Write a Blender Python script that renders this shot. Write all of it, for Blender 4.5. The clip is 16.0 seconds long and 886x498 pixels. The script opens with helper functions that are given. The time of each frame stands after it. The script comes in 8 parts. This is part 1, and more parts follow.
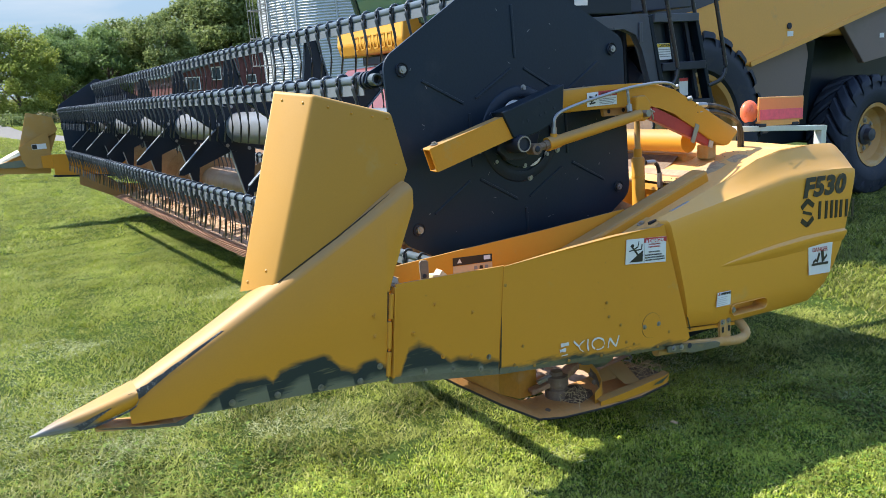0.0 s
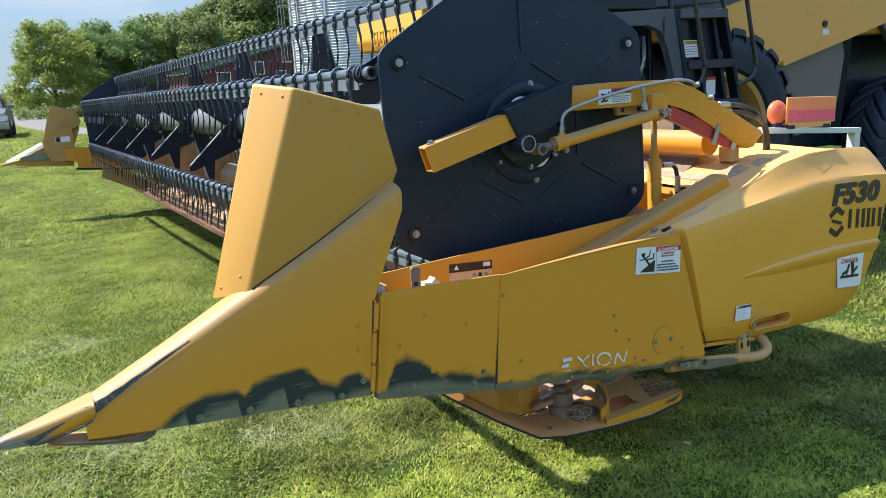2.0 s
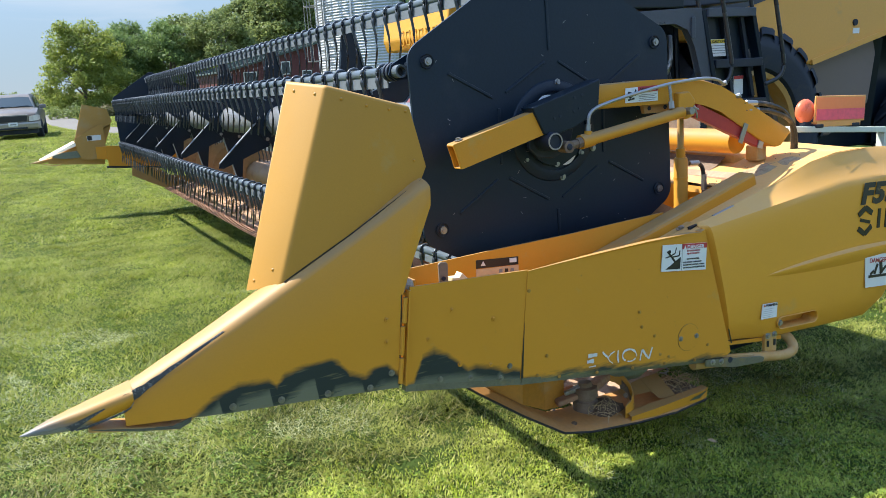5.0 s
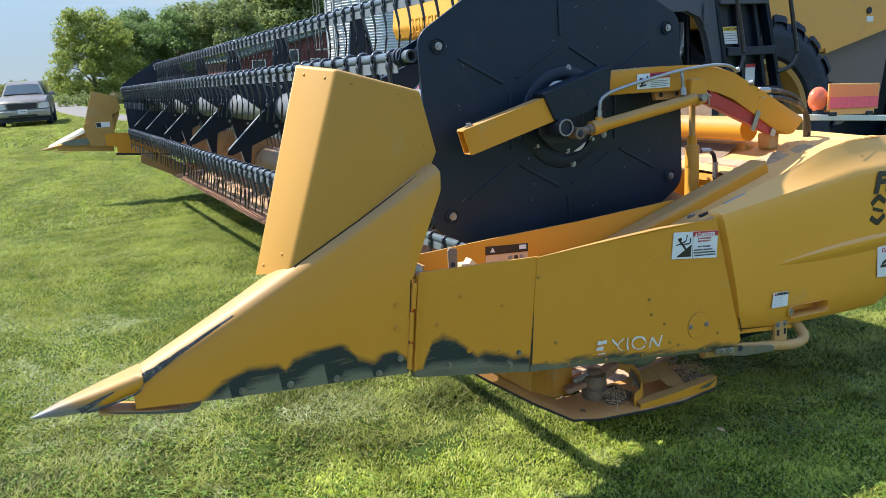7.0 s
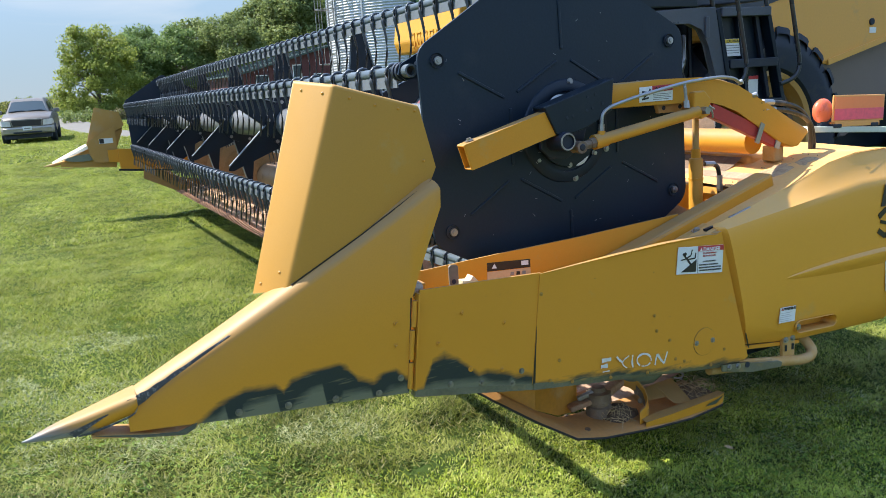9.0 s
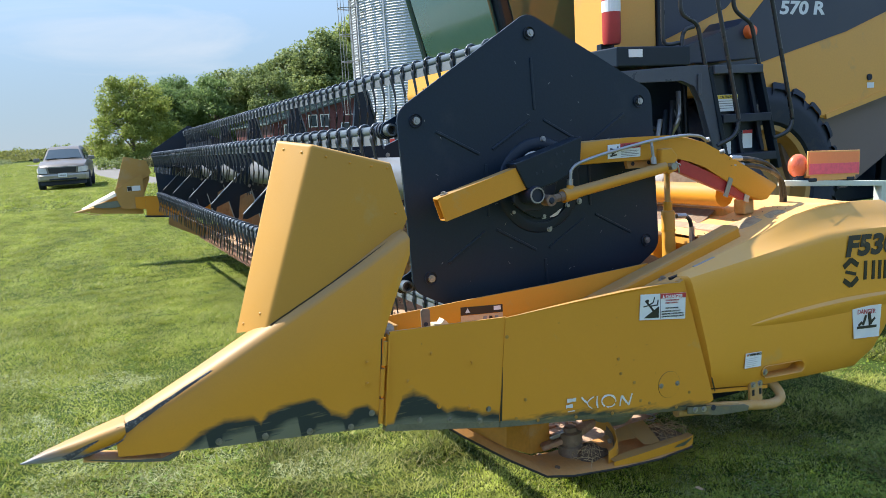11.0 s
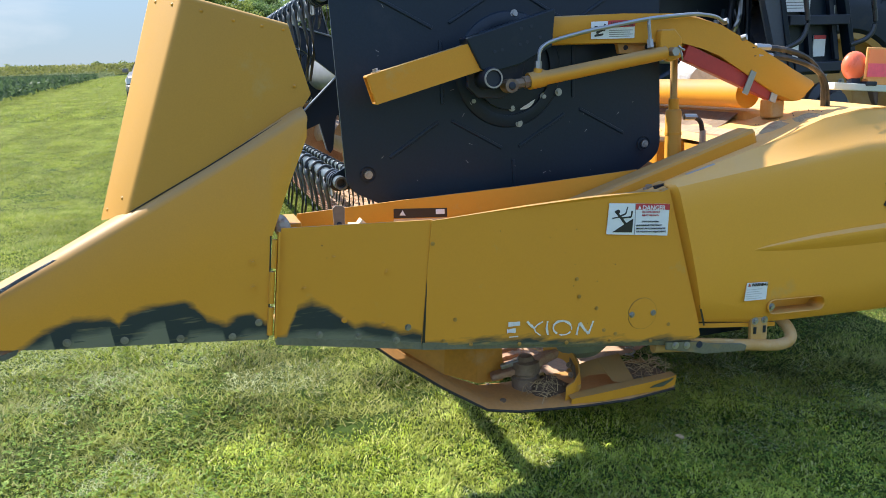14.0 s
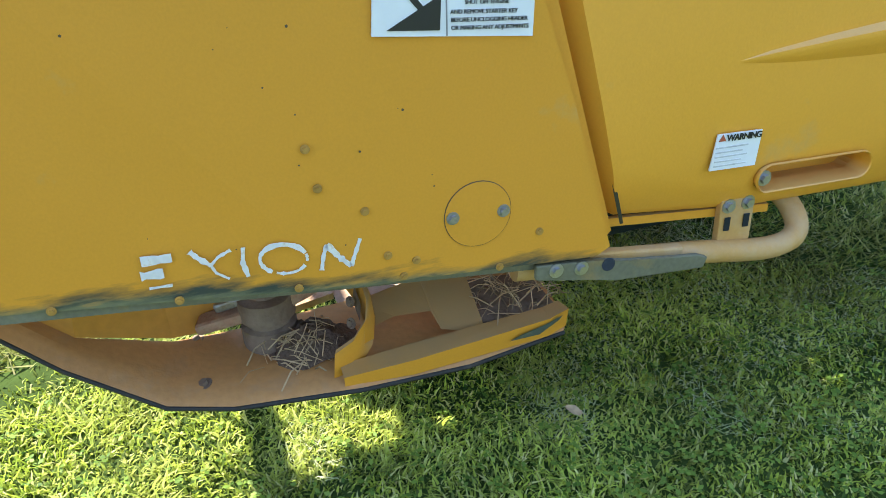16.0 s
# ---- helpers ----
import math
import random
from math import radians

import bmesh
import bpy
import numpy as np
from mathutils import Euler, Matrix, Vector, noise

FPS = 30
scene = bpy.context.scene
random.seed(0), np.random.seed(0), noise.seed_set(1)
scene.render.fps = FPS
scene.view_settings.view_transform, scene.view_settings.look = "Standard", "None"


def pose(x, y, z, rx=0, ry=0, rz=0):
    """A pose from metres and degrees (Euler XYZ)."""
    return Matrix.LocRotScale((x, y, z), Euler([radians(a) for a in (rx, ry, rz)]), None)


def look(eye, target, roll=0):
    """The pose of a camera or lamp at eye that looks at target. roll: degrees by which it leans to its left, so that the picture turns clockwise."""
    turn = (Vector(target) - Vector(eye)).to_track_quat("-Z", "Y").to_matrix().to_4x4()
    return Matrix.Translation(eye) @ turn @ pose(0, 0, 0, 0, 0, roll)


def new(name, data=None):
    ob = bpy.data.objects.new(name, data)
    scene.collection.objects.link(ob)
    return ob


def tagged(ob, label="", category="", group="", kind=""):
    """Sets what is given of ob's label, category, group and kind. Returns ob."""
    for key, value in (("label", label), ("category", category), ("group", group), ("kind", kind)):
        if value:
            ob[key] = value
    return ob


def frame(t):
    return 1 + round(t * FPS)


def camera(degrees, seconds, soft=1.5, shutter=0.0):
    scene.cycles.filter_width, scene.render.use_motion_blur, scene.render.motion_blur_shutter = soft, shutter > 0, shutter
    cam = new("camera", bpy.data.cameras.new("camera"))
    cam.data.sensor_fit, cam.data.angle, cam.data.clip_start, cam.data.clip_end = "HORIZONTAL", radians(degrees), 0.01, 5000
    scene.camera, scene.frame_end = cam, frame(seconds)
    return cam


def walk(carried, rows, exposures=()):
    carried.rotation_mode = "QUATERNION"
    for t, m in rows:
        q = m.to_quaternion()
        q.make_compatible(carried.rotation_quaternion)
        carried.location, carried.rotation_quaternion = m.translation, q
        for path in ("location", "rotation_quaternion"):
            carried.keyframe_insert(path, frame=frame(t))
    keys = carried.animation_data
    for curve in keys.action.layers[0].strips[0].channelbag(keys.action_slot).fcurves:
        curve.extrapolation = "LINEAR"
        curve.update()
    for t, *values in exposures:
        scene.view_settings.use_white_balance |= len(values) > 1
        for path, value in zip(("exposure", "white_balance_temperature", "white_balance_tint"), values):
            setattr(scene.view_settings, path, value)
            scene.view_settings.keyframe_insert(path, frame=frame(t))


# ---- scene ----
cam = camera(59.2, 16.0, soft=0.6)
# the path stands in a level frame that leans 6.1 degrees against the ground's
LEVEL = Matrix.Translation((0, 0, 0.768)) @ pose(0, 0, 0, 0, 6.1, 0) @ Matrix.Translation((-1.1723, -4.1318, -0.5468))
PATH = [
    (0, (1.052, 1.967, 1.378), (2.083, 3.65, 1.052), 1.5),
    (0.5, (1.11, 2.103, 1.406), (2.127, 3.793, 1.08), 1.5),
    (1, (1.168, 2.107, 1.377), (2.172, 3.805, 1.048), 1.9),
    (1.5, (1.221, 2.096, 1.375), (2.208, 3.804, 1.042), 2.1),
    (2, (1.247, 2.068, 1.379), (2.215, 3.787, 1.045), 2.2),
    (2.5, (1.24, 2.048, 1.373), (2.191, 3.776, 1.044), 2.2),
    (3, (1.227, 2.034, 1.376), (2.169, 3.768, 1.05), 2.2),
    (3.5, (1.219, 2.027, 1.374), (2.155, 3.765, 1.051), 2.3),
    (4, (1.216, 2.029, 1.375), (2.145, 3.77, 1.051), 2.3),
    (6.5, (1.217, 2.047, 1.362), (2.116, 3.797, 1.001), 2.4),
    (7, (1.214, 2.047, 1.358), (2.11, 3.797, 0.994), 2.5),
    (7.5, (1.218, 2.052, 1.35), (2.112, 3.803, 0.987), 2.6),
    (8, (1.229, 2.061, 1.356), (2.121, 3.814, 0.994), 2.5),
    (8.5, (1.241, 2.067, 1.356), (2.131, 3.824, 1.006), 2.5),
    (9, (1.242, 2.08, 1.362), (2.131, 3.841, 1.031), 2.1),
    (9.5, (1.234, 2.072, 1.372), (2.123, 3.84, 1.079), 1.9),
    (10, (1.275, 2.031, 1.399), (2.152, 3.81, 1.142), 1.3),
    (10.2, (1.293, 1.996, 1.393), (2.169, 3.779, 1.16), 1.5),
    (12.3, (1.374, 1.495, 1.421), (2.095, 3.347, 1.195), 3.5),
    (12.5, (1.414, 1.466, 1.43), (2.115, 3.323, 1.189), 3.8),
    (13, (1.603, 1.463, 1.395), (2.261, 3.33, 1.111), 4.3),
    (13.5, (1.803, 1.68, 1.342), (2.434, 3.547, 1.004), 4.2),
    (14, (1.971, 2.024, 1.266), (2.594, 3.879, 0.853), 4.0),
    (14.5, (2.275, 2.332, 1.173), (2.887, 4.159, 0.635), 4.2),
    (15, (2.588, 2.611, 1.111), (3.182, 4.386, 0.406), 3.8),
    (15.5, (2.792, 2.958, 1.073), (3.411, 4.663, 0.23), 3.7),
    (16, (2.972, 3.18, 1.073), (3.587, 4.834, 0.132), 3.7),
]
walk(cam, [(t, LEVEL @ look(eye, target, roll)) for t, eye, target, roll in PATH],
     [(0, 2.0), (10.2, 2.0), (12.3, 1.94), (13.5, 2.0), (14.5, 2.20), (15.3, 2.52), (16, 2.80)])

# ---- light ----
SUN_WAY = Vector((0.53, -0.50, -1.0)).normalized()      # the way the sunlight travels
world = bpy.data.worlds.new("sky")
scene.world = world
world.use_nodes = True
wn, wl = world.node_tree.nodes, world.node_tree.links
wn.clear()
sky = wn.new("ShaderNodeTexSky")
sky.sky_type = "NISHITA"
sky.sun_disc = False
sky.sun_elevation = math.asin(-SUN_WAY.z)
sky.sun_rotation = math.atan2(-SUN_WAY.x, -SUN_WAY.y)
sky.altitude, sky.air_density, sky.dust_density, sky.ozone_density = 200, 0.85, 0.1, 2.2
bg = wn.new("ShaderNodeBackground")
bg.inputs["Strength"].default_value = 0.15
# thin clouds, spread over the whole sky
tc = wn.new("ShaderNodeTexCoord")
mp = wn.new("ShaderNodeMapping")
mp.inputs["Scale"].default_value = (1.3, 1.3, 5.5)
cl = wn.new("ShaderNodeTexNoise")
cl.inputs["Scale"].default_value, cl.inputs["Detail"].default_value, cl.inputs["Roughness"].default_value = 2.1, 7.0, 0.55
cl.inputs["Distortion"].default_value = 0.5
cr = wn.new("ShaderNodeValToRGB")
cr.color_ramp.elements[0].position, cr.color_ramp.elements[1].position = 0.48, 0.76
cr.color_ramp.elements[1].color = (0.7, 0.7, 0.7, 1)
mx = wn.new("ShaderNodeMix")
mx.data_type = "RGBA"
mx.inputs[7].default_value = (1.5, 1.57, 1.68, 1)
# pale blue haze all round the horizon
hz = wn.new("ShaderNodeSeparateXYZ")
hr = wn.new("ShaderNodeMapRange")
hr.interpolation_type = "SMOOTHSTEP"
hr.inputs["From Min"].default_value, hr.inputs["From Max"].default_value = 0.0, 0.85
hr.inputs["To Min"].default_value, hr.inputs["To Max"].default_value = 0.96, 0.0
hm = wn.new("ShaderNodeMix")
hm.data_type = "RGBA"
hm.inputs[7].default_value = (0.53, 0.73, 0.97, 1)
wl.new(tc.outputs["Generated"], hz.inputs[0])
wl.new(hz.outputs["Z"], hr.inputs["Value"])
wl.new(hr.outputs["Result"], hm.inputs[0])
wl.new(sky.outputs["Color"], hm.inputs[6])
out = wn.new("ShaderNodeOutputWorld")
wl.new(tc.outputs["Generated"], mp.inputs["Vector"])
wl.new(mp.outputs["Vector"], cl.inputs["Vector"])
wl.new(cl.outputs["Fac"], cr.inputs["Fac"])
wl.new(cr.outputs["Color"], mx.inputs[0])
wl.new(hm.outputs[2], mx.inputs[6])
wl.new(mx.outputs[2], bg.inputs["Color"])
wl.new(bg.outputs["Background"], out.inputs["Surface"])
sun = new("sun", bpy.data.lights.new("sun", "SUN"))
sun.data.energy, sun.data.angle, sun.data.color = 2.5, radians(0.53), (1.0, 0.955, 0.875)
sun.matrix_basis = look((0, 0, 30), Vector((0, 0, 30)) + SUN_WAY)

# ---- materials ----
def mat(name, color, rough=0.5, metal=0.0, var=0.12, scale=6.0, fine=60.0, bump=0.0, bscale=80.0, dirt=None, dirt_amount=0.5,
        dirt_scale=3.0, dirt_edge=None, island=0.0, rnd=0.0, spec=0.5, trans=0.0, coat=0.0):
    """A painted, rusted or grown surface: base colour with change at two scales, dirt in patches, relief."""
    m = bpy.data.materials.new(name)
    m.use_nodes = True
    n, l = m.node_tree.nodes, m.node_tree.links
    p = n["Principled BSDF"]
    p.inputs["Metallic"].default_value = metal
    p.inputs["Specular IOR Level"].default_value = spec
    p.inputs["Coat Weight"].default_value = coat
    co = n.new("ShaderNodeTexCoord")
    big, small = n.new("ShaderNodeTexNoise"), n.new("ShaderNodeTexNoise")
    for node, s, d in ((big, scale, 4.0), (small, fine, 3.0)):
        node.inputs["Scale"].default_value, node.inputs["Detail"].default_value = s, d
        l.new(co.outputs["Object"], node.inputs["Vector"])
    add = n.new("ShaderNodeMath")
    add.operation = "ADD"
    l.new(big.outputs["Fac"], add.inputs[0])
    l.new(small.outputs["Fac"], add.inputs[1])
    rng = n.new("ShaderNodeMapRange")
    rng.inputs["From Min"].default_value, rng.inputs["From Max"].default_value = 0.6, 1.4
    rng.inputs["To Min"].default_value, rng.inputs["To Max"].default_value = 1 - var, 1 + var
    l.new(add.outputs[0], rng.inputs["Value"])
    value = rng.outputs["Result"]
    for kind, amount in (("island", island), ("rnd", rnd)):
        if amount:
            src = n.new("ShaderNodeNewGeometry").outputs["Random Per Island"] if kind == "island" else n.new("ShaderNodeObjectInfo").outputs["Random"]
            r2 = n.new("ShaderNodeMapRange")
            r2.inputs["To Min"].default_value, r2.inputs["To Max"].default_value = 1 - amount, 1 + amount
            l.new(src, r2.inputs["Value"])
            mul = n.new("ShaderNodeMath")
            mul.operation = "MULTIPLY"
            l.new(value, mul.inputs[0])
            l.new(r2.outputs["Result"], mul.inputs[1])
            value = mul.outputs[0]
    sc = n.new("ShaderNodeVectorMath")
    sc.operation = "SCALE"
    sc.inputs[0].default_value = color
    l.new(value, sc.inputs["Scale"])
    col = sc.outputs["Vector"]
    if dirt:
        dn = n.new("ShaderNodeTexNoise")
        dn.inputs["Scale"].default_value, dn.inputs["Detail"].default_value, dn.inputs["Roughness"].default_value = dirt_scale, 8.0, 0.65
        l.new(co.outputs["Object"], dn.inputs["Vector"])
        dr = n.new("ShaderNodeMapRange")
        dr.inputs["From Min"].default_value, dr.inputs["From Max"].default_value = 0.68 - 0.4 * dirt_amount, 0.86 - 0.3 * dirt_amount if dirt_edge is None else 0.68 - 0.4 * dirt_amount + dirt_edge
        l.new(dn.outputs["Fac"], dr.inputs["Value"])
        dm = n.new("ShaderNodeMix")
        dm.data_type = "RGBA"
        dm.inputs[7].default_value = (*dirt, 1)
        l.new(dr.outputs["Result"], dm.inputs[0])
        l.new(col, dm.inputs[6])
        col = dm.outputs[2]
    l.new(col, p.inputs["Base Color"])
    rr = n.new("ShaderNodeMapRange")
    rr.inputs["From Min"].default_value, rr.inputs["From Max"].default_value = 0.3, 0.7
    rr.inputs["To Min"].default_value, rr.inputs["To Max"].default_value = max(0.02, rough - 0.07), min(1.0, rough + 0.1)
    l.new(big.outputs["Fac"], rr.inputs["Value"])
    l.new(rr.outputs["Result"], p.inputs["Roughness"])
    if bump:
        bn = n.new("ShaderNodeTexNoise")
        bn.inputs["Scale"].default_value, bn.inputs["Detail"].default_value = bscale, 3.0
        l.new(co.outputs["Object"], bn.inputs["Vector"])
        bp = n.new("ShaderNodeBump")
        bp.inputs["Strength"].default_value, bp.inputs["Distance"].default_value = bump, 0.01
        l.new(bn.outputs["Fac"], bp.inputs["Height"])
        l.new(bp.outputs["Normal"], p.inputs["Normal"])
    if trans:
        p.inputs["Transmission Weight"].default_value = trans
    return m


DUST = (0.42, 0.33, 0.22)


def sunlit_top_tint(m, color, amount, low=0.12, high=0.75):
    """A blotchy, dust-coloured tint on the faces that look up, imitating the tone of sunlit paint."""
    n, l = m.node_tree.nodes, m.node_tree.links
    p = n["Principled BSDF"]
    old = p.inputs["Base Color"].links[0].from_socket
    geo, sep, up = n.new("ShaderNodeNewGeometry"), n.new("ShaderNodeSeparateXYZ"), n.new("ShaderNodeMapRange")
    up.inputs["From Min"].default_value, up.inputs["From Max"].default_value, up.inputs["To Max"].default_value = low, high, amount
    l.new(geo.outputs["Normal"], sep.inputs[0])
    l.new(sep.outputs["Z"], up.inputs["Value"])
    co, no, blot, mul = n.new("ShaderNodeTexCoord"), n.new("ShaderNodeTexNoise"), n.new("ShaderNodeMapRange"), n.new("ShaderNodeMath")
    no.inputs["Scale"].default_value, no.inputs["Detail"].default_value = 9.0, 6.0
    l.new(co.outputs["Object"], no.inputs["Vector"])
    blot.inputs["From Min"].default_value, blot.inputs["From Max"].default_value = 0.3, 0.6
    blot.inputs["To Min"].default_value, blot.inputs["To Max"].default_value = 0.7, 1.0
    l.new(no.outputs["Fac"], blot.inputs["Value"])
    mul.operation = "MULTIPLY"
    l.new(up.outputs["Result"], mul.inputs[0])
    l.new(blot.outputs["Result"], mul.inputs[1])
    mix = n.new("ShaderNodeMix")
    mix.data_type = "RGBA"
    mix.inputs[7].default_value = (*color, 1)
    l.new(mul.outputs[0], mix.inputs[0])
    l.new(old, mix.inputs[6])
    l.new(mix.outputs[2], p.inputs["Base Color"])
    return m


YELLOW = mat("yellow_paint", (0.65, 0.292, 0.027), 0.50, var=0.05, scale=2.0, fine=250, bump=0.03, bscale=300, dirt=(0.50, 0.34, 0.12), dirt_amount=0.12, dirt_scale=5, spec=0.30)
sunlit_top_tint(YELLOW, (0.32, 0.212, 0.098), 0.85, 0.05, 0.6)
# duller yellow: the tan of sunlit paint is put into the colour
YELLOW_SUN_TONE = sunlit_top_tint(mat("sunlit_toned_yellow_paint", (0.50, 0.248, 0.035), 0.55, var=0.06, scale=2.0, fine=250, bump=0.03, bscale=300, dirt=(0.46, 0.31, 0.11), dirt_amount=0.15, dirt_scale=4, spec=0.25), (0.44, 0.30, 0.13), 0.6)
BOLT_BROWN = mat("browned_yellow_bolt", (0.40, 0.215, 0.04), 0.6, var=0.3, scale=40)
BOLT_WORN = mat("scuffed_bolt_head", (0.22, 0.21, 0.155), 0.5, metal=0.3, var=0.3, scale=60, dirt=(0.10, 0.08, 0.05), dirt_amount=0.4, dirt_scale=90)
TORN_WHITE = mat("torn_white_vinyl", (0.70, 0.69, 0.64), 0.5, var=0.12, scale=60, dirt=(0.50, 0.33, 0.10), dirt_amount=0.35, dirt_scale=60)
YELLOW_DUSTY = mat("dusty_yellow_paint", (0.51, 0.288, 0.085), 0.58, var=0.08, scale=4, fine=120, dirt=(0.52, 0.40, 0.24), dirt_amount=0.45, dirt_scale=4)
YELLOW_PLASTIC = mat("yellow_plastic", (0.75, 0.350, 0.033), 0.47, var=0.04, scale=1.5, fine=200, bump=0.04, bscale=220, dirt=(0.5, 0.36, 0.16), dirt_amount=0.15, dirt_scale=3)
sunlit_top_tint(YELLOW_PLASTIC, (0.58, 0.36, 0.14), 0.6)
PRIMER = mat("worn_grey_green_primer", (0.075, 0.09, 0.065), 0.55, var=0.2, scale=20, fine=200, dirt=(0.16, 0.15, 0.08), dirt_amount=0.3, dirt_scale=30)
BLACK = mat("black_paint", (0.0070, 0.0155, 0.027), 0.36, spec=0.34, var=0.15, scale=3, fine=150, dirt=(0.022, 0.026, 0.031), dirt_amount=0.2, dirt_scale=6, bump=0.03)
BLACK_DUSTY = mat("dusty_black_paint", (0.009, 0.016, 0.032), 0.5, var=0.2, scale=5, fine=150, dirt=(0.04, 0.042, 0.042), dirt_amount=0.3, dirt_scale=8)
GREY_PAINT = mat("grey_painted_tube", (0.155, 0.165, 0.175), 0.36, var=0.08, scale=3, fine=100, dirt=(0.16, 0.155, 0.14), dirt_amount=0.25)
DECK = mat("dust_bleached_yellow_deck", (0.68, 0.375, 0.115), 0.7, var=0.10, scale=5, fine=90, dirt=(0.60, 0.40, 0.20), dirt_amount=0.4, dirt_scale=5, bump=0.15)
BAT_GREY = mat("dark_grey_bat_paint", (0.075, 0.098, 0.112), 0.36, metal=0.0, var=0.15, scale=5, fine=150, dirt=(0.13, 0.14, 0.14), dirt_amount=0.15, dirt_scale=10)
STEEL = mat("zinc_plated_steel", (0.36, 0.365, 0.37), 0.36, metal=0.85, var=0.1, scale=20, fine=200)
WORN_STEEL = mat("scraped_steel", (0.30, 0.29, 0.27), 0.45, metal=0.6, var=0.3, scale=20, fine=150, dirt=(0.2, 0.14, 0.08), dirt_amount=0.3, dirt_scale=15)
DIRTY_STEEL = mat("dirt_caked_steel", (0.17, 0.115, 0.075), 0.8, var=0.25, scale=12, fine=100, bump=0.4, bscale=60, dirt=(0.27, 0.20, 0.14), dirt_amount=0.5, dirt_scale=10)
RUST_EARTH = mat("reddish_dry_earth", (0.36, 0.20, 0.12), 0.9, var=0.25, scale=15, fine=120, bump=0.5, bscale=70, dirt=(0.45, 0.34, 0.2), dirt_amount=0.4, dirt_scale=12)
RUBBER = mat("black_rubber", (0.017, 0.025, 0.040), 0.7, var=0.2, scale=6, fine=90, dirt=(0.055, 0.052, 0.048), dirt_amount=0.3, dirt_scale=6, bump=0.1)
HOSE = mat("hose_rubber", (0.014, 0.014, 0.014), 0.5, var=0.2, dirt=(0.16, 0.11, 0.07), dirt_amount=0.35, dirt_scale=9)
GREY_PANEL = mat("dark_grey_panel", (0.037, 0.045, 0.066), 0.42, var=0.1, scale=2, fine=90, dirt=(0.06, 0.056, 0.05), dirt_amount=0.25, dirt_scale=3)
BROWN_GREY = mat("brown_grey_panel", (0.175, 0.132, 0.118), 0.42, var=0.08, scale=2, fine=90, dirt=(0.13, 0.11, 0.09), dirt_amount=0.25, dirt_scale=3)
STRIP_GREY = mat("blue_grey_strip", (0.15, 0.17, 0.185), 0.4, var=0.1, scale=6, fine=120, dirt=(0.22, 0.22, 0.2), dirt_amount=0.2, dirt_scale=12)
RED_PAINT = mat("red_paint", (0.42, 0.035, 0.03), 0.45, var=0.1, dirt=(0.4, 0.2, 0.15), dirt_amount=0.2)
WHITE_PAINT = mat("white_paint", (0.74, 0.74, 0.70), 0.45, var=0.06, dirt=(0.45, 0.42, 0.36), dirt_amount=0.25, dirt_scale=8)
DECAL_WHITE = mat("white_vinyl", (0.74, 0.76, 0.76), 0.35, var=0.04, scale=20)
DECAL_BLACK = mat("black_vinyl", (0.02, 0.02, 0.02), 0.4, var=0.1)
DECAL_RED = mat("red_vinyl", (0.50, 0.045, 0.05), 0.4, var=0.1)
DECAL_GREY = mat("grey_vinyl", (0.25, 0.25, 0.25), 0.4, var=0.2)
FADED_GREY = mat("faded_grey_print", (0.52, 0.53, 0.53), 0.5, var=0.2, scale=60)
DECAL_YELLOW = mat("yellow_vinyl", (0.75, 0.55, 0.04), 0.4, var=0.1)
ORANGE = mat("fluorescent_orange", (1.0, 0.29, 0.10), 0.5, var=0.05, scale=8)
PINKRED = mat("faded_red_reflector", (0.95, 0.13, 0.18), 0.4, var=0.1, scale=30)
AMBER = mat("orange_plastic", (0.85, 0.16, 0.03), 0.35, var=0.05)
STRAW = mat("dry_straw", (0.42, 0.30, 0.16), 0.9, var=0.3, island=0.4)

# ---- building blocks ----
def part(name, bm, material, parent, label="", smooth=False, kind=""):
    """Links a bmesh as one mesh object under a thing or a part."""
    bmesh.ops.recalc_face_normals(bm, faces=bm.faces[:])
    me = bpy.data.meshes.new(name)
    bm.to_mesh(me)
    bm.free()
    me.materials.append(material)
    if smooth:
        me.polygons.foreach_set("use_smooth", [True] * len(me.polygons))
        me.set_sharp_from_angle(angle=radians(38))
    ob = new(name, me)
    ob.parent = parent
    return tagged(ob, label, "", "", kind)


def thing(name, label, category, group="", kind="", m=None):
    ob = new(name)
    ob.empty_display_size = 0.1
    if m is not None:
        ob.matrix_basis = m
    return tagged(ob, label, category, group, kind)


def share(name, me, parent, m=None, label=""):
    """One more object on a mesh that is there already."""
    ob = new(name, me)
    ob.parent = parent
    if m is not None:
        ob.matrix_basis = m
    return tagged(ob, label)


def B():
    return bmesh.new()


def box(bm, a, b, bevel=0.0, m=None):
    lo, hi = [min(p, q) for p, q in zip(a, b)], [max(p, q) for p, q in zip(a, b)]
    vs = [bm.verts.new((x, y, z)) for x in (lo[0], hi[0]) for y in (lo[1], hi[1]) for z in (lo[2], hi[2])]
    fs = [bm.faces.new([vs[i] for i in f]) for f in ((0, 1, 3, 2), (4, 6, 7, 5), (0, 4, 5, 1), (2, 3, 7, 6), (0, 2, 6, 4), (1, 5, 7, 3))]
    if m is not None:
        bmesh.ops.transform(bm, matrix=m, verts=vs)
    if bevel:
        bmesh.ops.bevel(bm, geom=list({e for f in fs for e in f.edges}), offset=bevel, segments=2, profile=0.5, affect="EDGES", clamp_overlap=True)
    return bm


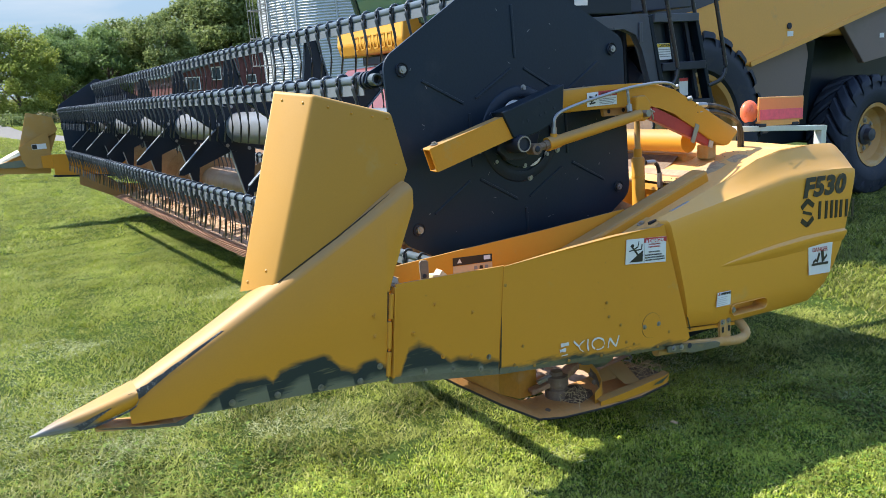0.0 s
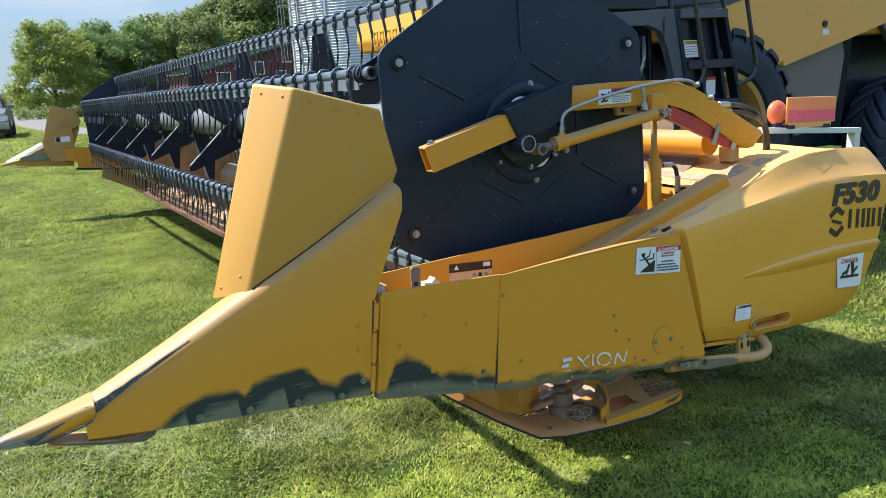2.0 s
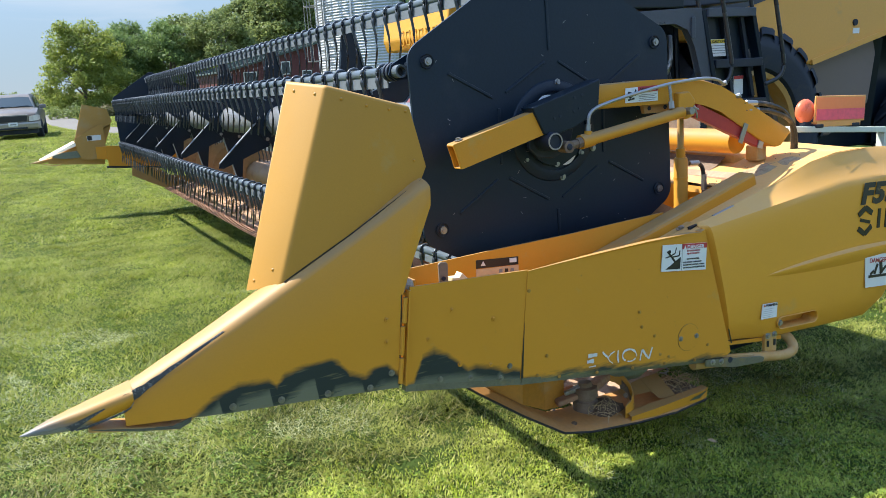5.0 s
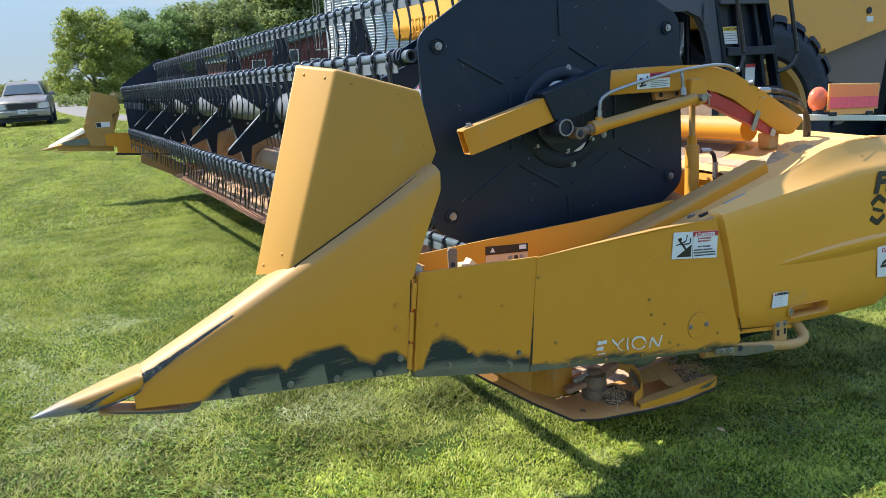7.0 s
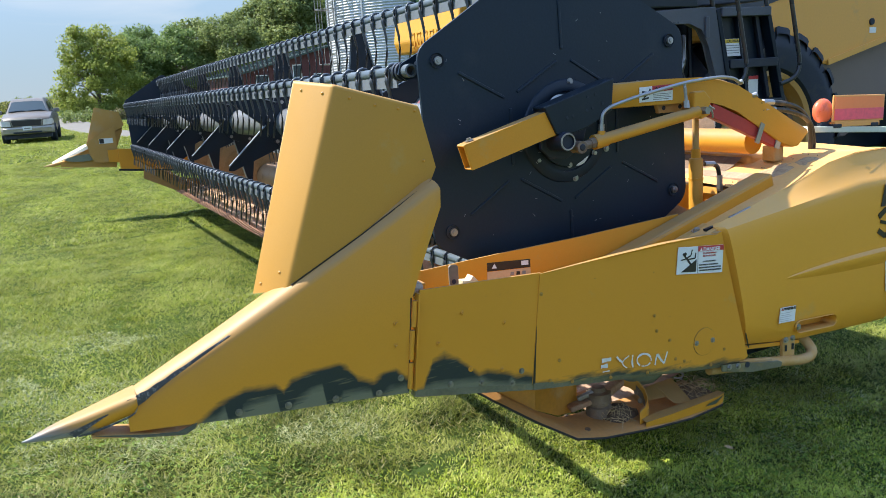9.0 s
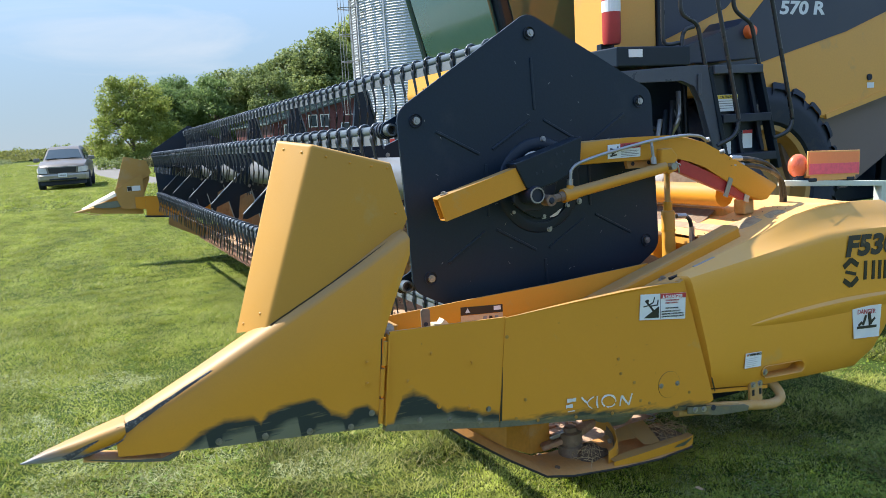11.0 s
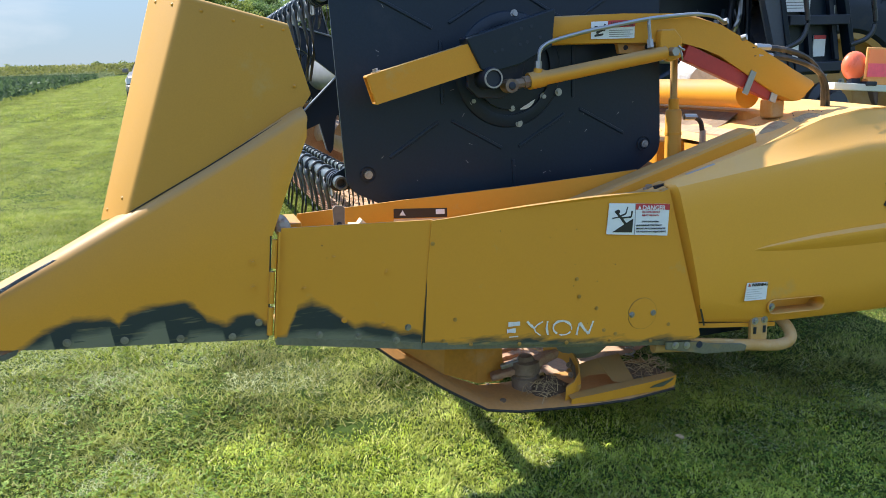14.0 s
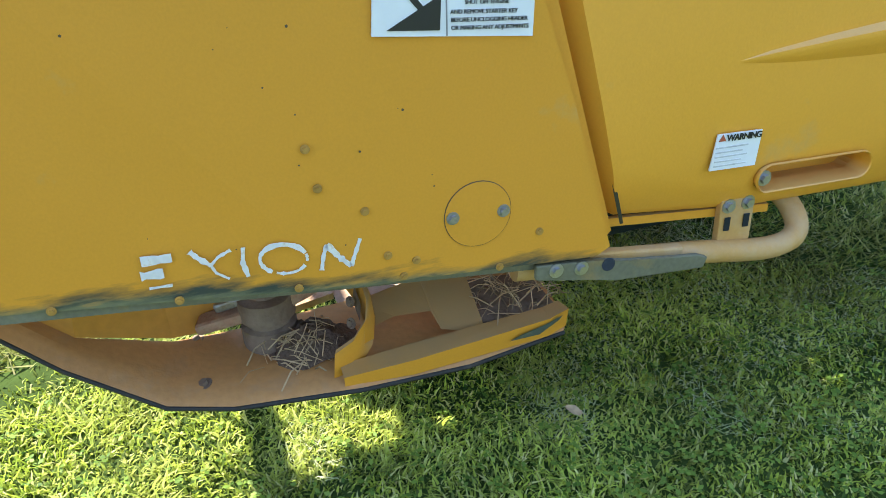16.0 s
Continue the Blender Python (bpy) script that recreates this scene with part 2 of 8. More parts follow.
def prism(bm, pts, y0, y1, bevel=0.0):
    """A polygon of (x, z) points, drawn out from y0 to y1; each y may be a function of (x, z)."""
    fa = y0 if callable(y0) else (lambda x, z: y0)
    fb = y1 if callable(y1) else (lambda x, z: y1)
    va = [bm.verts.new((x, fa(x, z), z)) for x, z in pts]
    vb = [bm.verts.new((x, fb(x, z), z)) for x, z in pts]
    fs = [bm.faces.new(va), bm.faces.new(vb[::-1])]
    n = len(pts)
    fs += [bm.faces.new((va[i], vb[i], vb[(i + 1) % n], va[(i + 1) % n])) for i in range(n)]
    if bevel:
        bmesh.ops.bevel(bm, geom=list({e for f in fs for e in f.edges}), offset=bevel, segments=2, profile=0.5, affect="EDGES", clamp_overlap=True)
    return bm


def axes(d):
    d = Vector(d).normalized()
    u = d.cross(Vector((0, 0, 1)))
    if u.length < 1e-3:
        u = d.cross(Vector((0, 1, 0)))
    u.normalize()
    return d, u, u.cross(d)


def pipe(bm, pts, r, n=10, cap=True):
    """A round bar along a line of points; r may be a list."""
    pts = [Vector(p) for p in pts]
    rings = []
    for i, p in enumerate(pts):
        d = (pts[min(i + 1, len(pts) - 1)] - pts[max(i - 1, 0)])
        d, u, w = axes(d)
        rr = r[i] if isinstance(r, (list, tuple)) else r
        rings.append([bm.verts.new(p + rr * (math.cos(a) * u + math.sin(a) * w)) for a in [2 * math.pi * k / n for k in range(n)]])
    for a, b in zip(rings, rings[1:]):
        for k in range(n):
            bm.faces.new((a[k], a[(k + 1) % n], b[(k + 1) % n], b[k]))
    if cap:
        bm.faces.new(rings[0][::-1])
        bm.faces.new(rings[-1])
    return bm


def arc(pts, steps=5):
    """Rounds a line of points through their middles."""
    pts = [Vector(p) for p in pts]
    res = [pts[0]]
    for a, b, c in zip(pts, pts[1:], pts[2:]):
        s, e = b + (a - b) * min(0.5, 0.06 / max(1e-6, (a - b).length)), b + (c - b) * min(0.5, 0.06 / max(1e-6, (c - b).length))
        res += [(1 - t) ** 2 * s + 2 * t * (1 - t) * b + t * t * e for t in [k / steps for k in range(steps + 1)]]
    return res + [pts[-1]]


def beam(bm, p, q, w, h, bevel=0.0, up=(0, 0, 1)):
    """A square bar from p to q, w wide and h high."""
    p, q = Vector(p), Vector(q)
    d = (q - p).normalized()
    if d.cross(Vector(up)).length < 0.01:
        up = (0, 1, 0)
    s = d.cross(Vector(up)).normalized()
    t = s.cross(d)
    vs = [bm.verts.new(o + s * a * w / 2 + t * b * h / 2) for o in (p, q) for a, b in ((-1, -1), (1, -1), (1, 1), (-1, 1))]
    fs = [bm.faces.new([vs[i] for i in f]) for f in ((0, 1, 2, 3), (7, 6, 5, 4), (0, 4, 5, 1), (1, 5, 6, 2), (2, 6, 7, 3), (3, 7, 4, 0))]
    if bevel:
        bmesh.ops.bevel(bm, geom=list({e for f in fs for e in f.edges}), offset=bevel, segments=2, profile=0.5, affect="EDGES", clamp_overlap=True)
    return bm


def disc(bm, c, axis, r, depth, n=20, r2=None):
    c, a = Vector(c), Vector(axis).normalized()
    return pipe(bm, [c - a * depth / 2, c + a * depth / 2], [r, r if r2 is None else r2], n)


def loft(bm, rows, close=False):
    """A sheet through rows of points."""
    vv = [[bm.verts.new(p) for p in row] for row in rows]
    for a, b in zip(vv, vv[1:]):
        m = len(a)
        for k in range(m if close else m - 1):
            bm.faces.new((a[k], a[(k + 1) % m], b[(k + 1) % m], b[k]))
    return bm


def ball(bm, c, r, u=14, v=8):
    c = Vector(c)
    return pipe(bm, [c + Vector((0, 0, -r * math.cos(math.pi * k / v))) for k in range(v + 1)], [max(1e-4, r * math.sin(math.pi * k / v)) for k in range(v + 1)], u)


def lathe(bm, prof, c, axis=(0, 1, 0), n=40):
    """Turns (radius, along) points round an axis."""
    d, u, w = axes(axis)
    c = Vector(c)
    return loft(bm, [[c + d * t + r * (math.cos(a) * u + math.sin(a) * w) for a in [2 * math.pi * k / n for k in range(n)]] for r, t in prof], close=True)


def text_mesh(body, size, depth=0.0006, bold=0.0, shear=0.0, spacing=1.0):
    cu = bpy.data.curves.new("letters", "FONT")
    cu.body, cu.size, cu.extrude, cu.offset, cu.shear, cu.space_character, cu.resolution_u = body, size, depth, bold, shear, spacing, 3
    ob = bpy.data.objects.new("letters", cu)
    scene.collection.objects.link(ob)
    bpy.context.view_layer.update()
    me = bpy.data.meshes.new_from_object(ob)
    bpy.data.objects.remove(ob)
    bpy.data.curves.remove(cu)
    return me


def lettering(body, size, material, parent, m, name="lettering", label="", **kw):
    me = text_mesh(body, size, **kw)
    me.materials.clear()
    me.materials.append(material)
    ob = share(name, me, parent, m, label)
    return ob


FACE = pose(0, 0, 0, 90, 0, 0)      # writing that faces -y


def plate(parent, pts, y, material, name="decal", label="", thick=0.0015):
    """A thin flat piece of (x, z) corners that lies on a face towards -y."""
    return part(name, prism(B(), pts, y - thick, y), material, parent, label)


def rnd(a, b):
    return random.uniform(a, b)

# ---- the grain header ----
# header's own frame: x to the rear, y along the cut from the near end, z up
HEAD = pose(0, 0, 0, 0, 0, 0.7) @ pose(0, 0, 0, -0.75, 0, 0)
FAR = 11.4


def worn_paint(name, slope, base, stops, pale=(0.012, 0.030), ragged=0.07, low=(0.165, 0.165, 0.085), high=(0.044, 0.054, 0.040), scuffs=None):
    """Yellow paint scraped down to primer along a lower edge at z = base - slope * x; stops: (x, height of the wear);
    scuffs: (x, height up to which the primer too is rubbed pale)."""
    m = YELLOW.copy()
    m.name = name
    n, l = m.node_tree.nodes, m.node_tree.links
    p = n["Principled BSDF"]
    old = p.inputs["Base Color"].links[0].from_socket
    co = n.new("ShaderNodeTexCoord")
    sep = n.new("ShaderNodeSeparateXYZ")
    l.new(co.outputs["Object"], sep.inputs[0])
    a = n.new("ShaderNodeMath")
    a.operation = "MULTIPLY_ADD"
    a.inputs[1].default_value, a.inputs[2].default_value = slope, -base
    l.new(sep.outputs["X"], a.inputs[0])
    h = n.new("ShaderNodeMath")
    h.operation = "ADD"
    l.new(a.outputs[0], h.inputs[0])
    l.new(sep.outputs["Z"], h.inputs[1])
    x0, x1 = stops[0][0], stops[-1][0]
    pos = n.new("ShaderNodeMapRange")
    pos.inputs["From Min"].default_value, pos.inputs["From Max"].default_value = x0, x1
    l.new(sep.outputs["X"], pos.inputs["Value"])
    ramp = n.new("ShaderNodeValToRGB")
    el = ramp.color_ramp.elements
    el[0].position, el[1].position = 0, 1
    el[0].color, el[1].color = (stops[0][1] * 5,) * 3 + (1,), (stops[-1][1] * 5,) * 3 + (1,)
    for x, v in stops[1:-1]:
        el.new((x - x0) / (x1 - x0)).color = (v * 5,) * 3 + (1,)
    l.new(pos.outputs["Result"], ramp.inputs["Fac"])
    mp = n.new("ShaderNodeMapping")
    mp.inputs["Scale"].default_value = (9, 1, 42)
    l.new(co.outputs["Object"], mp.inputs["Vector"])
    no = n.new("ShaderNodeTexNoise")
    no.inputs["Scale"].default_value, no.inputs["Detail"].default_value, no.inputs["Roughness"].default_value = 1.0, 8.0, 0.62
    l.new(mp.outputs["Vector"], no.inputs["Vector"])
    jag = n.new("ShaderNodeMath")
    jag.operation = "MULTIPLY_ADD"
    jag.inputs[1].default_value, jag.inputs[2].default_value = ragged, -0.515 * ragged
    l.new(no.outputs["Fac"], jag.inputs[0])
    top = n.new("ShaderNodeMath")
    top.operation = "MULTIPLY_ADD"
    top.inputs[1].default_value = 0.2
    l.new(ramp.outputs["Color"], top.inputs[0])
    l.new(jag.outputs[0], top.inputs[2])
    d = n.new("ShaderNodeMath")
    d.operation = "SUBTRACT"
    l.new(top.outputs[0], d.inputs[0])
    l.new(h.outputs[0], d.inputs[1])
    mk = n.new("ShaderNodeMapRange")
    mk.inputs["From Min"].default_value, mk.inputs["From Max"].default_value = -0.010, 0.012
    l.new(d.outputs[0], mk.inputs["Value"])
    mix = n.new("ShaderNodeMix")
    mix.data_type = "RGBA"
    # dark primer above, paler scuffed metal on the lowest edge, both streaked
    edge = n.new("ShaderNodeMapRange")
    edge.inputs["From Min"].default_value, edge.inputs["From Max"].default_value = pale
    hj = n.new("ShaderNodeMath")
    hj.operation = "ADD"
    l.new(h.outputs[0], hj.inputs[0])
    l.new(jag.outputs[0], hj.inputs[1])
    if scuffs:
        s0, s1 = scuffs[0][0], scuffs[-1][0]
        sp, sr = n.new("ShaderNodeMapRange"), n.new("ShaderNodeValToRGB")
        sp.inputs["From Min"].default_value, sp.inputs["From Max"].default_value = s0, s1
        l.new(sep.outputs["X"], sp.inputs["Value"])
        el = sr.color_ramp.elements
        el[0].color, el[1].color = (scuffs[0][1] * 5,) * 3 + (1,), (scuffs[-1][1] * 5,) * 3 + (1,)
        for x, v in scuffs[1:-1]:
            el.new((x - s0) / (s1 - s0)).color = (v * 5,) * 3 + (1,)
        l.new(sp.outputs["Result"], sr.inputs["Fac"])
        sd = n.new("ShaderNodeMath")
        sd.operation = "MULTIPLY_ADD"
        sd.inputs[1].default_value = -0.2
        l.new(sr.outputs["Color"], sd.inputs[0])
        l.new(hj.outputs[0], sd.inputs[2])
        hj = sd
        edge.inputs["From Min"].default_value, edge.inputs["From Max"].default_value = -0.017, 0.007
    l.new(hj.outputs[0], edge.inputs["Value"])
    tone = n.new("ShaderNodeMix")
    tone.data_type = "RGBA"
    tone.inputs[6].default_value, tone.inputs[7].default_value = (*low, 1), (*high, 1)
    l.new(edge.outputs["Result"], tone.inputs[0])
    st = n.new("ShaderNodeTexNoise")
    st.inputs["Scale"].default_value, st.inputs["Detail"].default_value = 2.0, 5.0
    sm = n.new("ShaderNodeMapping")
    sm.inputs["Scale"].default_value = (4, 1, 45)
    l.new(co.outputs["Object"], sm.inputs["Vector"])
    l.new(sm.outputs["Vector"], st.inputs["Vector"])
    streak = n.new("ShaderNodeMapRange")
    streak.inputs["From Min"].default_value, streak.inputs["From Max"].default_value = 0.60, 0.70
    streak.inputs["To Max"].default_value = 0.75
    l.new(st.outputs["Fac"], streak.inputs["Value"])
    tone2 = n.new("ShaderNodeMix")
    tone2.data_type = "RGBA"
    tone2.inputs[7].default_value = (0.17, 0.15, 0.08, 1)
    l.new(streak.outputs["Result"], tone2.inputs[0])
    l.new(tone.outputs[2], tone2.inputs[6])
    l.new(tone2.outputs[2], mix.inputs[7])
    l.new(mk.outputs["Result"], mix.inputs[0])
    l.new(old, mix.inputs[6])
    l.new(mix.outputs[2], p.inputs["Base Color"])
    return m


DIVIDER_PAINT = worn_paint("scraped_divider_paint", 0.095, 0.742,
                           [(0.375, 0.0), (0.395, 0.010), (0.431, 0.037), (0.45, 0.052), (0.521, 0.080), (0.608, 0.083), (0.628, 0.062), (0.654, 0.091), (0.72, 0.111), (0.797, 0.120), (0.82, 0.107), (0.85, 0.068), (0.899, 0.052), (0.931, 0.075), (0.973, 0.079), (1.005, 0.049)],
                           ragged=0.036, low=(0.170, 0.175, 0.115), high=(0.026, 0.038, 0.036),
                           scuffs=[(0.387, 0.008), (0.438, 0.018), (0.464, 0.038), (0.470, 0.002), (0.495, 0.004), (0.513, 0.032), (0.56, 0.046), (0.606, 0.055), (0.613, 0.0), (0.642, 0.008), (0.662, 0.030), (0.71, 0.056), (0.742, 0.062), (0.750, -0.0), (0.782, 0.006), (0.803, 0.032), (0.854, 0.035), (0.888, 0.028), (0.895, 0.0), (0.918, 0.005), (0.949, 0.025), (0.99, 0.028)])
FRONT_PLATE_PAINT = worn_paint("scraped_front_plate_paint", 0.185, 0.838,
                               [(1.04, 0.0), (1.059, 0.010), (1.096, 0.096), (1.137, 0.113), (1.182, 0.10), (1.221, 0.070), (1.256, 0.043), (1.288, 0.056), (1.352, 0.047), (1.39, 0.034), (1.428, 0.039), (1.47, 0.030)],
                               ragged=0.036, low=(0.170, 0.175, 0.115), high=(0.026, 0.038, 0.036),
                               scuffs=[(1.05, 0.009), (1.10, 0.022), (1.146, 0.024), (1.203, 0.028), (1.250, 0.033), (1.262, 0.040), (1.280, 0.030), (1.308, 0.018), (1.361, 0.014), (1.375, 0.030), (1.392, 0.012), (1.438, 0.006)])
REAR_PLATE_PAINT = worn_paint("scraped_rear_plate_paint", 0.137, 0.772, [(1.44, 0.0), (1.56, 0.0), (1.66, 0.014), (1.8, 0.016), (1.95, 0.006), (2.1, 0.010), (2.3, 0.012), (2.42, 0.010)], (-0.012, 0.004))


def bolt(parent, c, r=0.007, axis=(0, -1, 0), material=STEEL, name="bolt"):
    c, a = Vector(c), Vector(axis)
    bm = disc(B(), c + a * 0.001, a, r * 1.7, 0.002, 12)
    disc(bm, c + a * (0.002 + r * 0.4), a, r, r * 0.8, 6)
    return part(name, bm, material, parent)


NOSE_PAINT = worn_paint("scraped_nose_paint", 0.0, 0.744, [(-0.03, 0.040), (0.03, 0.036), (0.08, 0.031), (0.125, 0.026), (0.15, 0.008), (0.20, 0.010), (0.25, 0.030)], (0.004, 0.030), 0.03, (0.34, 0.33, 0.30), (0.17, 0.17, 0.165))
FLANGE = mat("pale_grey_green_flange", (0.145, 0.142, 0.088), 0.6, var=0.25, scale=14, fine=120, dirt=(0.30, 0.20, 0.06), dirt_amount=0.25, dirt_scale=12)
SCRAPE = mat("dark_scraped_metal", (0.055, 0.056, 0.060), 0.55, var=0.45, scale=25, fine=150, dirt=(0.30, 0.29, 0.27), dirt_amount=0.36, dirt_scale=110, dirt_edge=0.12)


INNER_SHEET = mat("brown_yellow_paint", (0.46, 0.265, 0.075), 0.6, var=0.10, scale=3, fine=120, dirt=(0.42, 0.29, 0.14), dirt_amount=0.4, dirt_scale=5, spec=0.25)


def crop_divider(side, label):
    """The pointed sheet-metal divider; side 0 is the near one, 1 the far one, mirrored."""
    Y = (lambda y: y) if side == 0 else (lambda y: FAR - y)
    up = 0 if side == 0 else 0.03
    t = thing("crop_divider", label, "crop divider", "crop dividers", m=HEAD @ Matrix.Translation((0, 0, 0) if side == 0 else (0.10, 0, 0.02)))
    # skirt: outer sheet, rounded ridge, inner sheet
    ridge = [(0.22, 0.809), (0.48, 0.930), (0.777, 1.080), (1.0, 1.195), (1.06, 1.228), (1.10, 1.25), (1.135, 1.27), (1.165, 1.283)]
    low = [(0.22, 0.729), (0.48, 0.697), (0.777, 0.670), (0.97, 0.65), (1.008, 0.646), (1.04, 0.93), (1.09, 1.05), (1.158, 1.2)]
    rows = []
    for (xr, zr), (xl, zl) in zip(ridge, low):
        wy = 0.094 + 0.046 * min(1, (xr - 0.2) / 0.4)
        row = [(xl, Y(-0.004), zl), (xl + (xr - xl) * 0.35, Y(-0.003), zl + (zr - zl) * 0.4), (xl + (xr - xl) * 0.93, Y(0.004), zr - 0.035)]
        row += [(xr - 0.02 * math.sin(a) * 0.4, Y(0.02 * 0 + 0.006 + wy * 0.5 * (1 - math.cos(a))), zr - 0.028 * (1 - math.sin(a))) for a in [math.pi * k / 8 for k in range(9)]]
        row += [(xl + (xr - xl) * 0.5, Y(wy + 0.008), zl + (zr - zl) * 0.5), (xl, Y(wy + 0.006), zl + 0.01)]
        rows.append(row)
    bm = loft(B(), rows)
    skirt = part("skirt", bm, DIVIDER_PAINT if side == 0 else INNER_SHEET, t, "ochre yellow sheet scraped to dark primer along the bottom" if side == 0 else "brownish yellow sheet", True)
    # nose cap: a rounded, pointed sheet with its lower edge turned up at the rear
    nose = []
    for x, z0, z1, w0, w1 in ((-0.026, 0.7595, 0.7625, 0.010, 0.014), (-0.012, 0.757, 0.7655, 0.007, 0.020), (0.010, 0.754, 0.772, 0.004, 0.030), (0.04, 0.749, 0.781, 0.0, 0.042), (0.08, 0.746, 0.790, -0.004, 0.056), (0.12, 0.744, 0.7985, -0.008, 0.070), (0.15, 0.750, 0.805, -0.009, 0.079),
                              (0.19, 0.759, 0.814, -0.010, 0.090), (0.222, 0.766, 0.8205, -0.010, 0.098), (0.238, 0.773, 0.8235, -0.010, 0.102), (0.247, 0.785, 0.825, -0.010, 0.104)):
        cy, cz, ry, rz = (w0 + w1) / 2, (z0 + z1) / 2, (w1 - w0) / 2, (z1 - z0) / 2
        ring = []
        for k in range(16):
            u, v = math.cos(2 * math.pi * k / 16), math.sin(2 * math.pi * k / 16)
            ring.append((x, Y(cy + ry * math.copysign(abs(u) ** 0.55, u)), cz + rz * math.copysign(abs(v) ** 0.7, v)))
        nose.append(ring)
    bm = loft(B(), nose, close=True)
    bm.verts.ensure_lookup_table()
    bm.faces.new(bm.verts[:16])
    bm.faces.new(bm.verts[-16:])
    cap = part("nose_cap", bm, NOSE_PAINT if side == 0 else YELLOW_DUSTY, t, "yellow nose cap scraped to bare steel at the tip" if side == 0 else "dusty pale yellow nose cap", True)
    part("worn_seam", loft(B(), [[(x, Y(y - 0.0015), z - h), (x, Y(y - 0.0025), z), (x, Y(y - 0.0015), z + h)] for x, y, z, h in ((0.10, -0.007, 0.7515, 0.0025), (0.125, -0.0085, 0.7525, 0.0035), (0.15, -0.0095, 0.757, 0.0035), (0.19, -0.0105, 0.765, 0.003), (0.222, -0.0105, 0.7725, 0.003), (0.238, -0.0105, 0.780, 0.0025), (0.2465, -0.0105, 0.793, 0.002), (0.2475, -0.0105, 0.806, 0.0015))]), SCRAPE, cap, "paint worn away along the turned edge", True)
    part("worn_fork", loft(B(), [[(x + h, Y(y - 0.002), z - h), (x - h, Y(y - 0.002), z + h)] for x, y, z, h in ((0.085, -0.0055, 0.757, 0.008), (0.105, -0.0075, 0.765, 0.006), (0.125, -0.0088, 0.7735, 0.0045), (0.15, -0.0085, 0.783, 0.003), (0.175, -0.0070, 0.791, 0.0012))]), SCRAPE, cap, "dark scrape running up the cap", True)
    guard = part("lower_guard", beam(beam(B(), (0.13, Y(0.035), 0.739), (0.335, Y(0.035), 0.692), 0.08, 0.008), (0.335, Y(0.035), 0.692), (0.387, Y(0.035), 0.708), 0.08, 0.008), YELLOW_DUSTY, t, "bent guard bar under the nose")
    part("guard_lip", prism(B(), [(0.133, 0.742), (0.26, 0.712), (0.335, 0.698), (0.387, 0.712), (0.380, 0.698), (0.352, 0.687), (0.245, 0.708), (0.15, 0.736)], Y(-0.007), Y(-0.002)), mat("scraped_guard_steel", (0.105, 0.108, 0.078), 0.55, var=0.3, scale=18, fine=140, dirt=(0.05, 0.055, 0.05), dirt_amount=0.45, dirt_scale=22), guard, "grey-green scraped lip")
    # scraped edge below the ridge
    edge = [(0.228, 0.800, 0.015), (0.245, 0.806, 0.011), (0.26, 0.814, 0.0125), (0.28, 0.823, 0.0075), (0.30, 0.834, 0.0078), (0.325, 0.846, 0.0045), (0.35, 0.8595, 0.0048), (0.38, 0.8735, 0.0026), (0.42, 0.894, 0.0028), (0.46, 0.9135, 0.0014), (0.50, 0.933, 0.0010)]
    part("scraped_edge", loft(B(), [[(x + 0.004, Y(-0.0045), z - h), (x, Y(-0.0045), z), (x - 0.004, Y(-0.002), z + h)] for x, z, h in edge]), SCRAPE, t, "paint worn to dark primer along the edge", True)
    # upper box
    front = [(0.60, Y(0.145), 1.000), (0.678, Y(0.03), 1.022), (0.878, Y(0.05), 1.579), (0.795, Y(0.18), 1.600)]
    tr, rr = (1.14, Y(0.065), 1.503), (1.19, Y(0.075), 1.312)
    bm = B()
    r_out = [front[1], (0.9, Y(0.03), 1.13), (1.15, Y(0.045), 1.265), rr, tr, front[2]]
    v = [bm.verts.new(p) for p in front]
    o = [bm.verts.new(p) for p in ((0.9, Y(0.03), 1.13), (1.15, Y(0.045), 1.265), rr, tr)]
    i = [bm.verts.new(p) for p in ((1.15, Y(0.19), 1.265), (1.19, Y(0.20), 1.312), (1.14, Y(0.20), 1.503), (0.85, Y(0.155), 1.12))]
    bm.faces.new((v[0], v[1], v[2], v[3]))
    bm.faces.new((v[1], o[0], o[1], o[2], o[3], v[2]))
    bm.faces.new((v[0], v[3], i[2], i[1], i[0], i[3]))
    bm.faces.new((v[3], v[2], o[3], i[2]))
    bm.faces.new((o[3], o[2], i[1], i[2]))
    bm.faces.new((o[2], o[1], i[0], i[1]))
    es = [e for e in bm.edges if {v[1], v[2]} == set(e.verts) or {v[0], v[3]} == set(e.verts) or {v[2], o[3]} == set(e.verts) or {v[2], v[3]} == set(e.verts)]
    bmesh.ops.bevel(bm, geom=es, offset=0.012, segments=3, profile=0.5, affect="EDGES")
    shield = part("upper_shield", bm, YELLOW_SUN_TONE if side == 0 else INNER_SHEET, t, "tall folded yellow sheet shield", True)
    part("shield_seam", beam(beam(B(), (0.690, Y(0.0275), 1.034), (0.9, Y(0.0275), 1.1405), 0.003, 0.0026, up=(0, 1, 0)), (0.9, Y(0.0275), 1.1405), (1.155, Y(0.0425), 1.2765), 0.003, 0.0026, up=(0, 1, 0)), DECAL_BLACK, shield, "dark seam where the shield meets the skirt")
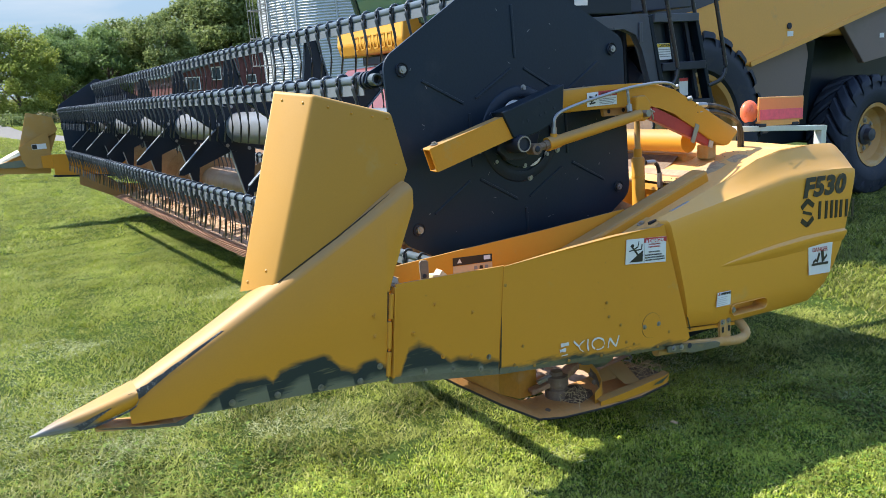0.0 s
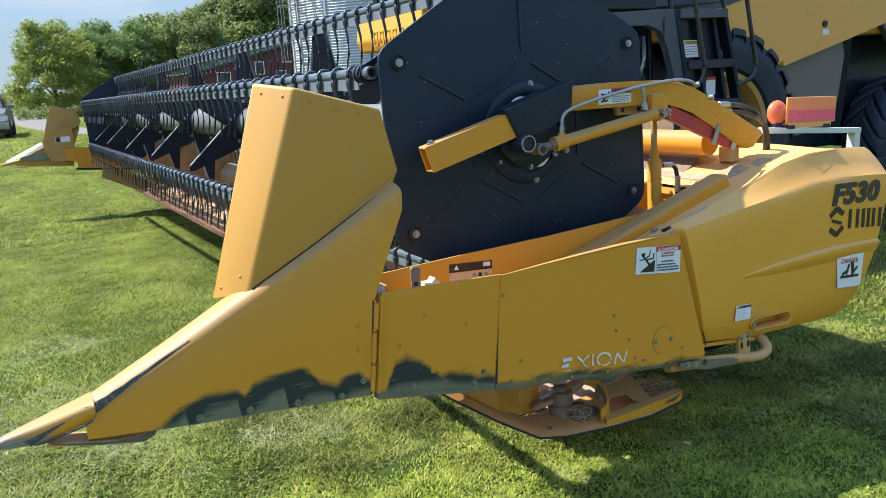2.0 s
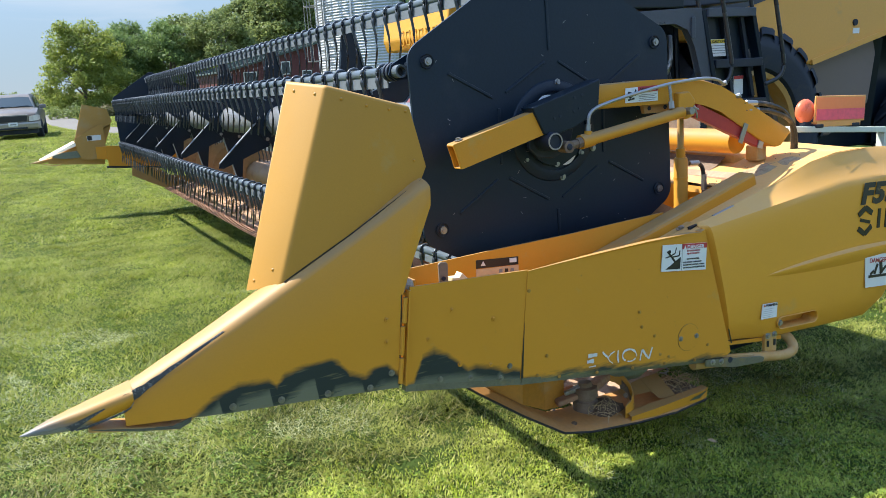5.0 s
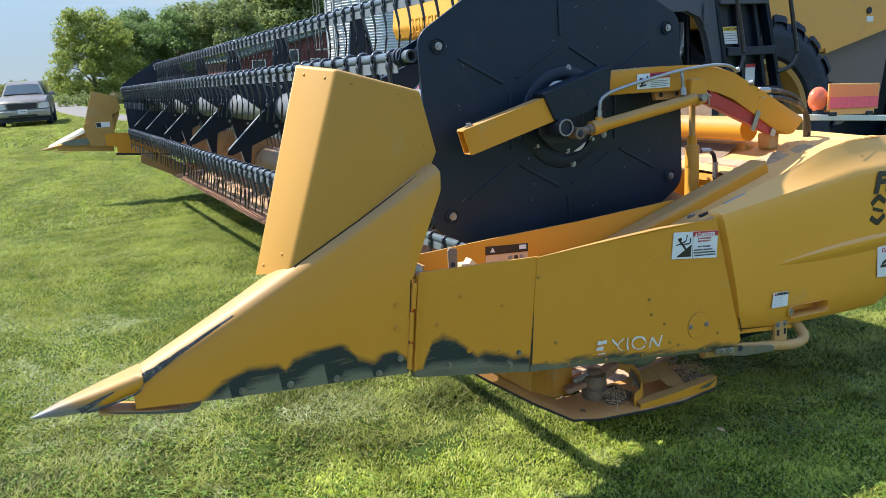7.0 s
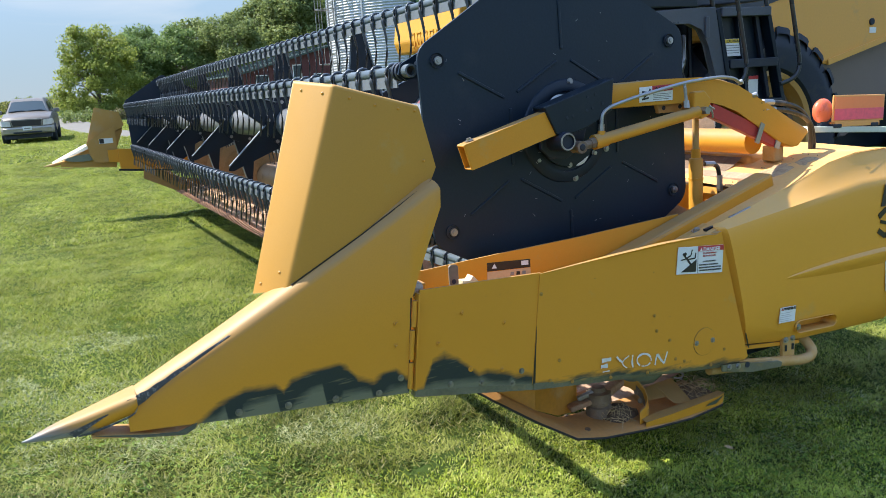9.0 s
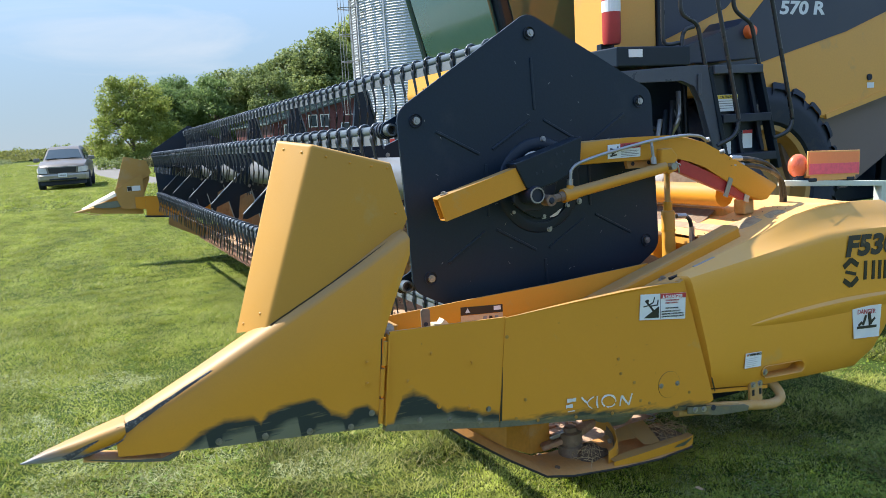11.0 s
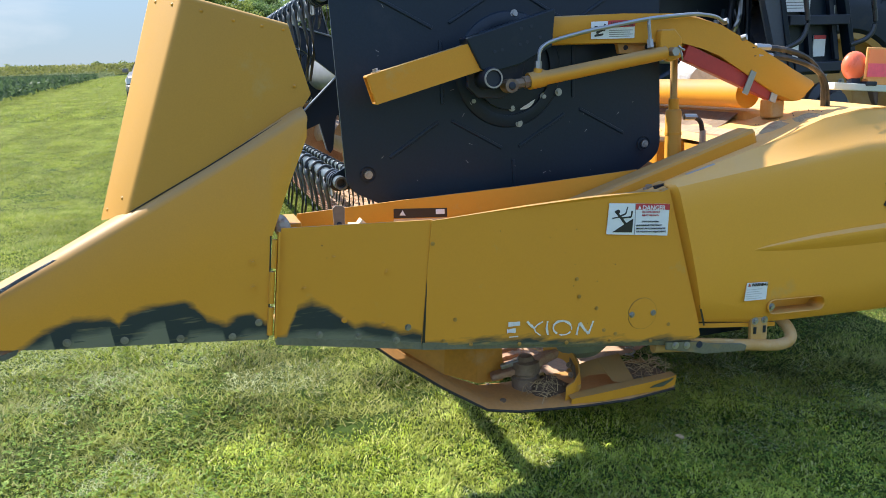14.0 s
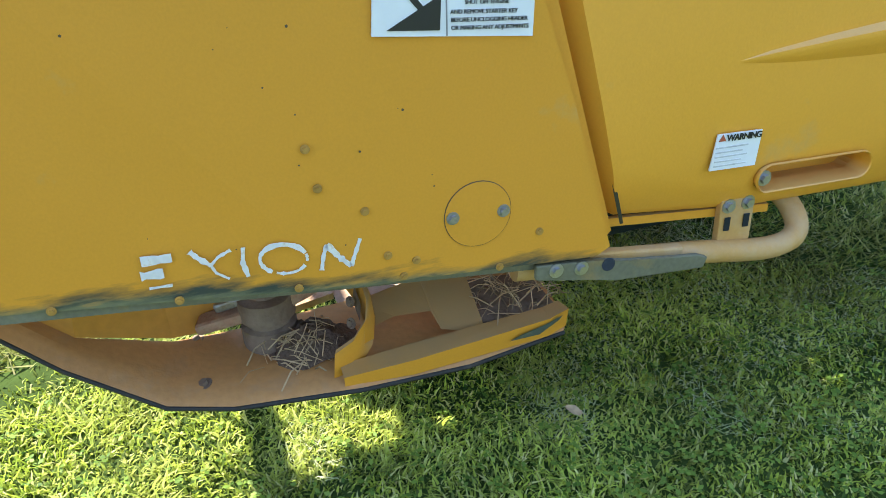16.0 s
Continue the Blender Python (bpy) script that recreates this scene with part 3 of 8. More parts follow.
    for f, dz in ((0.16, 0.030), (0.46, 0.032), (0.74, 0.026), (0.95, 0.020), (1.02, 0.165)):
        part("rivet", lathe(B(), [(0.0, 0.0018), (0.003, 0.0014), (0.0046, 0.0)], (0.878 + 0.262 * f, Y(0.0485 + 0.015 * f), 1.579 - 0.076 * f - dz), (0, -1 if side == 0 else 1, 0), 14), YELLOW, shield, "", True)
    fv = [Vector(p) for p in front]
    nrm = (fv[1] - fv[0]).cross(fv[3] - fv[0]).normalized()
    nrm = nrm if nrm.x < 0 else -nrm
    for u, w in ((0.28, 0.955), (0.78, 0.95), (0.22, 0.045), (0.68, 0.09)):
        part("rivet", lathe(B(), [(0.0, 0.0024), (0.003, 0.0018), (0.005, 0.0)], fv[0] * (1 - u) * (1 - w) + fv[1] * u * (1 - w) + fv[2] * u * w + fv[3] * (1 - u) * w, nrm, 14), YELLOW, shield, "", True)
    if side == 0:
        for x, z in ((0.499, 0.712), (0.637, 0.698), (0.777, 0.683), (0.912, 0.668), (0.986, 0.699), (0.98, 0.8), (0.985, 0.87)):
            bolt(t, (x, -0.004, z), 0.0062 if z < 0.72 else 0.0055, material=BOLT_WORN if z < 0.72 else YELLOW)
        for x, z in ((0.516, 0.711), (0.655, 0.697), (0.795, 0.682), (0.932, 0.667)):
            part("bolt_streak", prism(B(), [(x, z + 0.003), (x + 0.018, z + 0.001), (x + 0.030, z), (x + 0.018, z - 0.002), (x, z - 0.003)], -0.0046, -0.0036), PRIMER, t, "dark tapered mark behind the bolt")
    else:
        # inner side sheet with a sticker and a black window
        part("inner_sheet", prism(B(), [(0.62, 1.09), (1.05, 1.30), (1.05, 0.74), (0.70, 0.76), (0.64, 0.9)], FAR - 0.205, FAR - 0.195), INNER_SHEET, t)
        plate(t, [(0.80, 1.12), (1.0, 1.12), (1.0, 1.04), (0.80, 1.04)], FAR - 0.206, DECAL_WHITE, "warning_decal", "white warning sticker")
        plate(t, [(0.805, 1.115), (0.87, 1.115), (0.87, 1.045), (0.805, 1.045)], FAR - 0.208, DECAL_BLACK, "pictogram")
        part("inner_window", prism(B(), [(0.27, 0.84), (0.33, 0.868), (0.42, 0.888), (0.54, 0.898), (0.665, 0.90), (0.675, 0.80), (0.54, 0.792), (0.40, 0.802), (0.31, 0.82)], FAR - 0.175, FAR - 0.16), mat("grey_green_window", (0.17, 0.19, 0.14), 0.5, var=0.15), t, "grey-green inner panel")
        part("top_sheet", loft(B(), [[(0.10, FAR - 0.05, 0.815), (0.11, FAR - 0.085, 0.805), (0.12, FAR - 0.10, 0.795)], [(0.30, FAR - 0.09, 0.915), (0.32, FAR - 0.15, 0.895), (0.34, FAR - 0.17, 0.872)], [(0.60, FAR - 0.12, 1.055), (0.62, FAR - 0.19, 1.03), (0.65, FAR - 0.205, 0.985)]]), mat("bleached_yellow", (0.72, 0.64, 0.46), 0.5), t, "sheet bleached white on top", True)
    return t


crop_divider(0, "ochre yellow sheet-metal crop divider with scraped nose")
crop_divider(1, "ochre yellow crop divider with pale nose, far end")

header = thing("grain_header", "yellow flex grain header raised on the combine's feeder house", "header", m=HEAD)
# near end: hinge, two side plates, inner wall
hinge = B()
for z0, z1, x0 in ((0.66, 0.74, 1.012), (0.75, 0.84, 1.024), (0.85, 0.93, 1.04)):
    pipe(hinge, [(x0, -0.006, z0), (x0 + 0.011, -0.006, z1)], 0.008, 10)
beam(hinge, (1.028, -0.002, 0.65), (1.064, -0.002, 0.95), 0.006, 0.028, up=(0, 1, 0))
part("hinge", hinge, YELLOW, header, "worn hinge between divider and side plate")
part("hinge_gap", beam(B(), (1.008, -0.0015, 0.652), (1.040, -0.0015, 0.94), 0.004, 0.006, up=(0, 1, 0)), DECAL_BLACK, header, "dark gap along the hinge")
front_plate = part("front_side_plate", prism(B(), [(1.03, 0.645), (1.46, 0.566), (1.505, 0.94), (1.07, 0.958)], lambda x, z: -0.004, 0.004), FRONT_PLATE_PAINT, header, "yellow side plate scraped to primer along the bottom")
rear_pts = [(1.452, 0.562), (2.0, 0.490), (2.40, 0.447), (2.425, 0.460), (2.35, 0.72), (2.268, 0.962), (2.2, 0.967), (2.0, 0.965), (1.8, 0.957), (1.65, 0.948), (1.5, 0.938)]
plate_y = lambda x: -0.0055 - 0.0225 * min(1, max(0, x - 1.45) / 0.4)
rear_plate = part("rear_side_plate", prism(B(), rear_pts, lambda x, z: plate_y(x), -0.004), REAR_PLATE_PAINT, header, "broad yellow side plate with bolts and an access disc")
part("bottom_flange", beam(beam(B(), (1.03, 0.01, 0.638), (1.455, 0.01, 0.559), 0.03, 0.022), (1.455, 0.008, 0.559), (2.40, 0.008, 0.434), 0.034, 0.022), FLANGE, header, "worn grey-green lower flange")
for x, z in ((1.152, 0.639), (1.264, 0.618), (1.377, 0.589), (1.12, 0.78), (1.21, 0.86), (1.226, 0.673), (1.342, 0.646), (1.414, 0.624), (1.36, 0.80)):
    bolt(front_plate, (x, -0.0045, z), 0.0060 if z < 0.64 else 0.0052, material=BOLT_WORN if z < 0.64 else YELLOW)
for x, z in ((1.52, 0.567), (1.607, 0.545), (1.764, 0.526), (1.924, 0.508), (2.078, 0.490), (2.231, 0.469), (1.50, 0.87), (1.96, 0.712), (1.969, 0.654), (2.03, 0.607), (2.057, 0.530), (2.099, 0.512), (2.298, 0.516), (1.56, 0.63)):
    bolt(rear_plate, (x, plate_y(x) - 0.0005, z), 0.0038, material=BOLT_BROWN)
plate(rear_plate, [(1.4805, 0.785), (1.4815, 0.785), (1.4635, 0.566), (1.4535, 0.566)], -0.0065, DECAL_BLACK, "seam_gap", "dark gap where the plates part", 0.0006)
CHIP = mat("dark_paint_chip", (0.075, 0.055, 0.03), 0.7, var=0.3)
for owner, count_, x0, x1, z0, z1, depth_ in ((front_plate, 9, 1.09, 1.44, 0.68, 0.92, lambda x: -0.0042), (rear_plate, 15, 1.55, 2.22, 0.56, 0.90, plate_y)):
    bm = B()
    for k in range(count_):
        x, z = rnd(x0, x1), rnd(z0, z1)
        r = rnd(0.0006, 0.0022)
        disc(bm, (x, depth_(x), z), (0, 1, 0), r, 0.0008, 5, r * 0.8)
    part("paint_chips", bm, CHIP, owner, "small dark paint chips", kind="stuff")
access = part("access_disc", disc(B(), (2.198, -0.0275, 0.567), (0, 1, 0), 0.052, 0.005, 36), REAR_PLATE_PAINT, rear_plate, "round access cover with two screws", True)
ring = lathe(B(), [(0.0518, -0.0008), (0.0530, -0.0008), (0.0530, 0.002), (0.0518, 0.002)], (2.198, -0.0285, 0.567), n=36)
part("disc_gap", ring, CHIP, rear_plate)
for x in (2.158, 2.238):
    bolt(rear_plate, (x, -0.030, 0.569 - (x - 2.158) * 0.05), 0.006, material=WORN_STEEL)
inner = part("inner_wall", prism(B(), [(1.10, 0.64), (1.40, 0.565), (1.5, 0.47), (2.3, 0.43), (2.35, 0.994), (2.228, 0.988), (1.867, 0.971), (1.489, 0.960), (1.19, 0.948), (1.15, 0.947)], 0.262, 0.270), YELLOW, header, "smooth yellow inner end wall")
part("end_floor", prism(B(), [(1.05, 0.62), (1.45, 0.56), (2.4, 0.44), (2.4, 0.45), (1.45, 0.575), (1.05, 0.635)], 0.0, 0.265), YELLOW_DUSTY, header)
plate(inner, [(1.457, 0.935), (1.638, 0.922), (1.637, 0.892), (1.456, 0.904)], 0.262, DECAL_BLACK, "black_decal", "black instruction sticker")
plate(inner, [(1.456, 0.902), (1.637, 0.890), (1.636, 0.86), (1.455, 0.872)], 0.262, mat("beige_vinyl", (0.62, 0.44, 0.25), 0.5), "beige_decal")
plate(inner, [(1.475, 0.912), (1.495, 0.910), (1.486, 0.928)], 0.260, DECAL_WHITE, "triangle")
plate(inner, [(1.598, 0.905), (1.628, 0.903), (1.628, 0.919), (1.598, 0.921)], 0.260, DECAL_WHITE, "pictogram")
for k in range(3):
    plate(inner, [(1.55 + 0.025 * k, 0.875 - 0.002 * k), (1.565 + 0.025 * k, 0.874 - 0.002 * k), (1.565 + 0.025 * k, 0.886 - 0.002 * k), (1.552 + 0.025 * k, 0.888 - 0.002 * k)], 0.260, DECAL_BLACK if k == 1 else DECAL_GREY, "pictogram")
post = part("latch_post", prism(B(), [(1.240, 0.80), (1.238, 0.978), (1.246, 0.985), (1.268, 0.982), (1.274, 0.975), (1.268, 0.80)], 0.128, 0.136, 0.002), mat("dull_brown_plate", (0.22, 0.165, 0.11), 0.5, var=0.15, scale=20), header, "plate post with a keyhole slot")
part("keyhole", disc(B(), (1.254, 0.1275, 0.928), (0, 1, 0), 0.008, 0.002, 14), RUBBER, post)
part("latch_plate", prism(B(), [(1.285, 0.86), (1.285, 0.926), (1.312, 0.922), (1.322, 0.938), (1.350, 0.908), (1.350, 0.86)], 0.12, 0.16, 0.002), mat("cream_plastic", (0.70, 0.60, 0.38), 0.5), header, "pale latch block")
part("corner_rubber", box(B(), (1.055, 0.02, 0.93), (1.10, 0.14, 0.975), 0.016), mat("beige_rubber", (0.42, 0.36, 0.28), 0.6, var=0.15), header, "beige rubber corner")
part("front_lip", box(B(), (1.10, 0.10, 0.90), (1.14, 0.26, 0.95), 0.004), YELLOW, header)

# diagonal brace and the sloping top behind the side plate
part("diagonal_brace", beam(B(), (1.62, 0.21, 0.748), (2.775, 0.205, 1.088), 0.09, 0.072, 0.014), YELLOW, header, "folded yellow diagonal brace")
part("brace_foot", beam(B(), (2.15, 0.115, 0.902), (2.38, 0.13, 0.962), 0.06, 0.008, 0.002), YELLOW_DUSTY, header, "bolted foot of the brace")
part("seam_hinge", beam(B(), (2.405, 0.052, 0.995), (2.515, 0.052, 1.022), 0.012, 0.008, 0.002), STEEL, header, "pale worn hinge strip in the seam")
for x, y in ((2.20, 0.112), (2.31, 0.122)):
    bolt(header, (x, y, 0.920 + (x - 2.20) * 0.26), 0.012, (-0.2, -0.1, 1))
rows = [[(x, ya, za), (x, 0.105, (za + zi) / 2 + 0.004), (x, 0.165, zi), (x, 0.27, zi)] for x, ya, za, zi in ((1.9, -0.002, 0.90, 0.81), (2.1, -0.002, 0.932, 0.868), (2.27, -0.002, 0.956, 0.920), (2.345, 0.045, 0.974, 0.946), (2.52, 0.052, 1.020, 0.998), (2.70, 0.052, 1.067, 1.049), (2.87, 0.055, 1.117, 1.098), (3.0, 0.058, 1.150, 1.139), (3.15, 0.062, 1.1715, 1.160), (3.35, 0.07, 1.1745, 1.168))]
part("side_ledge", loft(B(), rows), DECK, header, "sloping ledge with hinges and dust", True)
rows = [[(x, y0, z - 0.008), (x, 0.32, z), (x, 0.6, z + 0.012), (x, 1.7, z + 0.015)] for x, y0, z in ((2.74, 0.26, 1.048), (2.80, 0.23, 1.068), (2.87, 0.165, 1.092), (3.1, 0.12, 1.154), (3.40, 0.11, 1.168), (3.56, 0.11, 1.150))]
part("top_deck", loft(B(), rows), DECK, header, "yellow top deck with dust and grease", True)
part("deck_front", loft(B(), [[(2.742, 0.26, 1.038), (2.742, 1.7, 1.062)], [(2.735, 0.26, 1.01), (2.735, 1.7, 1.03)], [(2.75, 0.26, 0.98), (2.75, 1.7, 1.0)], [(2.76, 0.26, 0.6), (2.76, 1.7, 0.6)]]), YELLOW, header, "folded front of the deck")
rs = random.Random(21)
rows = []
for k in range(9):
    f = k / 8
    x, yc, wd = 2.80 + 0.26 * f, 0.235 + 0.03 * math.sin(5 * f), (0.05 + 0.03 * math.sin(math.pi * f)) * rs.uniform(0.7, 1.2)
    z = 1.073 + (min(x, 3.1) - 2.80) * 0.292 + 0.003 + max(0, x - 3.1) * 0.03
    rows.append([(x, yc - wd, z - 0.004), (x + rs.uniform(-0.02, 0.02), yc - 0.4 * wd, z + rs.uniform(0.002, 0.006)), (x, yc + 0.4 * wd, z + rs.uniform(0.003, 0.007)), (x, yc + wd, z - 0.001)])
part("deck_dirt", loft(B(), rows), mat("grey_brown_deck_dirt", (0.36, 0.25, 0.14), 0.95, var=0.4, scale=30, fine=140, bump=0.8, bscale=120, dirt=(0.42, 0.31, 0.17), dirt_amount=0.5, dirt_scale=28, dirt_edge=0.06), header, "grey dirt heaped on the deck", True)
bm = B()
for k in range(150):
    x, y = rs.uniform(2.74, 3.3), rs.uniform(0.12, 0.9)
    ball(bm, (x, y, 1.062 + (min(x, 3.1) - 2.78) * 0.29 + (0.012 if y > 0.5 else 0.004)), rs.uniform(0.0012, 0.0034), 5, 3)
tagged(part("deck_crumbs", bm, DIRTY_STEEL, None), "crumbs of dry dirt scattered on the deck", "dirt", kind="stuff").matrix_basis = HEAD

# moulded rear side cover
stations = [((2.44, 0.488), (2.315, 0.972), (2.345, 0.052, 0.982)),
            ((2.46, 0.485), (2.335, 0.974), (2.37, 0.052, 0.988)),
            ((2.74, 0.446), (2.68, 1.016), (2.72, 0.056, 1.075)),
            ((3.0, 0.434), (2.92, 1.044), (2.97, 0.060, 1.150)),
            ((3.17, 0.428), (3.1, 1.066), (3.14, 0.066, 1.174)),
            ((3.32, 0.425), (3.3, 1.068), (3.3, 0.075, 1.177)),
            ((3.43, 0.479), (3.47, 1.06), (3.46, 0.09, 1.17)),
            ((3.50, 0.559), (3.615, 1.048), (3.575, 0.09, 1.162)),
            ((3.53, 0.574), (3.66, 1.035), (3.61, 0.095, 1.15)),
            ((3.532, 0.579), (3.665, 1.03), (3.615, 0.1, 1.145))]
rows = []
for k, ((xb, zb), (xc, zc), (xt, yt, zt)) in enumerate(stations):
    edge = 0.035 if k == 0 else 0.015 if k == 8 else 0.0
    if k == 9:
        edge = 0.25
    pt = lambda f, y: (xb + (xc - xb) * f, y + edge - 0.024, zb + (zc - zb) * f)
    rows.append([pt(0.0, 0.12), pt(0.0, 0.05), pt(0.03, 0.035), pt(0.2, 0.018), pt(0.4, 0.012), pt(0.6, 0.011), pt(0.8, 0.012), pt(0.94, 0.015), pt(0.985, 0.022), pt(1.0, 0.034),
                 (xc + (xt - xc) * 0.35, 0.025 + (yt - 0.025) * 0.35 + edge * 0.6, zc + (zt - zc) * 0.5), (xc + (xt - xc) * 0.8, 0.045 + (yt - 0.045) * 0.8 + edge * 0.3, zc + (zt - zc) * 0.92), (xt, yt, zt), (xt, yt + 0.006, zt - 0.006)])
bm = loft(B(), rows)
cover = part("side_cover", bm, YELLOW_PLASTIC, header, "moulded yellow plastic side cover", True)
# hand slot through the cover
def stadium(r):
    return [(2.938 + r * math.cos(a), 0.500 + r * math.sin(a)) for a in [-math.pi / 2 + math.pi * k / 8 for k in range(9)]] + [(2.742 + r * math.cos(a), 0.510 + r * math.sin(a)) for a in [math.pi / 2 + math.pi * k / 8 for k in range(9)]]


cut = prism(B(), stadium(0.024), -0.2, 0.06)
me = bpy.data.meshes.new("cutter")
bmesh.ops.recalc_face_normals(cut, faces=cut.faces[:])
cut.to_mesh(me)
cut.free()
cutter = new("cutter", me)
cutter.parent = header
md = cover.modifiers.new("slot", "BOOLEAN")
md.object, md.operation, md.solver = cutter, "DIFFERENCE", "EXACT"
bpy.context.view_layer.update()
me = bpy.data.meshes.new_from_object(cover.evaluated_get(bpy.context.evaluated_depsgraph_get()))
cover.modifiers.clear()
cover.data = me
bpy.data.objects.remove(cutter)
part("slot_rim", loft(B(), [[(2.742 + 0.196 * c + math.copysign(1, c - 0.5) * r * abs(math.cos(a)), y, 0.510 - 0.010 * c + r * math.sin(a)) for a, c in [(-math.pi / 2 + math.pi * k / 8, 1) for k in range(9)] + [(math.pi / 2 + math.pi * k / 8, 0) for k in range(9)]]
                         for r, y in ((0.027, -0.006), (0.0255, -0.011), (0.0235, -0.009), (0.021, 0.03))], close=True), YELLOW_PLASTIC, cover, "rounded rim of the hand slot", True)
part("slot_back", prism(B(), [(2.72, 0.545), (2.965, 0.535), (2.965, 0.500), (2.86, 0.496), (2.72, 0.500)], 0.045, 0.05), YELLOW_PLASTIC, cover, "folded sheet behind the slot")
bolt(cover, (2.733, -0.004, 0.511), 0.0085)
part("moulded_crease", loft(B(), [[(x, -0.0085, z + 0.004), (x, -0.0105, z), (x, -0.0105 - 0.75 * w, z - 0.45 * w), (x, -0.0105 - 0.8 * w, z - 0.9 * w), (x, -0.0115 - 0.35 * w, z - 1.7 * w), (x, -0.0095, z - 2.7 * w)]
                                  for x, z, w in ((2.630, 0.728, 0.001), (2.70, 0.739, 0.010), (2.80, 0.749, 0.017), (2.923, 0.758, 0.023), (3.07, 0.764, 0.027), (3.211, 0.767, 0.029), (3.40, 0.762, 0.026), (3.545, 0.755, 0.022))]), YELLOW_PLASTIC, cover, "moulded crease in the cover", True)
part("cover_gap", prism(B(), [(2.295, 0.965), (2.34, 0.972), (2.472, 0.474), (2.43, 0.462)], 0.06, 0.075), BLACK, header)
plate(header, [(2.280, 0.960), (2.300, 0.966), (2.436, 0.478), (2.426, 0.468)], 0.02, YELLOW, "seam_fold", thick=0.03)
plate(header, [(2.334, 0.968), (2.3405, 0.968), (2.4665, 0.478), (2.460, 0.478)], 0.004, DECAL_BLACK, "seam_gap", "dark gap beside the cover", 0.001)
plate(cover, [(2.43, 0.482), (2.78, 0.440), (2.78, 0.424), (2.435, 0.466)], 0.035, YELLOW, "cover_lip", thick=0.01)

# stickers and writing on the near side
dz = part("danger_decal", prism(B(), [(2.088, 0.837), (2.309, 0.810), (2.315, 0.913), (2.098, 0.934)], -0.0175, -0.0145), DECAL_WHITE, rear_plate, "white danger sticker with a falling-figure sign")
dz.matrix_basis = Matrix.Translation((-0.026, -0.0135, 0.008))
SLANT = pose(0, 0, 0, 0, 5.4, 0)
def on_plate(x, z, y=-0.018):
    return Matrix.Translation((x, y, z)) @ SLANT @ FACE
plate(dz, [(2.190, 0.906), (2.3145, 0.894), (2.315, 0.913), (2.191, 0.925)], -0.0176, DECAL_RED, "red_band")
lettering("DANGER", 0.021, DECAL_WHITE, dz, on_plate(2.213, 0.903, -0.0195), "heading", bold=0.0004)
plate(dz, [(2.198, 0.906), (2.210, 0.905), (2.204, 0.9185)], -0.0192, DECAL_WHITE, "triangle", thick=0.0008)
plate(dz, [(2.1865, 0.826), (2.1885, 0.8258), (2.1915, 0.925), (2.1895, 0.9252)], -0.0176, DECAL_GREY, "divider_line", thick=0.0008)
for k, line in enumerate(("TO AVOID SERIOUS", "INJURY OR DEATH", "", "SHUT OFF ENGINE", "AND REMOVE STARTER KEY", "BEFORE UNCLOGGING HEADER", "OR MAKING ANY ADJUSTMENTS")):
    if line:
        lettering(line, 0.0079, DECAL_BLACK if k > 2 else DECAL_RED, dz, on_plate(2.193 + (0.02 if k < 4 else 0.0), 0.8935 - 0.0102 * k, -0.0186), "text_line", spacing=0.93)
plate(dz, [(2.108, 0.842), (2.178, 0.834), (2.182, 0.878)], -0.0176, DECAL_BLACK, "slope_sign")
bm = B()
for p, q, w in (((2.118, 0.908), (2.142, 0.880), 0.007), ((2.142, 0.880), (2.156, 0.862), 0.008), ((2.135, 0.890), (2.155, 0.896), 0.005), ((2.155, 0.896), (2.162, 0.917), 0.004), ((2.135, 0.888), (2.108, 0.886), 0.004), ((2.142, 0.884), (2.175, 0.884), 0.005), ((2.175, 0.884), (2.178, 0.903), 0.005)):
    beam(bm, (p[0], -0.0182, p[1]), (q[0], -0.0182, q[1]), w, 0.001, up=(0, 1, 0))
disc(bm, (2.128, -0.0182, 0.905), (0, 1, 0), 0.007, 0.001, 10)
part("slipping_sign", bm, DECAL_BLACK, dz)

wz = plate(cover, [(2.665, 0.527), (2.755, 0.522), (2.76, 0.584), (2.674, 0.589)], 0.012, DECAL_WHITE, "warning_decal", "small white warning sticker", 0.003)
wz.matrix_basis = Matrix.Translation((-0.055, -0.024, 0.024))
plate(wz, [(2.676, 0.577), (2.690, 0.576), (2.683, 0.588)], 0.009, mat("faded_red_vinyl", (0.42, 0.09, 0.04), 0.5), "triangle", thick=0.001)
lettering("WARNING", 0.015, DECAL_BLACK, wz, Matrix.Translation((2.690, 0.0075, 0.576)) @ pose(0, 0, 0, 0, 3.3, 0) @ FACE, "heading", bold=0.0003, spacing=0.9)
for k in range(5):
    plate(wz, [(2.672, 0.567 - 0.008 * k), (2.735 - 0.01 * (k % 2), 0.564 - 0.008 * k), (2.735 - 0.01 * (k % 2), 0.5615 - 0.008 * k), (2.672, 0.5645 - 0.008 * k)], 0.009, FADED_GREY, "text_bar", thick=0.0008)
tz = plate(cover, [(3.335, 0.552), (3.50, 0.538), (3.515, 0.685), (3.322, 0.699)], 0.008, DECAL_WHITE, "tip_decal", "white danger sticker with a machine sign", 0.003)
tz.matrix_basis = Matrix.Translation((-0.068, -0.021, 0.016))
lettering("DANGER", 0.030, DECAL_RED, tz, Matrix.Translation((3.352, 0.0035, 0.662)) @ SLANT @ FACE, "heading")
bm = B()
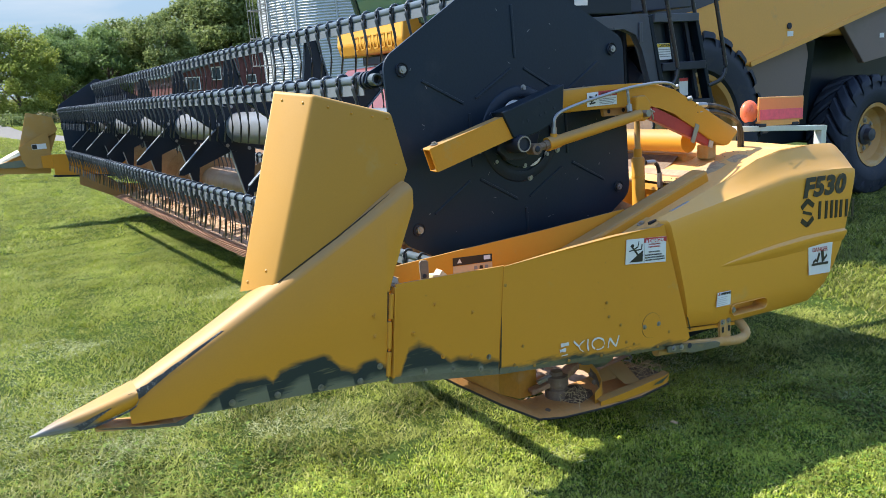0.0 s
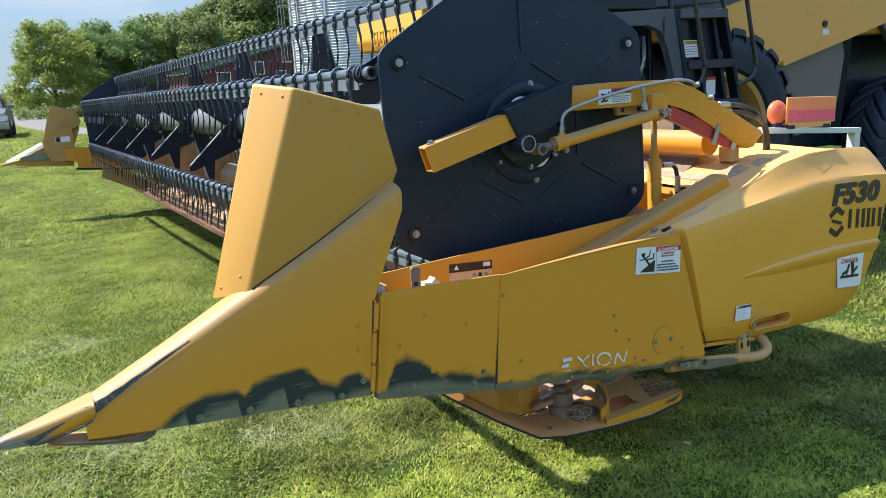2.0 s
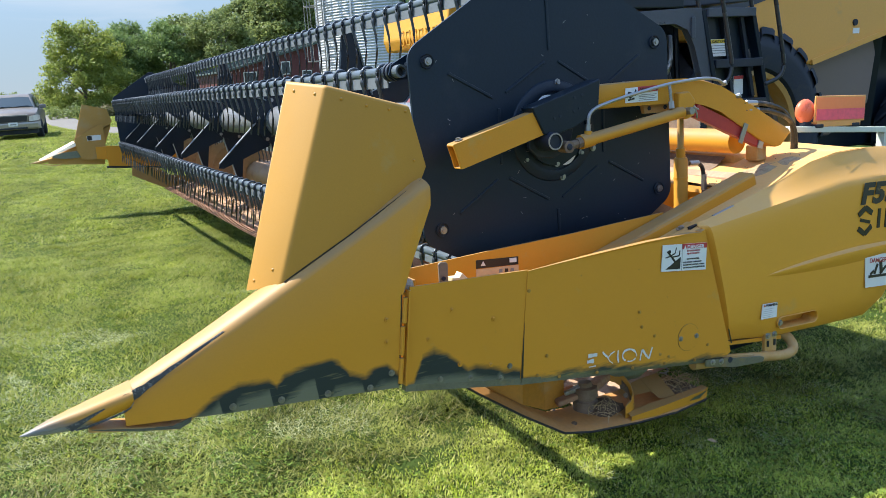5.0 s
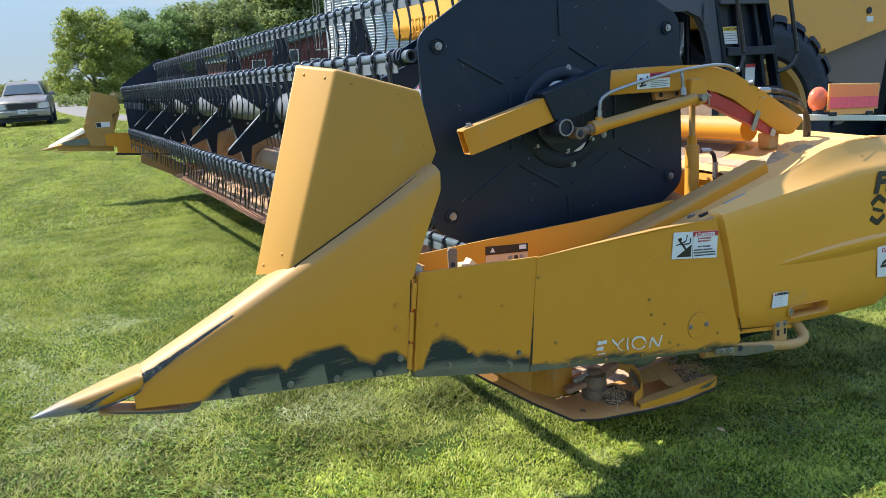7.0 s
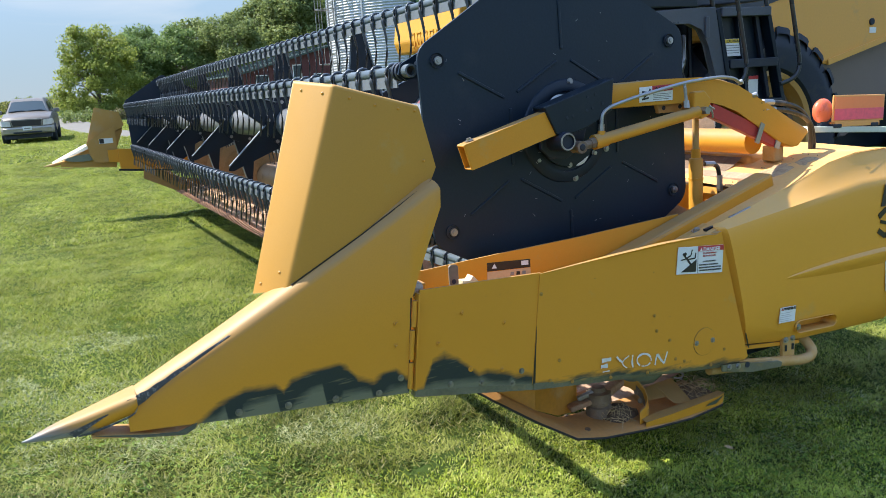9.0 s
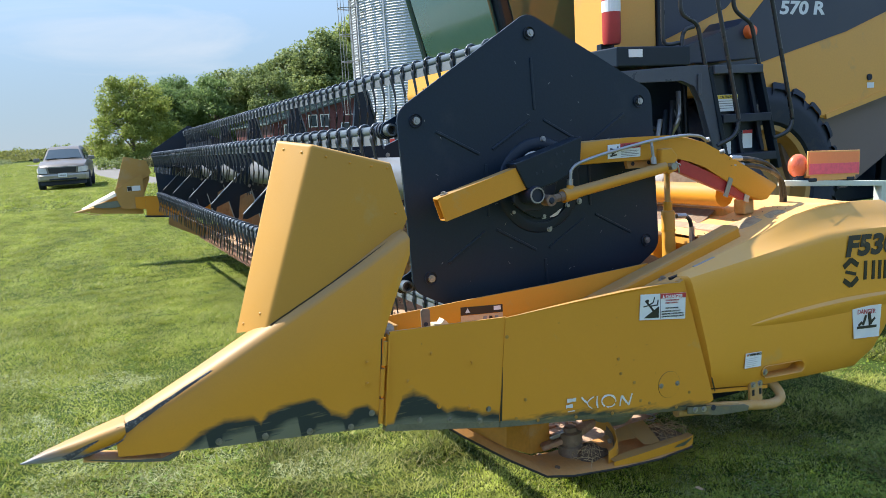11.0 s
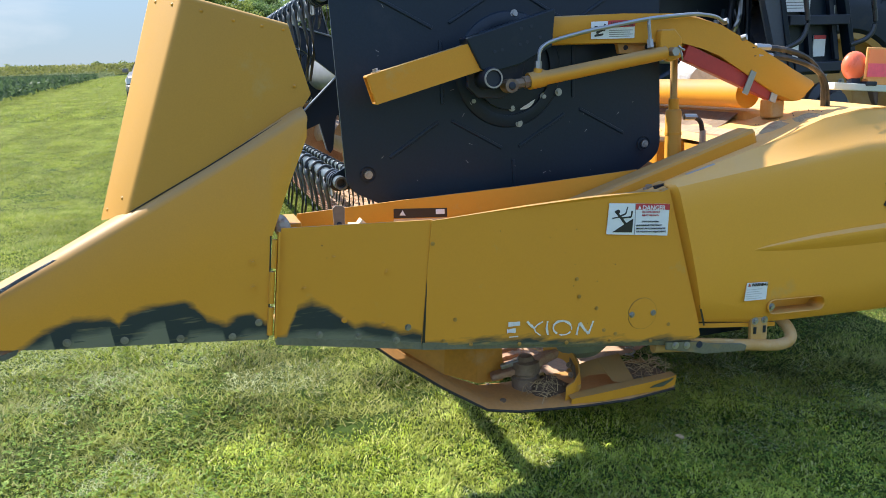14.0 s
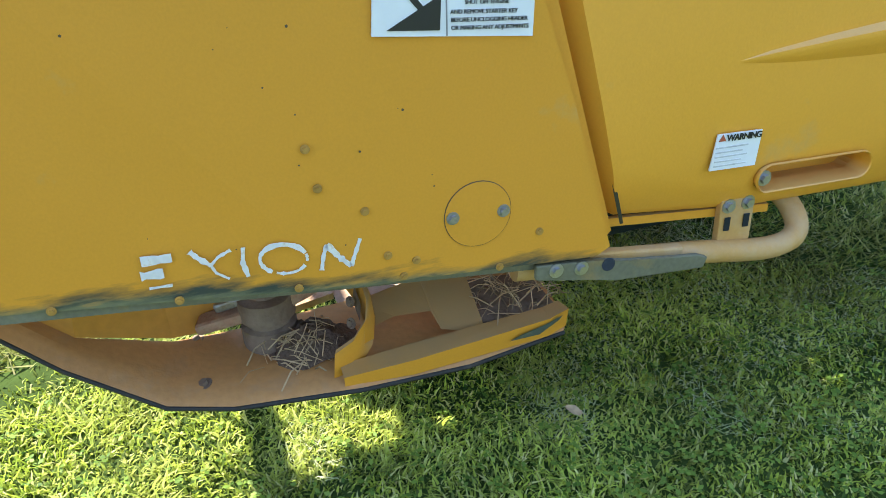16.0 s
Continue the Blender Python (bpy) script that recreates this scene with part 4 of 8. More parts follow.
for p, q, w in (((3.35, 0.600), (3.48, 0.590), 0.012), ((3.39, 0.606), (3.41, 0.65), 0.014), ((3.44, 0.602), (3.43, 0.66), 0.020), ((3.43, 0.602), (3.47, 0.63), 0.012), ((3.36, 0.608), (3.385, 0.622), 0.012)):
    beam(bm, (p[0], 0.0035, p[1]), (q[0], 0.0035, q[1]), w, 0.001, up=(0, 1, 0))
part("machine_sign", bm, DECAL_BLACK, tz)
lettering("F530", 0.125, mat("faded_black_lettering", (0.03, 0.03, 0.03), 0.45, var=0.2, dirt=(0.30, 0.2, 0.06), dirt_amount=0.32, dirt_scale=25), cover, Matrix.Translation((3.205, -0.0150, 0.950)) @ pose(0, 0, 0, 0, 2.5, 0) @ FACE @ Matrix.Diagonal((1.28, 0.98, 1, 1)), "model_number", "faded black model number", bold=0.006, shear=0.15, spacing=1.05)
# maker's mark as plain shapes: a broken hexagon ring and upright blocks
bm = B()
for k in range(6):
    a, b = radians(90 + 60 * k), radians(90 + 60 * (k + 1))
    if k not in (1, 4):
        beam(bm, (3.243 + 0.052 * math.cos(a), -0.0150, 0.872 + 0.058 * math.sin(a)), (3.243 + 0.052 * math.cos(b), -0.0150, 0.872 + 0.058 * math.sin(b)), 0.022, 0.003, up=(0, 1, 0))
beam(bm, (3.21, -0.0150, 0.880), (3.276, -0.0150, 0.862), 0.014, 0.003, up=(0, 1, 0))
part("maker_mark", bm, DECAL_BLACK, cover, "black hexagonal mark")
for x, n in ((3.335, 2), (3.430, 3), (3.552, 2)):
    for k in range(n):
        xx = x + 0.033 * k * (1.6 if n == 2 else 1.15)
        part("mark_block", beam(B(), (xx, -0.0150, 0.83 - 0.09 * (xx - 3.33)), (xx + 0.004, -0.0150, 0.915 - 0.09 * (xx - 3.33)), 0.018, 0.003, up=(0, 1, 0)), DECAL_BLACK, cover)
# torn remains of a white sticker: ragged broken strips
def torn_strip(path, w):
    """A ragged ribbon of (x, z) points on the side plate; w is its width at each point."""
    rows = []
    for i, (x, z) in enumerate(path):
        (xa, za), (xb, zb) = path[max(0, i - 1)], path[min(len(path) - 1, i + 1)]
        d = Vector((xb - xa, 0, zb - za)).normalized()
        n = Vector((-d.z, 0, d.x)) * w[i] * rnd(0.35, 0.65)
        p = Vector((x, plate_y(x) - 0.0012, z))
        rows.append([p - n + Vector((0, 0.001, 0)), p - n, p + n, p + n + Vector((0, 0.001, 0))])
    part("torn_strip", loft(B(), rows), TORN_WHITE, rear_plate)


def along(pts, steps=5):
    return [(a[0] + (b[0] - a[0]) * k / steps, a[1] + (b[1] - a[1]) * k / steps) for a, b in zip(pts, pts[1:]) for k in range(steps)] + [pts[-1]]


base_line = lambda x: 0.567 - 0.158 * (x - 1.728)
for pts, w in ((((1.733, 0.027), (1.773, 0.032)), 0.012), (((1.728, 0.005), (1.758, 0.009)), 0.011), (((1.735, -0.014), (1.766, -0.010)), 0.004),
               (((1.797, 0.040), (1.806, 0.030), (1.821, 0.018)), 0.008), (((1.821, 0.018), (1.832, 0.030), (1.851, 0.041)), 0.0045), (((1.821, 0.018), (1.826, 0.006), (1.842, -0.004)), 0.004),
               (((1.868, 0.044), (1.864, 0.020), (1.868, -0.002)), 0.0065),
               (((1.972, 0.0), (1.977, 0.022), (1.984, 0.041)), 0.006), (((1.984, 0.041), (2.000, 0.020), (2.016, 0.004)), 0.0085), (((2.016, 0.004), (2.025, 0.026), (2.034, 0.048)), 0.0055)):
    line_ = along([(1.724 + 0.965 * (x - 1.728), base_line(x) + z) for x, z in pts])
    torn_strip(line_, [w * rnd(0.7, 1.2) for _ in line_])
for a0, a1, w in ((20, 158, 0.0085), (158, 235, 0.005), (246, 330, 0.0045), (-14, 16, 0.004)):
    line_ = [(1.910 + 0.032 * math.cos(radians(a)), base_line(1.921) + 0.022 + 0.023 * math.sin(radians(a)) - 0.15 * 0.033 * math.cos(radians(a))) for a in [a0 + (a1 - a0) * k / 10 for k in range(11)]]
    torn_strip(line_, [w * rnd(0.7, 1.2) for _ in line_])

# bent bumper tube under the cover
tube_pts = arc([(2.28, 0.03, 0.420), (2.62, 0.01, 0.384), (2.79, 0.0, 0.357), (2.858, 0.012, 0.374), (2.850, 0.07, 0.432), (2.80, 0.2, 0.48)])
bumper = part("bumper_tube", pipe(B(), tube_pts, 0.021, 12), YELLOW_DUSTY, header, "bent tube with scraped paint", True)
wear = part("bumper_wear", prism(B(), [(2.295, 0.452), (2.41, 0.436), (2.46, 0.420), (2.60, 0.402), (2.622, 0.392), (2.615, 0.372), (2.44, 0.388), (2.40, 0.404), (2.295, 0.424)], -0.026, -0.016, 0.003), FLANGE, bumper, "scraped grey-green strap plate")
part("strap_hole", disc(B(), (2.425, -0.0265, 0.425), (0, 1, 0), 0.012, 0.002, 14), RUBBER, wear)
for x in (2.33, 2.375):
    bolt(bumper, (x, -0.026, 0.436 - (x - 2.33) * 0.14), 0.0075)
part("bumper_bracket", box(B(), (2.665, 0.01, 0.385), (2.735, 0.025, 0.475), 0.002), YELLOW_DUSTY, header, "slotted bracket with two bolts")
for x in (2.68, 2.72):
    bolt(header, (x, 0.01, 0.462), 0.008)
    plate(header, [(x - 0.006, 0.415), (x + 0.006, 0.414), (x + 0.006, 0.440), (x - 0.006, 0.441)], 0.0085, BLACK, "bracket_slot")

# added black sheet that darkens the shaded space under the cover
part("under_shade", prism(B(), [(2.42, 0.475), (2.70, 0.45), (2.70, 0.40), (2.44, 0.40)], 0.10, 0.11), BLACK, header, "black sheet standing in for the shade under the cover")
part("bumper_lug", beam(B(), (2.40, 0.0, 0.425), (2.58, 0.0, 0.395), 0.02, 0.035, 0.004), YELLOW_DUSTY, header)

# skid shoe under the near end
edge = [(1.30, 0.30, 0.54), (1.42, 0.21, 0.45), (1.56, 0.135, 0.355), (1.698, 0.088, 0.272), (1.80, 0.06, 0.260), (2.01, 0.038, 0.250), (2.20, 0.04, 0.240), (2.40, 0.072, 0.236)]
wide = (0.03, 0.035, 0.05, 0.15, 0.19, 0.24, 0.26, 0.24)
pan = loft(B(), [[(x, y, z), (x + 0.01, y + 0.012, z + 0.010), (x + 0.02, y + 0.4 * w, z + 0.016), (x + 0.02, y + w, z + 0.022)] for (x, y, z), w in zip(edge, wide)])
sh = part("skid_pan", pan, mat("rust_brown_pan", (0.46, 0.225, 0.070), 0.6, var=0.15, scale=6, fine=80, dirt=(0.38, 0.235, 0.12), dirt_amount=0.4, dirt_scale=9, bump=0.1), header, "rust-brown stained skid pan", True)
part("skid_runner", pipe(B(), [(x, y + 0.002, z - 0.005) for x, y, z in edge], 0.0052, 8), mat("black_runner", (0.016, 0.016, 0.015), 0.6, var=0.3, scale=20, dirt=(0.10, 0.08, 0.06), dirt_amount=0.3, dirt_scale=14), header, "black worn runner edge", True)
part("skid_side", loft(B(), [[(1.32, 0.33, 0.562), (1.34, 0.315, 0.59)], [(1.44, 0.245, 0.472), (1.47, 0.245, 0.575)], [(1.58, 0.185, 0.377), (1.60, 0.20, 0.56)], [(1.718, 0.240, 0.300), (1.72, 0.25, 0.545)], [(1.82, 0.252, 0.290), (1.82, 0.262, 0.53)]]), mat("orange_rusty_paint", (0.52, 0.235, 0.03), 0.5, var=0.15, dirt=DUST, dirt_amount=0.2), header, "orange-stained inner sheet")
part("shoe_pivot", lathe(B(), [(0.0, 0.122), (0.024, 0.122), (0.030, 0.108), (0.048, 0.104), (0.050, 0.066), (0.040, 0.060), (0.040, 0.052), (0.049, 0.048), (0.050, 0.0), (0.0, 0.0)], (1.885, 0.205, 0.266), (0, 0, 1), 24), DIRTY_STEEL, header, "round pivot caked with dry dirt", True)
part("shoe_link", beam(beam(B(), (1.765, 0.235, 0.318), (1.87, 0.205, 0.345), 0.05, 0.022, 0.008), (1.90, 0.20, 0.355), (2.02, 0.235, 0.375), 0.05, 0.032, 0.010), RUST_EARTH, header, "dull steel link")
part("shoe_clamp", beam(B(), (1.80, 0.225, 0.352), (1.86, 0.205, 0.372), 0.022, 0.018, 0.005), WORN_STEEL, header, "pale worn clamp")
hook_path = [(1.975, 0.245, 0.412), (2.010, 0.232, 0.415), (2.036, 0.205, 0.405), (2.050, 0.170, 0.388), (2.052, 0.135, 0.366), (2.040, 0.105, 0.342), (2.012, 0.085, 0.322), (1.978, 0.078, 0.310)]
bm = loft(B(), [[(x, y, z), (x - 0.004, y - 0.006, z - 0.004), (x - 0.012, y - 0.014, z - 0.050), (x + 0.004, y - 0.006, z - 0.056), (x + 0.010, y + 0.004, z - 0.050), (x + 0.006, y + 0.004, z - 0.004)] for x, y, z in hook_path], close=True)
hook = part("shoe_hook", bm, YELLOW, header, "curved yellow hook plate", True)
part("hook_face", loft(B(), [[(x - 0.016 + 0.002, y - 0.004, z - 0.014), (x - 0.020, y - 0.010, z - 0.044)] for x, y, z in hook_path[3:7]]), DIRTY_STEEL, hook, "dirt-caked inner face", True)
for x, y, z in ((2.024, 0.148, 0.352), (2.016, 0.118, 0.328)):
    bolt(hook, (x, y, z), 0.006, (-0.8, -0.5, 0.3), DIRTY_STEEL)
rs = random.Random(5)
heap = []
for j in range(7):
    f = j / 6
    heap.append([(1.945 + (0.085 * math.cos(a) + 0.012 * rs.uniform(-1, 1)) * f, 0.165 + (0.060 * math.sin(a) + 0.010 * rs.uniform(-1, 1)) * f, 0.274 + 0.040 * (1 - f * f) + 0.007 * rs.uniform(-1, 1) * (f < 0.95) - 0.004 * f) for a in [2 * math.pi * k / 18 for k in range(18)]])
part("dirt_clod", loft(B(), heap, close=True), mat("dark_dry_dirt", (0.13, 0.085, 0.055), 0.95, var=0.35, scale=40, fine=160, bump=0.8, bscale=90), header, "mound of dry dirt and chaff", True)
part("shoe_plate", loft(B(), [[(2.04, 0.20, 0.315), (2.04, 0.135, 0.295)], [(2.10, 0.205, 0.325), (2.10, 0.15, 0.30)], [(2.165, 0.205, 0.335), (2.165, 0.14, 0.30)], [(2.17, 0.205, 0.336), (2.17, 0.10, 0.285)], [(2.25, 0.20, 0.34), (2.245, 0.07, 0.275)]]), YELLOW, header, "cut-out yellow bracket plate")
part("shoe_bar", loft(B(), [[(1.98, 0.046, 0.255), (1.98, 0.044, 0.275), (1.98, 0.075, 0.280)], [(2.10, 0.038, 0.25), (2.10, 0.034, 0.283), (2.10, 0.075, 0.288)], [(2.36, 0.058, 0.243), (2.36, 0.052, 0.285), (2.36, 0.085, 0.29)], [(2.405, 0.075, 0.243), (2.41, 0.075, 0.28), (2.40, 0.10, 0.285)]]), YELLOW, header, "yellow edge bar scraped near its end")
part("bar_scrape", loft(B(), [[(2.28, 0.0465, 0.262), (2.30, 0.044, 0.272)], [(2.34, 0.050, 0.258), (2.35, 0.049, 0.277)], [(2.385, 0.062, 0.27), (2.39, 0.060, 0.28)]]), PRIMER, header)
part("rear_dirt_plate", prism(B(), [(2.24, 0.285), (2.40, 0.27), (2.41, 0.255), (2.24, 0.265)], 0.09, 0.24), DIRTY_STEEL, header, "plate heaped with dirt")
part("shoe_spring", pipe(B(), [(2.31 + 0.016 * math.cos(a), 0.22 + 0.016 * math.sin(a), 0.31 + 0.0042 * a) for a in [0.5 * k for k in range(60)]], 0.0035, 6), WORN_STEEL, header, "coil spring", True)
part("shoe_cup", lathe(B(), [(0.0, 0), (0.08, 0.004), (0.105, 0.03), (0.11, 0.10)], (2.11, 0.25, 0.355), (0, 0, 1), 24), mat("grey_green_plastic", (0.16, 0.19, 0.15), 0.5), header, "grey-green round cup", True)
for x, y, z in ((1.56, 0.27, 0.375), (1.76, 0.115, 0.277), (1.757, 0.24, 0.283), (1.655, 0.34, 0.33), (1.69, 0.36, 0.315)):
    bolt(header, (x, y, z), 0.008, (-0.3, 0, 0.95), DIRTY_STEEL)
bm = B()
for k in range(190):
    c = Vector((random.gauss(1.925, 0.03), random.gauss(0.155, 0.03), rnd(0.27, 0.31))) if k < 110 else Vector((rnd(2.24, 2.40), rnd(0.09, 0.22), rnd(0.275, 0.315)))
    d = Vector((rnd(-1, 1), rnd(-1, 1), rnd(-0.35, 0.5))).normalized() * (rnd(0.012, 0.04) if k < 110 else rnd(0.015, 0.06))
    pipe(bm, [c - d, c + Vector((rnd(-.01, .01), 0, 0.008)), c + d], rnd(0.0006, 0.0016), 3, False)
tagged(part("chaff", bm, STRAW, None), "dry straw and chaff caught on the skid shoe", "chaff", kind="stuff").matrix_basis = HEAD

# ---- header: trough, cutterbar, auger, far end ----
Y0, Y1 = 0.30, FAR - 0.25
prof = [(2.025, 0.247), (2.2, 0.268), (2.4, 0.30), (2.62, 0.38), (2.74, 0.55), (2.78, 0.80), (2.80, 1.08), (2.84, 1.10)]
part("trough", loft(B(), [[(x, Y0, z) for x, z in prof], [(x, Y1, z) for x, z in prof]]), mat("worn_trough_paint", (0.40, 0.255, 0.165), 0.8, var=0.25, scale=9, fine=70, bump=0.3, bscale=50, dirt=(0.30, 0.19, 0.12), dirt_amount=0.6, dirt_scale=5), header, "yellow trough with dry soil", True)
part("back_beam", box(B(), (2.96, 0.45, 1.02), (3.14, Y1, 1.165), 0.02), YELLOW_DUSTY, header, "square top beam")
part("back_sheet", box(B(), (2.80, 0.3, 0.45), (2.83, Y1, 1.05)), YELLOW, header)
part("torque_tube", pipe(B(), [(2.92, 0.40, 1.228), (2.92, 5.2, 1.228)], 0.055, 16), YELLOW, header, "round yellow tube on top of the beam", True)
for y in (1.6, 2.6, 3.6):
    part("tube_clamp", lathe(B(), [(0.056, -0.02), (0.063, -0.02), (0.063, 0.02), (0.056, 0.02)], (2.92, y, 1.225), n=20), STEEL, header)
    part("tube_foot", box(B(), (2.88, y - 0.05, 1.15), (2.98, y + 0.05, 1.20), 0.008), YELLOW_DUSTY, header)
part("pivot_foot", box(B(), (2.985, 0.34, 1.135), (3.045, 0.41, 1.205), 0.008), YELLOW_DUSTY, header, "foot block under the lift arm")
part("beam_dirt", loft(B(), [[(2.84 + 0.012 * math.sin(5 * y), y, 1.092), (2.90, y, 1.118 + 0.005 * math.sin(9 * y)), (2.965, y, 1.152)] for y in [0.5 + 0.1 * k for k in range(13)]]), DIRTY_STEEL, header, "brown dirt along the beam", True)
part("box_step", box(B(), (2.62, 0.55, 0.80), (2.80, 1.05, 1.06), 0.01), YELLOW, header, "yellow gearbox cover")
part("cutterbar", prism(B(), [(1.94, 0.239), (2.025, 0.251), (2.025, 0.237), (1.94, 0.223)], Y0 + 0.05, Y1), RUST_EARTH, header, "cutterbar crusted with reddish soil")
gb = B()
prism(gb, [(1.89, 0.236), (1.95, 0.258), (2.03, 0.262), (2.03, 0.226), (1.95, 0.222)], lambda x, z: -0.005 - 0.013 * min(1, (x - 1.89) / 0.10), lambda x, z: 0.005 + 0.013 * min(1, (x - 1.89) / 0.10))
guard = part("knife_guard", gb, RUST_EARTH, header, "pointed knife guard")
guard.matrix_basis = Matrix.Translation((0, 0.4, 0))
count = int((Y1 - 0.5) / 0.0762)
for k in range(1, count):
    share("knife_guard", guard.data, header, Matrix.Translation((0, 0.4 + 0.0762 * k, 0)))
bm = B()
for k in range(1500):
    c = Vector((rnd(2.0, 2.42), rnd(0.5, Y1 - 0.2), 0))
    c.z = 0.258 + max(0, c.x - 2.03) * 0.125
    d = Vector((rnd(-1, 1), rnd(-1, 1), rnd(0, 0.3))).normalized() * rnd(0.02, 0.06)
    pipe(bm, [c - d, c + d + Vector((0, 0, 0.01))], rnd(0.0012, 0.004), 3, False)
tagged(part("loose_straw", bm, STRAW, None), "loose straw lying on the cutterbar", "straw", kind="stuff").matrix_basis = HEAD
# auger
auger_paint = mat("earth_stained_auger", (0.36, 0.225, 0.125), 0.42, metal=0.15, var=0.25, scale=6, fine=90, dirt=(0.24, 0.135, 0.075), dirt_amount=0.45, dirt_scale=7)
auger = thing("feed_auger", "large feed auger with earth-stained flighting in the header trough", "auger", m=HEAD)
part("auger_tube", pipe(B(), [(2.42, 0.34, 0.70), (2.42, Y1 - 0.05, 0.70)], 0.16, 24), auger_paint, auger, "", True)
mid = FAR / 2
for name, ya, yb, s in (("flighting", 0.36, mid - 0.7, 1), ("flighting", Y1 - 0.1, mid + 0.7, -1)):
    turns = abs(yb - ya) / 0.55
    n = int(turns * 26)
    bm = loft(B(), [[(2.42 + r * math.cos(a * s), ya + (yb - ya) * k / n + o, 0.70 + r * math.sin(a * s)) for r, o in ((0.155, 0), (0.31, 0), (0.31, 0.006), (0.155, 0.006))] for k, a in [(k, 2 * math.pi * turns * k / n) for k in range(n + 1)]])
    part(name, bm, auger_paint, auger, "helical steel flighting", True)

# far end plates
part("far_side_plate", prism(B(), [(1.0, 0.78), (2.4, 0.5), (2.8, 0.45), (2.85, 1.1), (2.3, 1.0), (1.5, 0.95), (1.0, 0.96)], FAR - 0.24, FAR - 0.22), YELLOW, header, "yellow far end plate")
part("far_skid", loft(B(), [[(1.46, FAR - 0.5, 0.625), (1.44, FAR - 0.52, 0.49), (1.46, FAR - 0.2, 0.47)], [(1.84, FAR - 0.5, 0.575), (1.84, FAR - 0.52, 0.279), (1.84, FAR - 0.2, 0.27)], [(1.98, FAR - 0.5, 0.45), (1.96, FAR - 0.52, 0.222), (1.98, FAR - 0.2, 0.20)], [(2.5, FAR - 0.5, 0.36), (2.5, FAR - 0.52, 0.20), (2.5, FAR - 0.2, 0.19)]]), mat("brown_yellow_skid", (0.36, 0.20, 0.06), 0.6, var=0.15), header, "brown far skid shoe")
part("far_arm", prism(B(), [(1.15, 0.635), (1.15, 0.968), (1.60, 0.93), (2.3, 0.90), (2.3, 0.50), (1.41, 0.61)], FAR - 0.27, FAR - 0.243), YELLOW, header, "yellow inner sheet of the far end")
part("far_edge", beam(B(), (1.12, FAR - 0.26, 0.640), (2.2, FAR - 0.26, 0.53), 0.05, 0.03, 0.004), BLACK, header, "dark lower edge at the far end")

# ---- the reel ----
RC, RR, PH = Vector((1.939, 0, 1.354)), 0.6145, 31.9
reel = thing("pickup_reel", "black six-bat pickup reel with curved tines and hexagonal end shields", "reel", m=HEAD)
REND = 10.95


def corner(k, r=RR):
    a = radians(PH + 60 * k)
    return (RC.x + r * math.cos(a), RC.z + r * math.sin(a))


def hexagon(r, round_r, steps=5):
    pts = []
    for k in range(6):
        x, z = corner(k, r)
        a = radians(PH + 60 * k)
        cx, cz = x - math.cos(a) * round_r / math.cos(math.pi / 6), z - math.sin(a) * round_r / math.cos(math.pi / 6)
        pts += [(cx + round_r * math.cos(a + b), cz + round_r * math.sin(a + b)) for b in [-math.pi / 6 + math.pi / 3 * j / steps for j in range(steps + 1)]]
    return pts


SHIELD = mat("black_shield_paint", (0.0040, 0.0150, 0.031), 0.43, spec=0.4, var=0.2, scale=2.5, fine=120, dirt=(0.020, 0.029, 0.043), dirt_amount=0.25, dirt_scale=3, bump=0.05, bscale=90)
for y, s in ((0.44, -1), (REND, 1)):
    sh = part("end_shield", prism(B(), hexagon(0.70, 0.07), y - 0.006, y + 0.006, 0.003), SHIELD, reel, "black hexagonal sheet shield with scratches")
    for k in range(6):
        x, z = corner(k)
        part("corner_washer", lathe(B(), [(0.0, 0), (0.023, 0), (0.026, 0.006), (0.026, 0.0)], (x, y + s * 0.008, z), (0, s, 0), 20), RUBBER, sh, "", True)
        part("corner_bolt", lathe(B(), [(0.0, 0.012), (0.007, 0.012), (0.008, 0.008), (0.014, 0.008), (0.015, 0.0)], (x, y + s * 0.014, z), (0, s, 0), 18), STEEL, sh, "zinc bolt and washer", True)
        # pressed stiffening ribs in a chevron between the corners
        b = radians(PH + 60 * k)
        p, q = [Vector((RC.x + 0.27 * math.cos(a), y + s * 0.006, RC.z + 0.27 * math.sin(a))) for a in (b + 0.09, b + radians(60) - 0.15)]
        part("pressed_rib", beam(B(), p, q, 0.012, 0.010, 0.003, up=(0, 1, 0)), SHIELD, sh)
        p, q = [Vector((RC.x + r * math.cos(b), y + s * 0.006, RC.z + r * math.sin(b))) for r in (0.31, 0.52)]
        part("pressed_rib", beam(B(), p, q, 0.012, 0.010, 0.003, up=(0, 1, 0)), SHIELD, sh)
    part("hub_ring", lathe(B(), [(0.155, 0.0), (0.155, 0.012), (0.175, 0.014), (0.195, 0.008), (0.20, 0.0)], (RC.x, y + s * 0.004, RC.z), (0, s, 0), 40), SHIELD, sh, "pressed ring round the hub", True)
    part("hub_disc", disc(B(), (RC.x, y + s * 0.012, RC.z), (0, 1, 0), 0.135, 0.02, 36), BLACK, sh, "", True)
    for r, a in ((0.189, 84), (0.170, 148), (0.170, 216), (0.188, 280), (0.205, -24), (0.129, 273), (0.160, -37), (0.185, 30)):
        bolt(sh, (RC.x + r * math.cos(radians(a)), y + s * 0.014, RC.z + r * math.sin(radians(a))), 0.008, (0, s, 0))
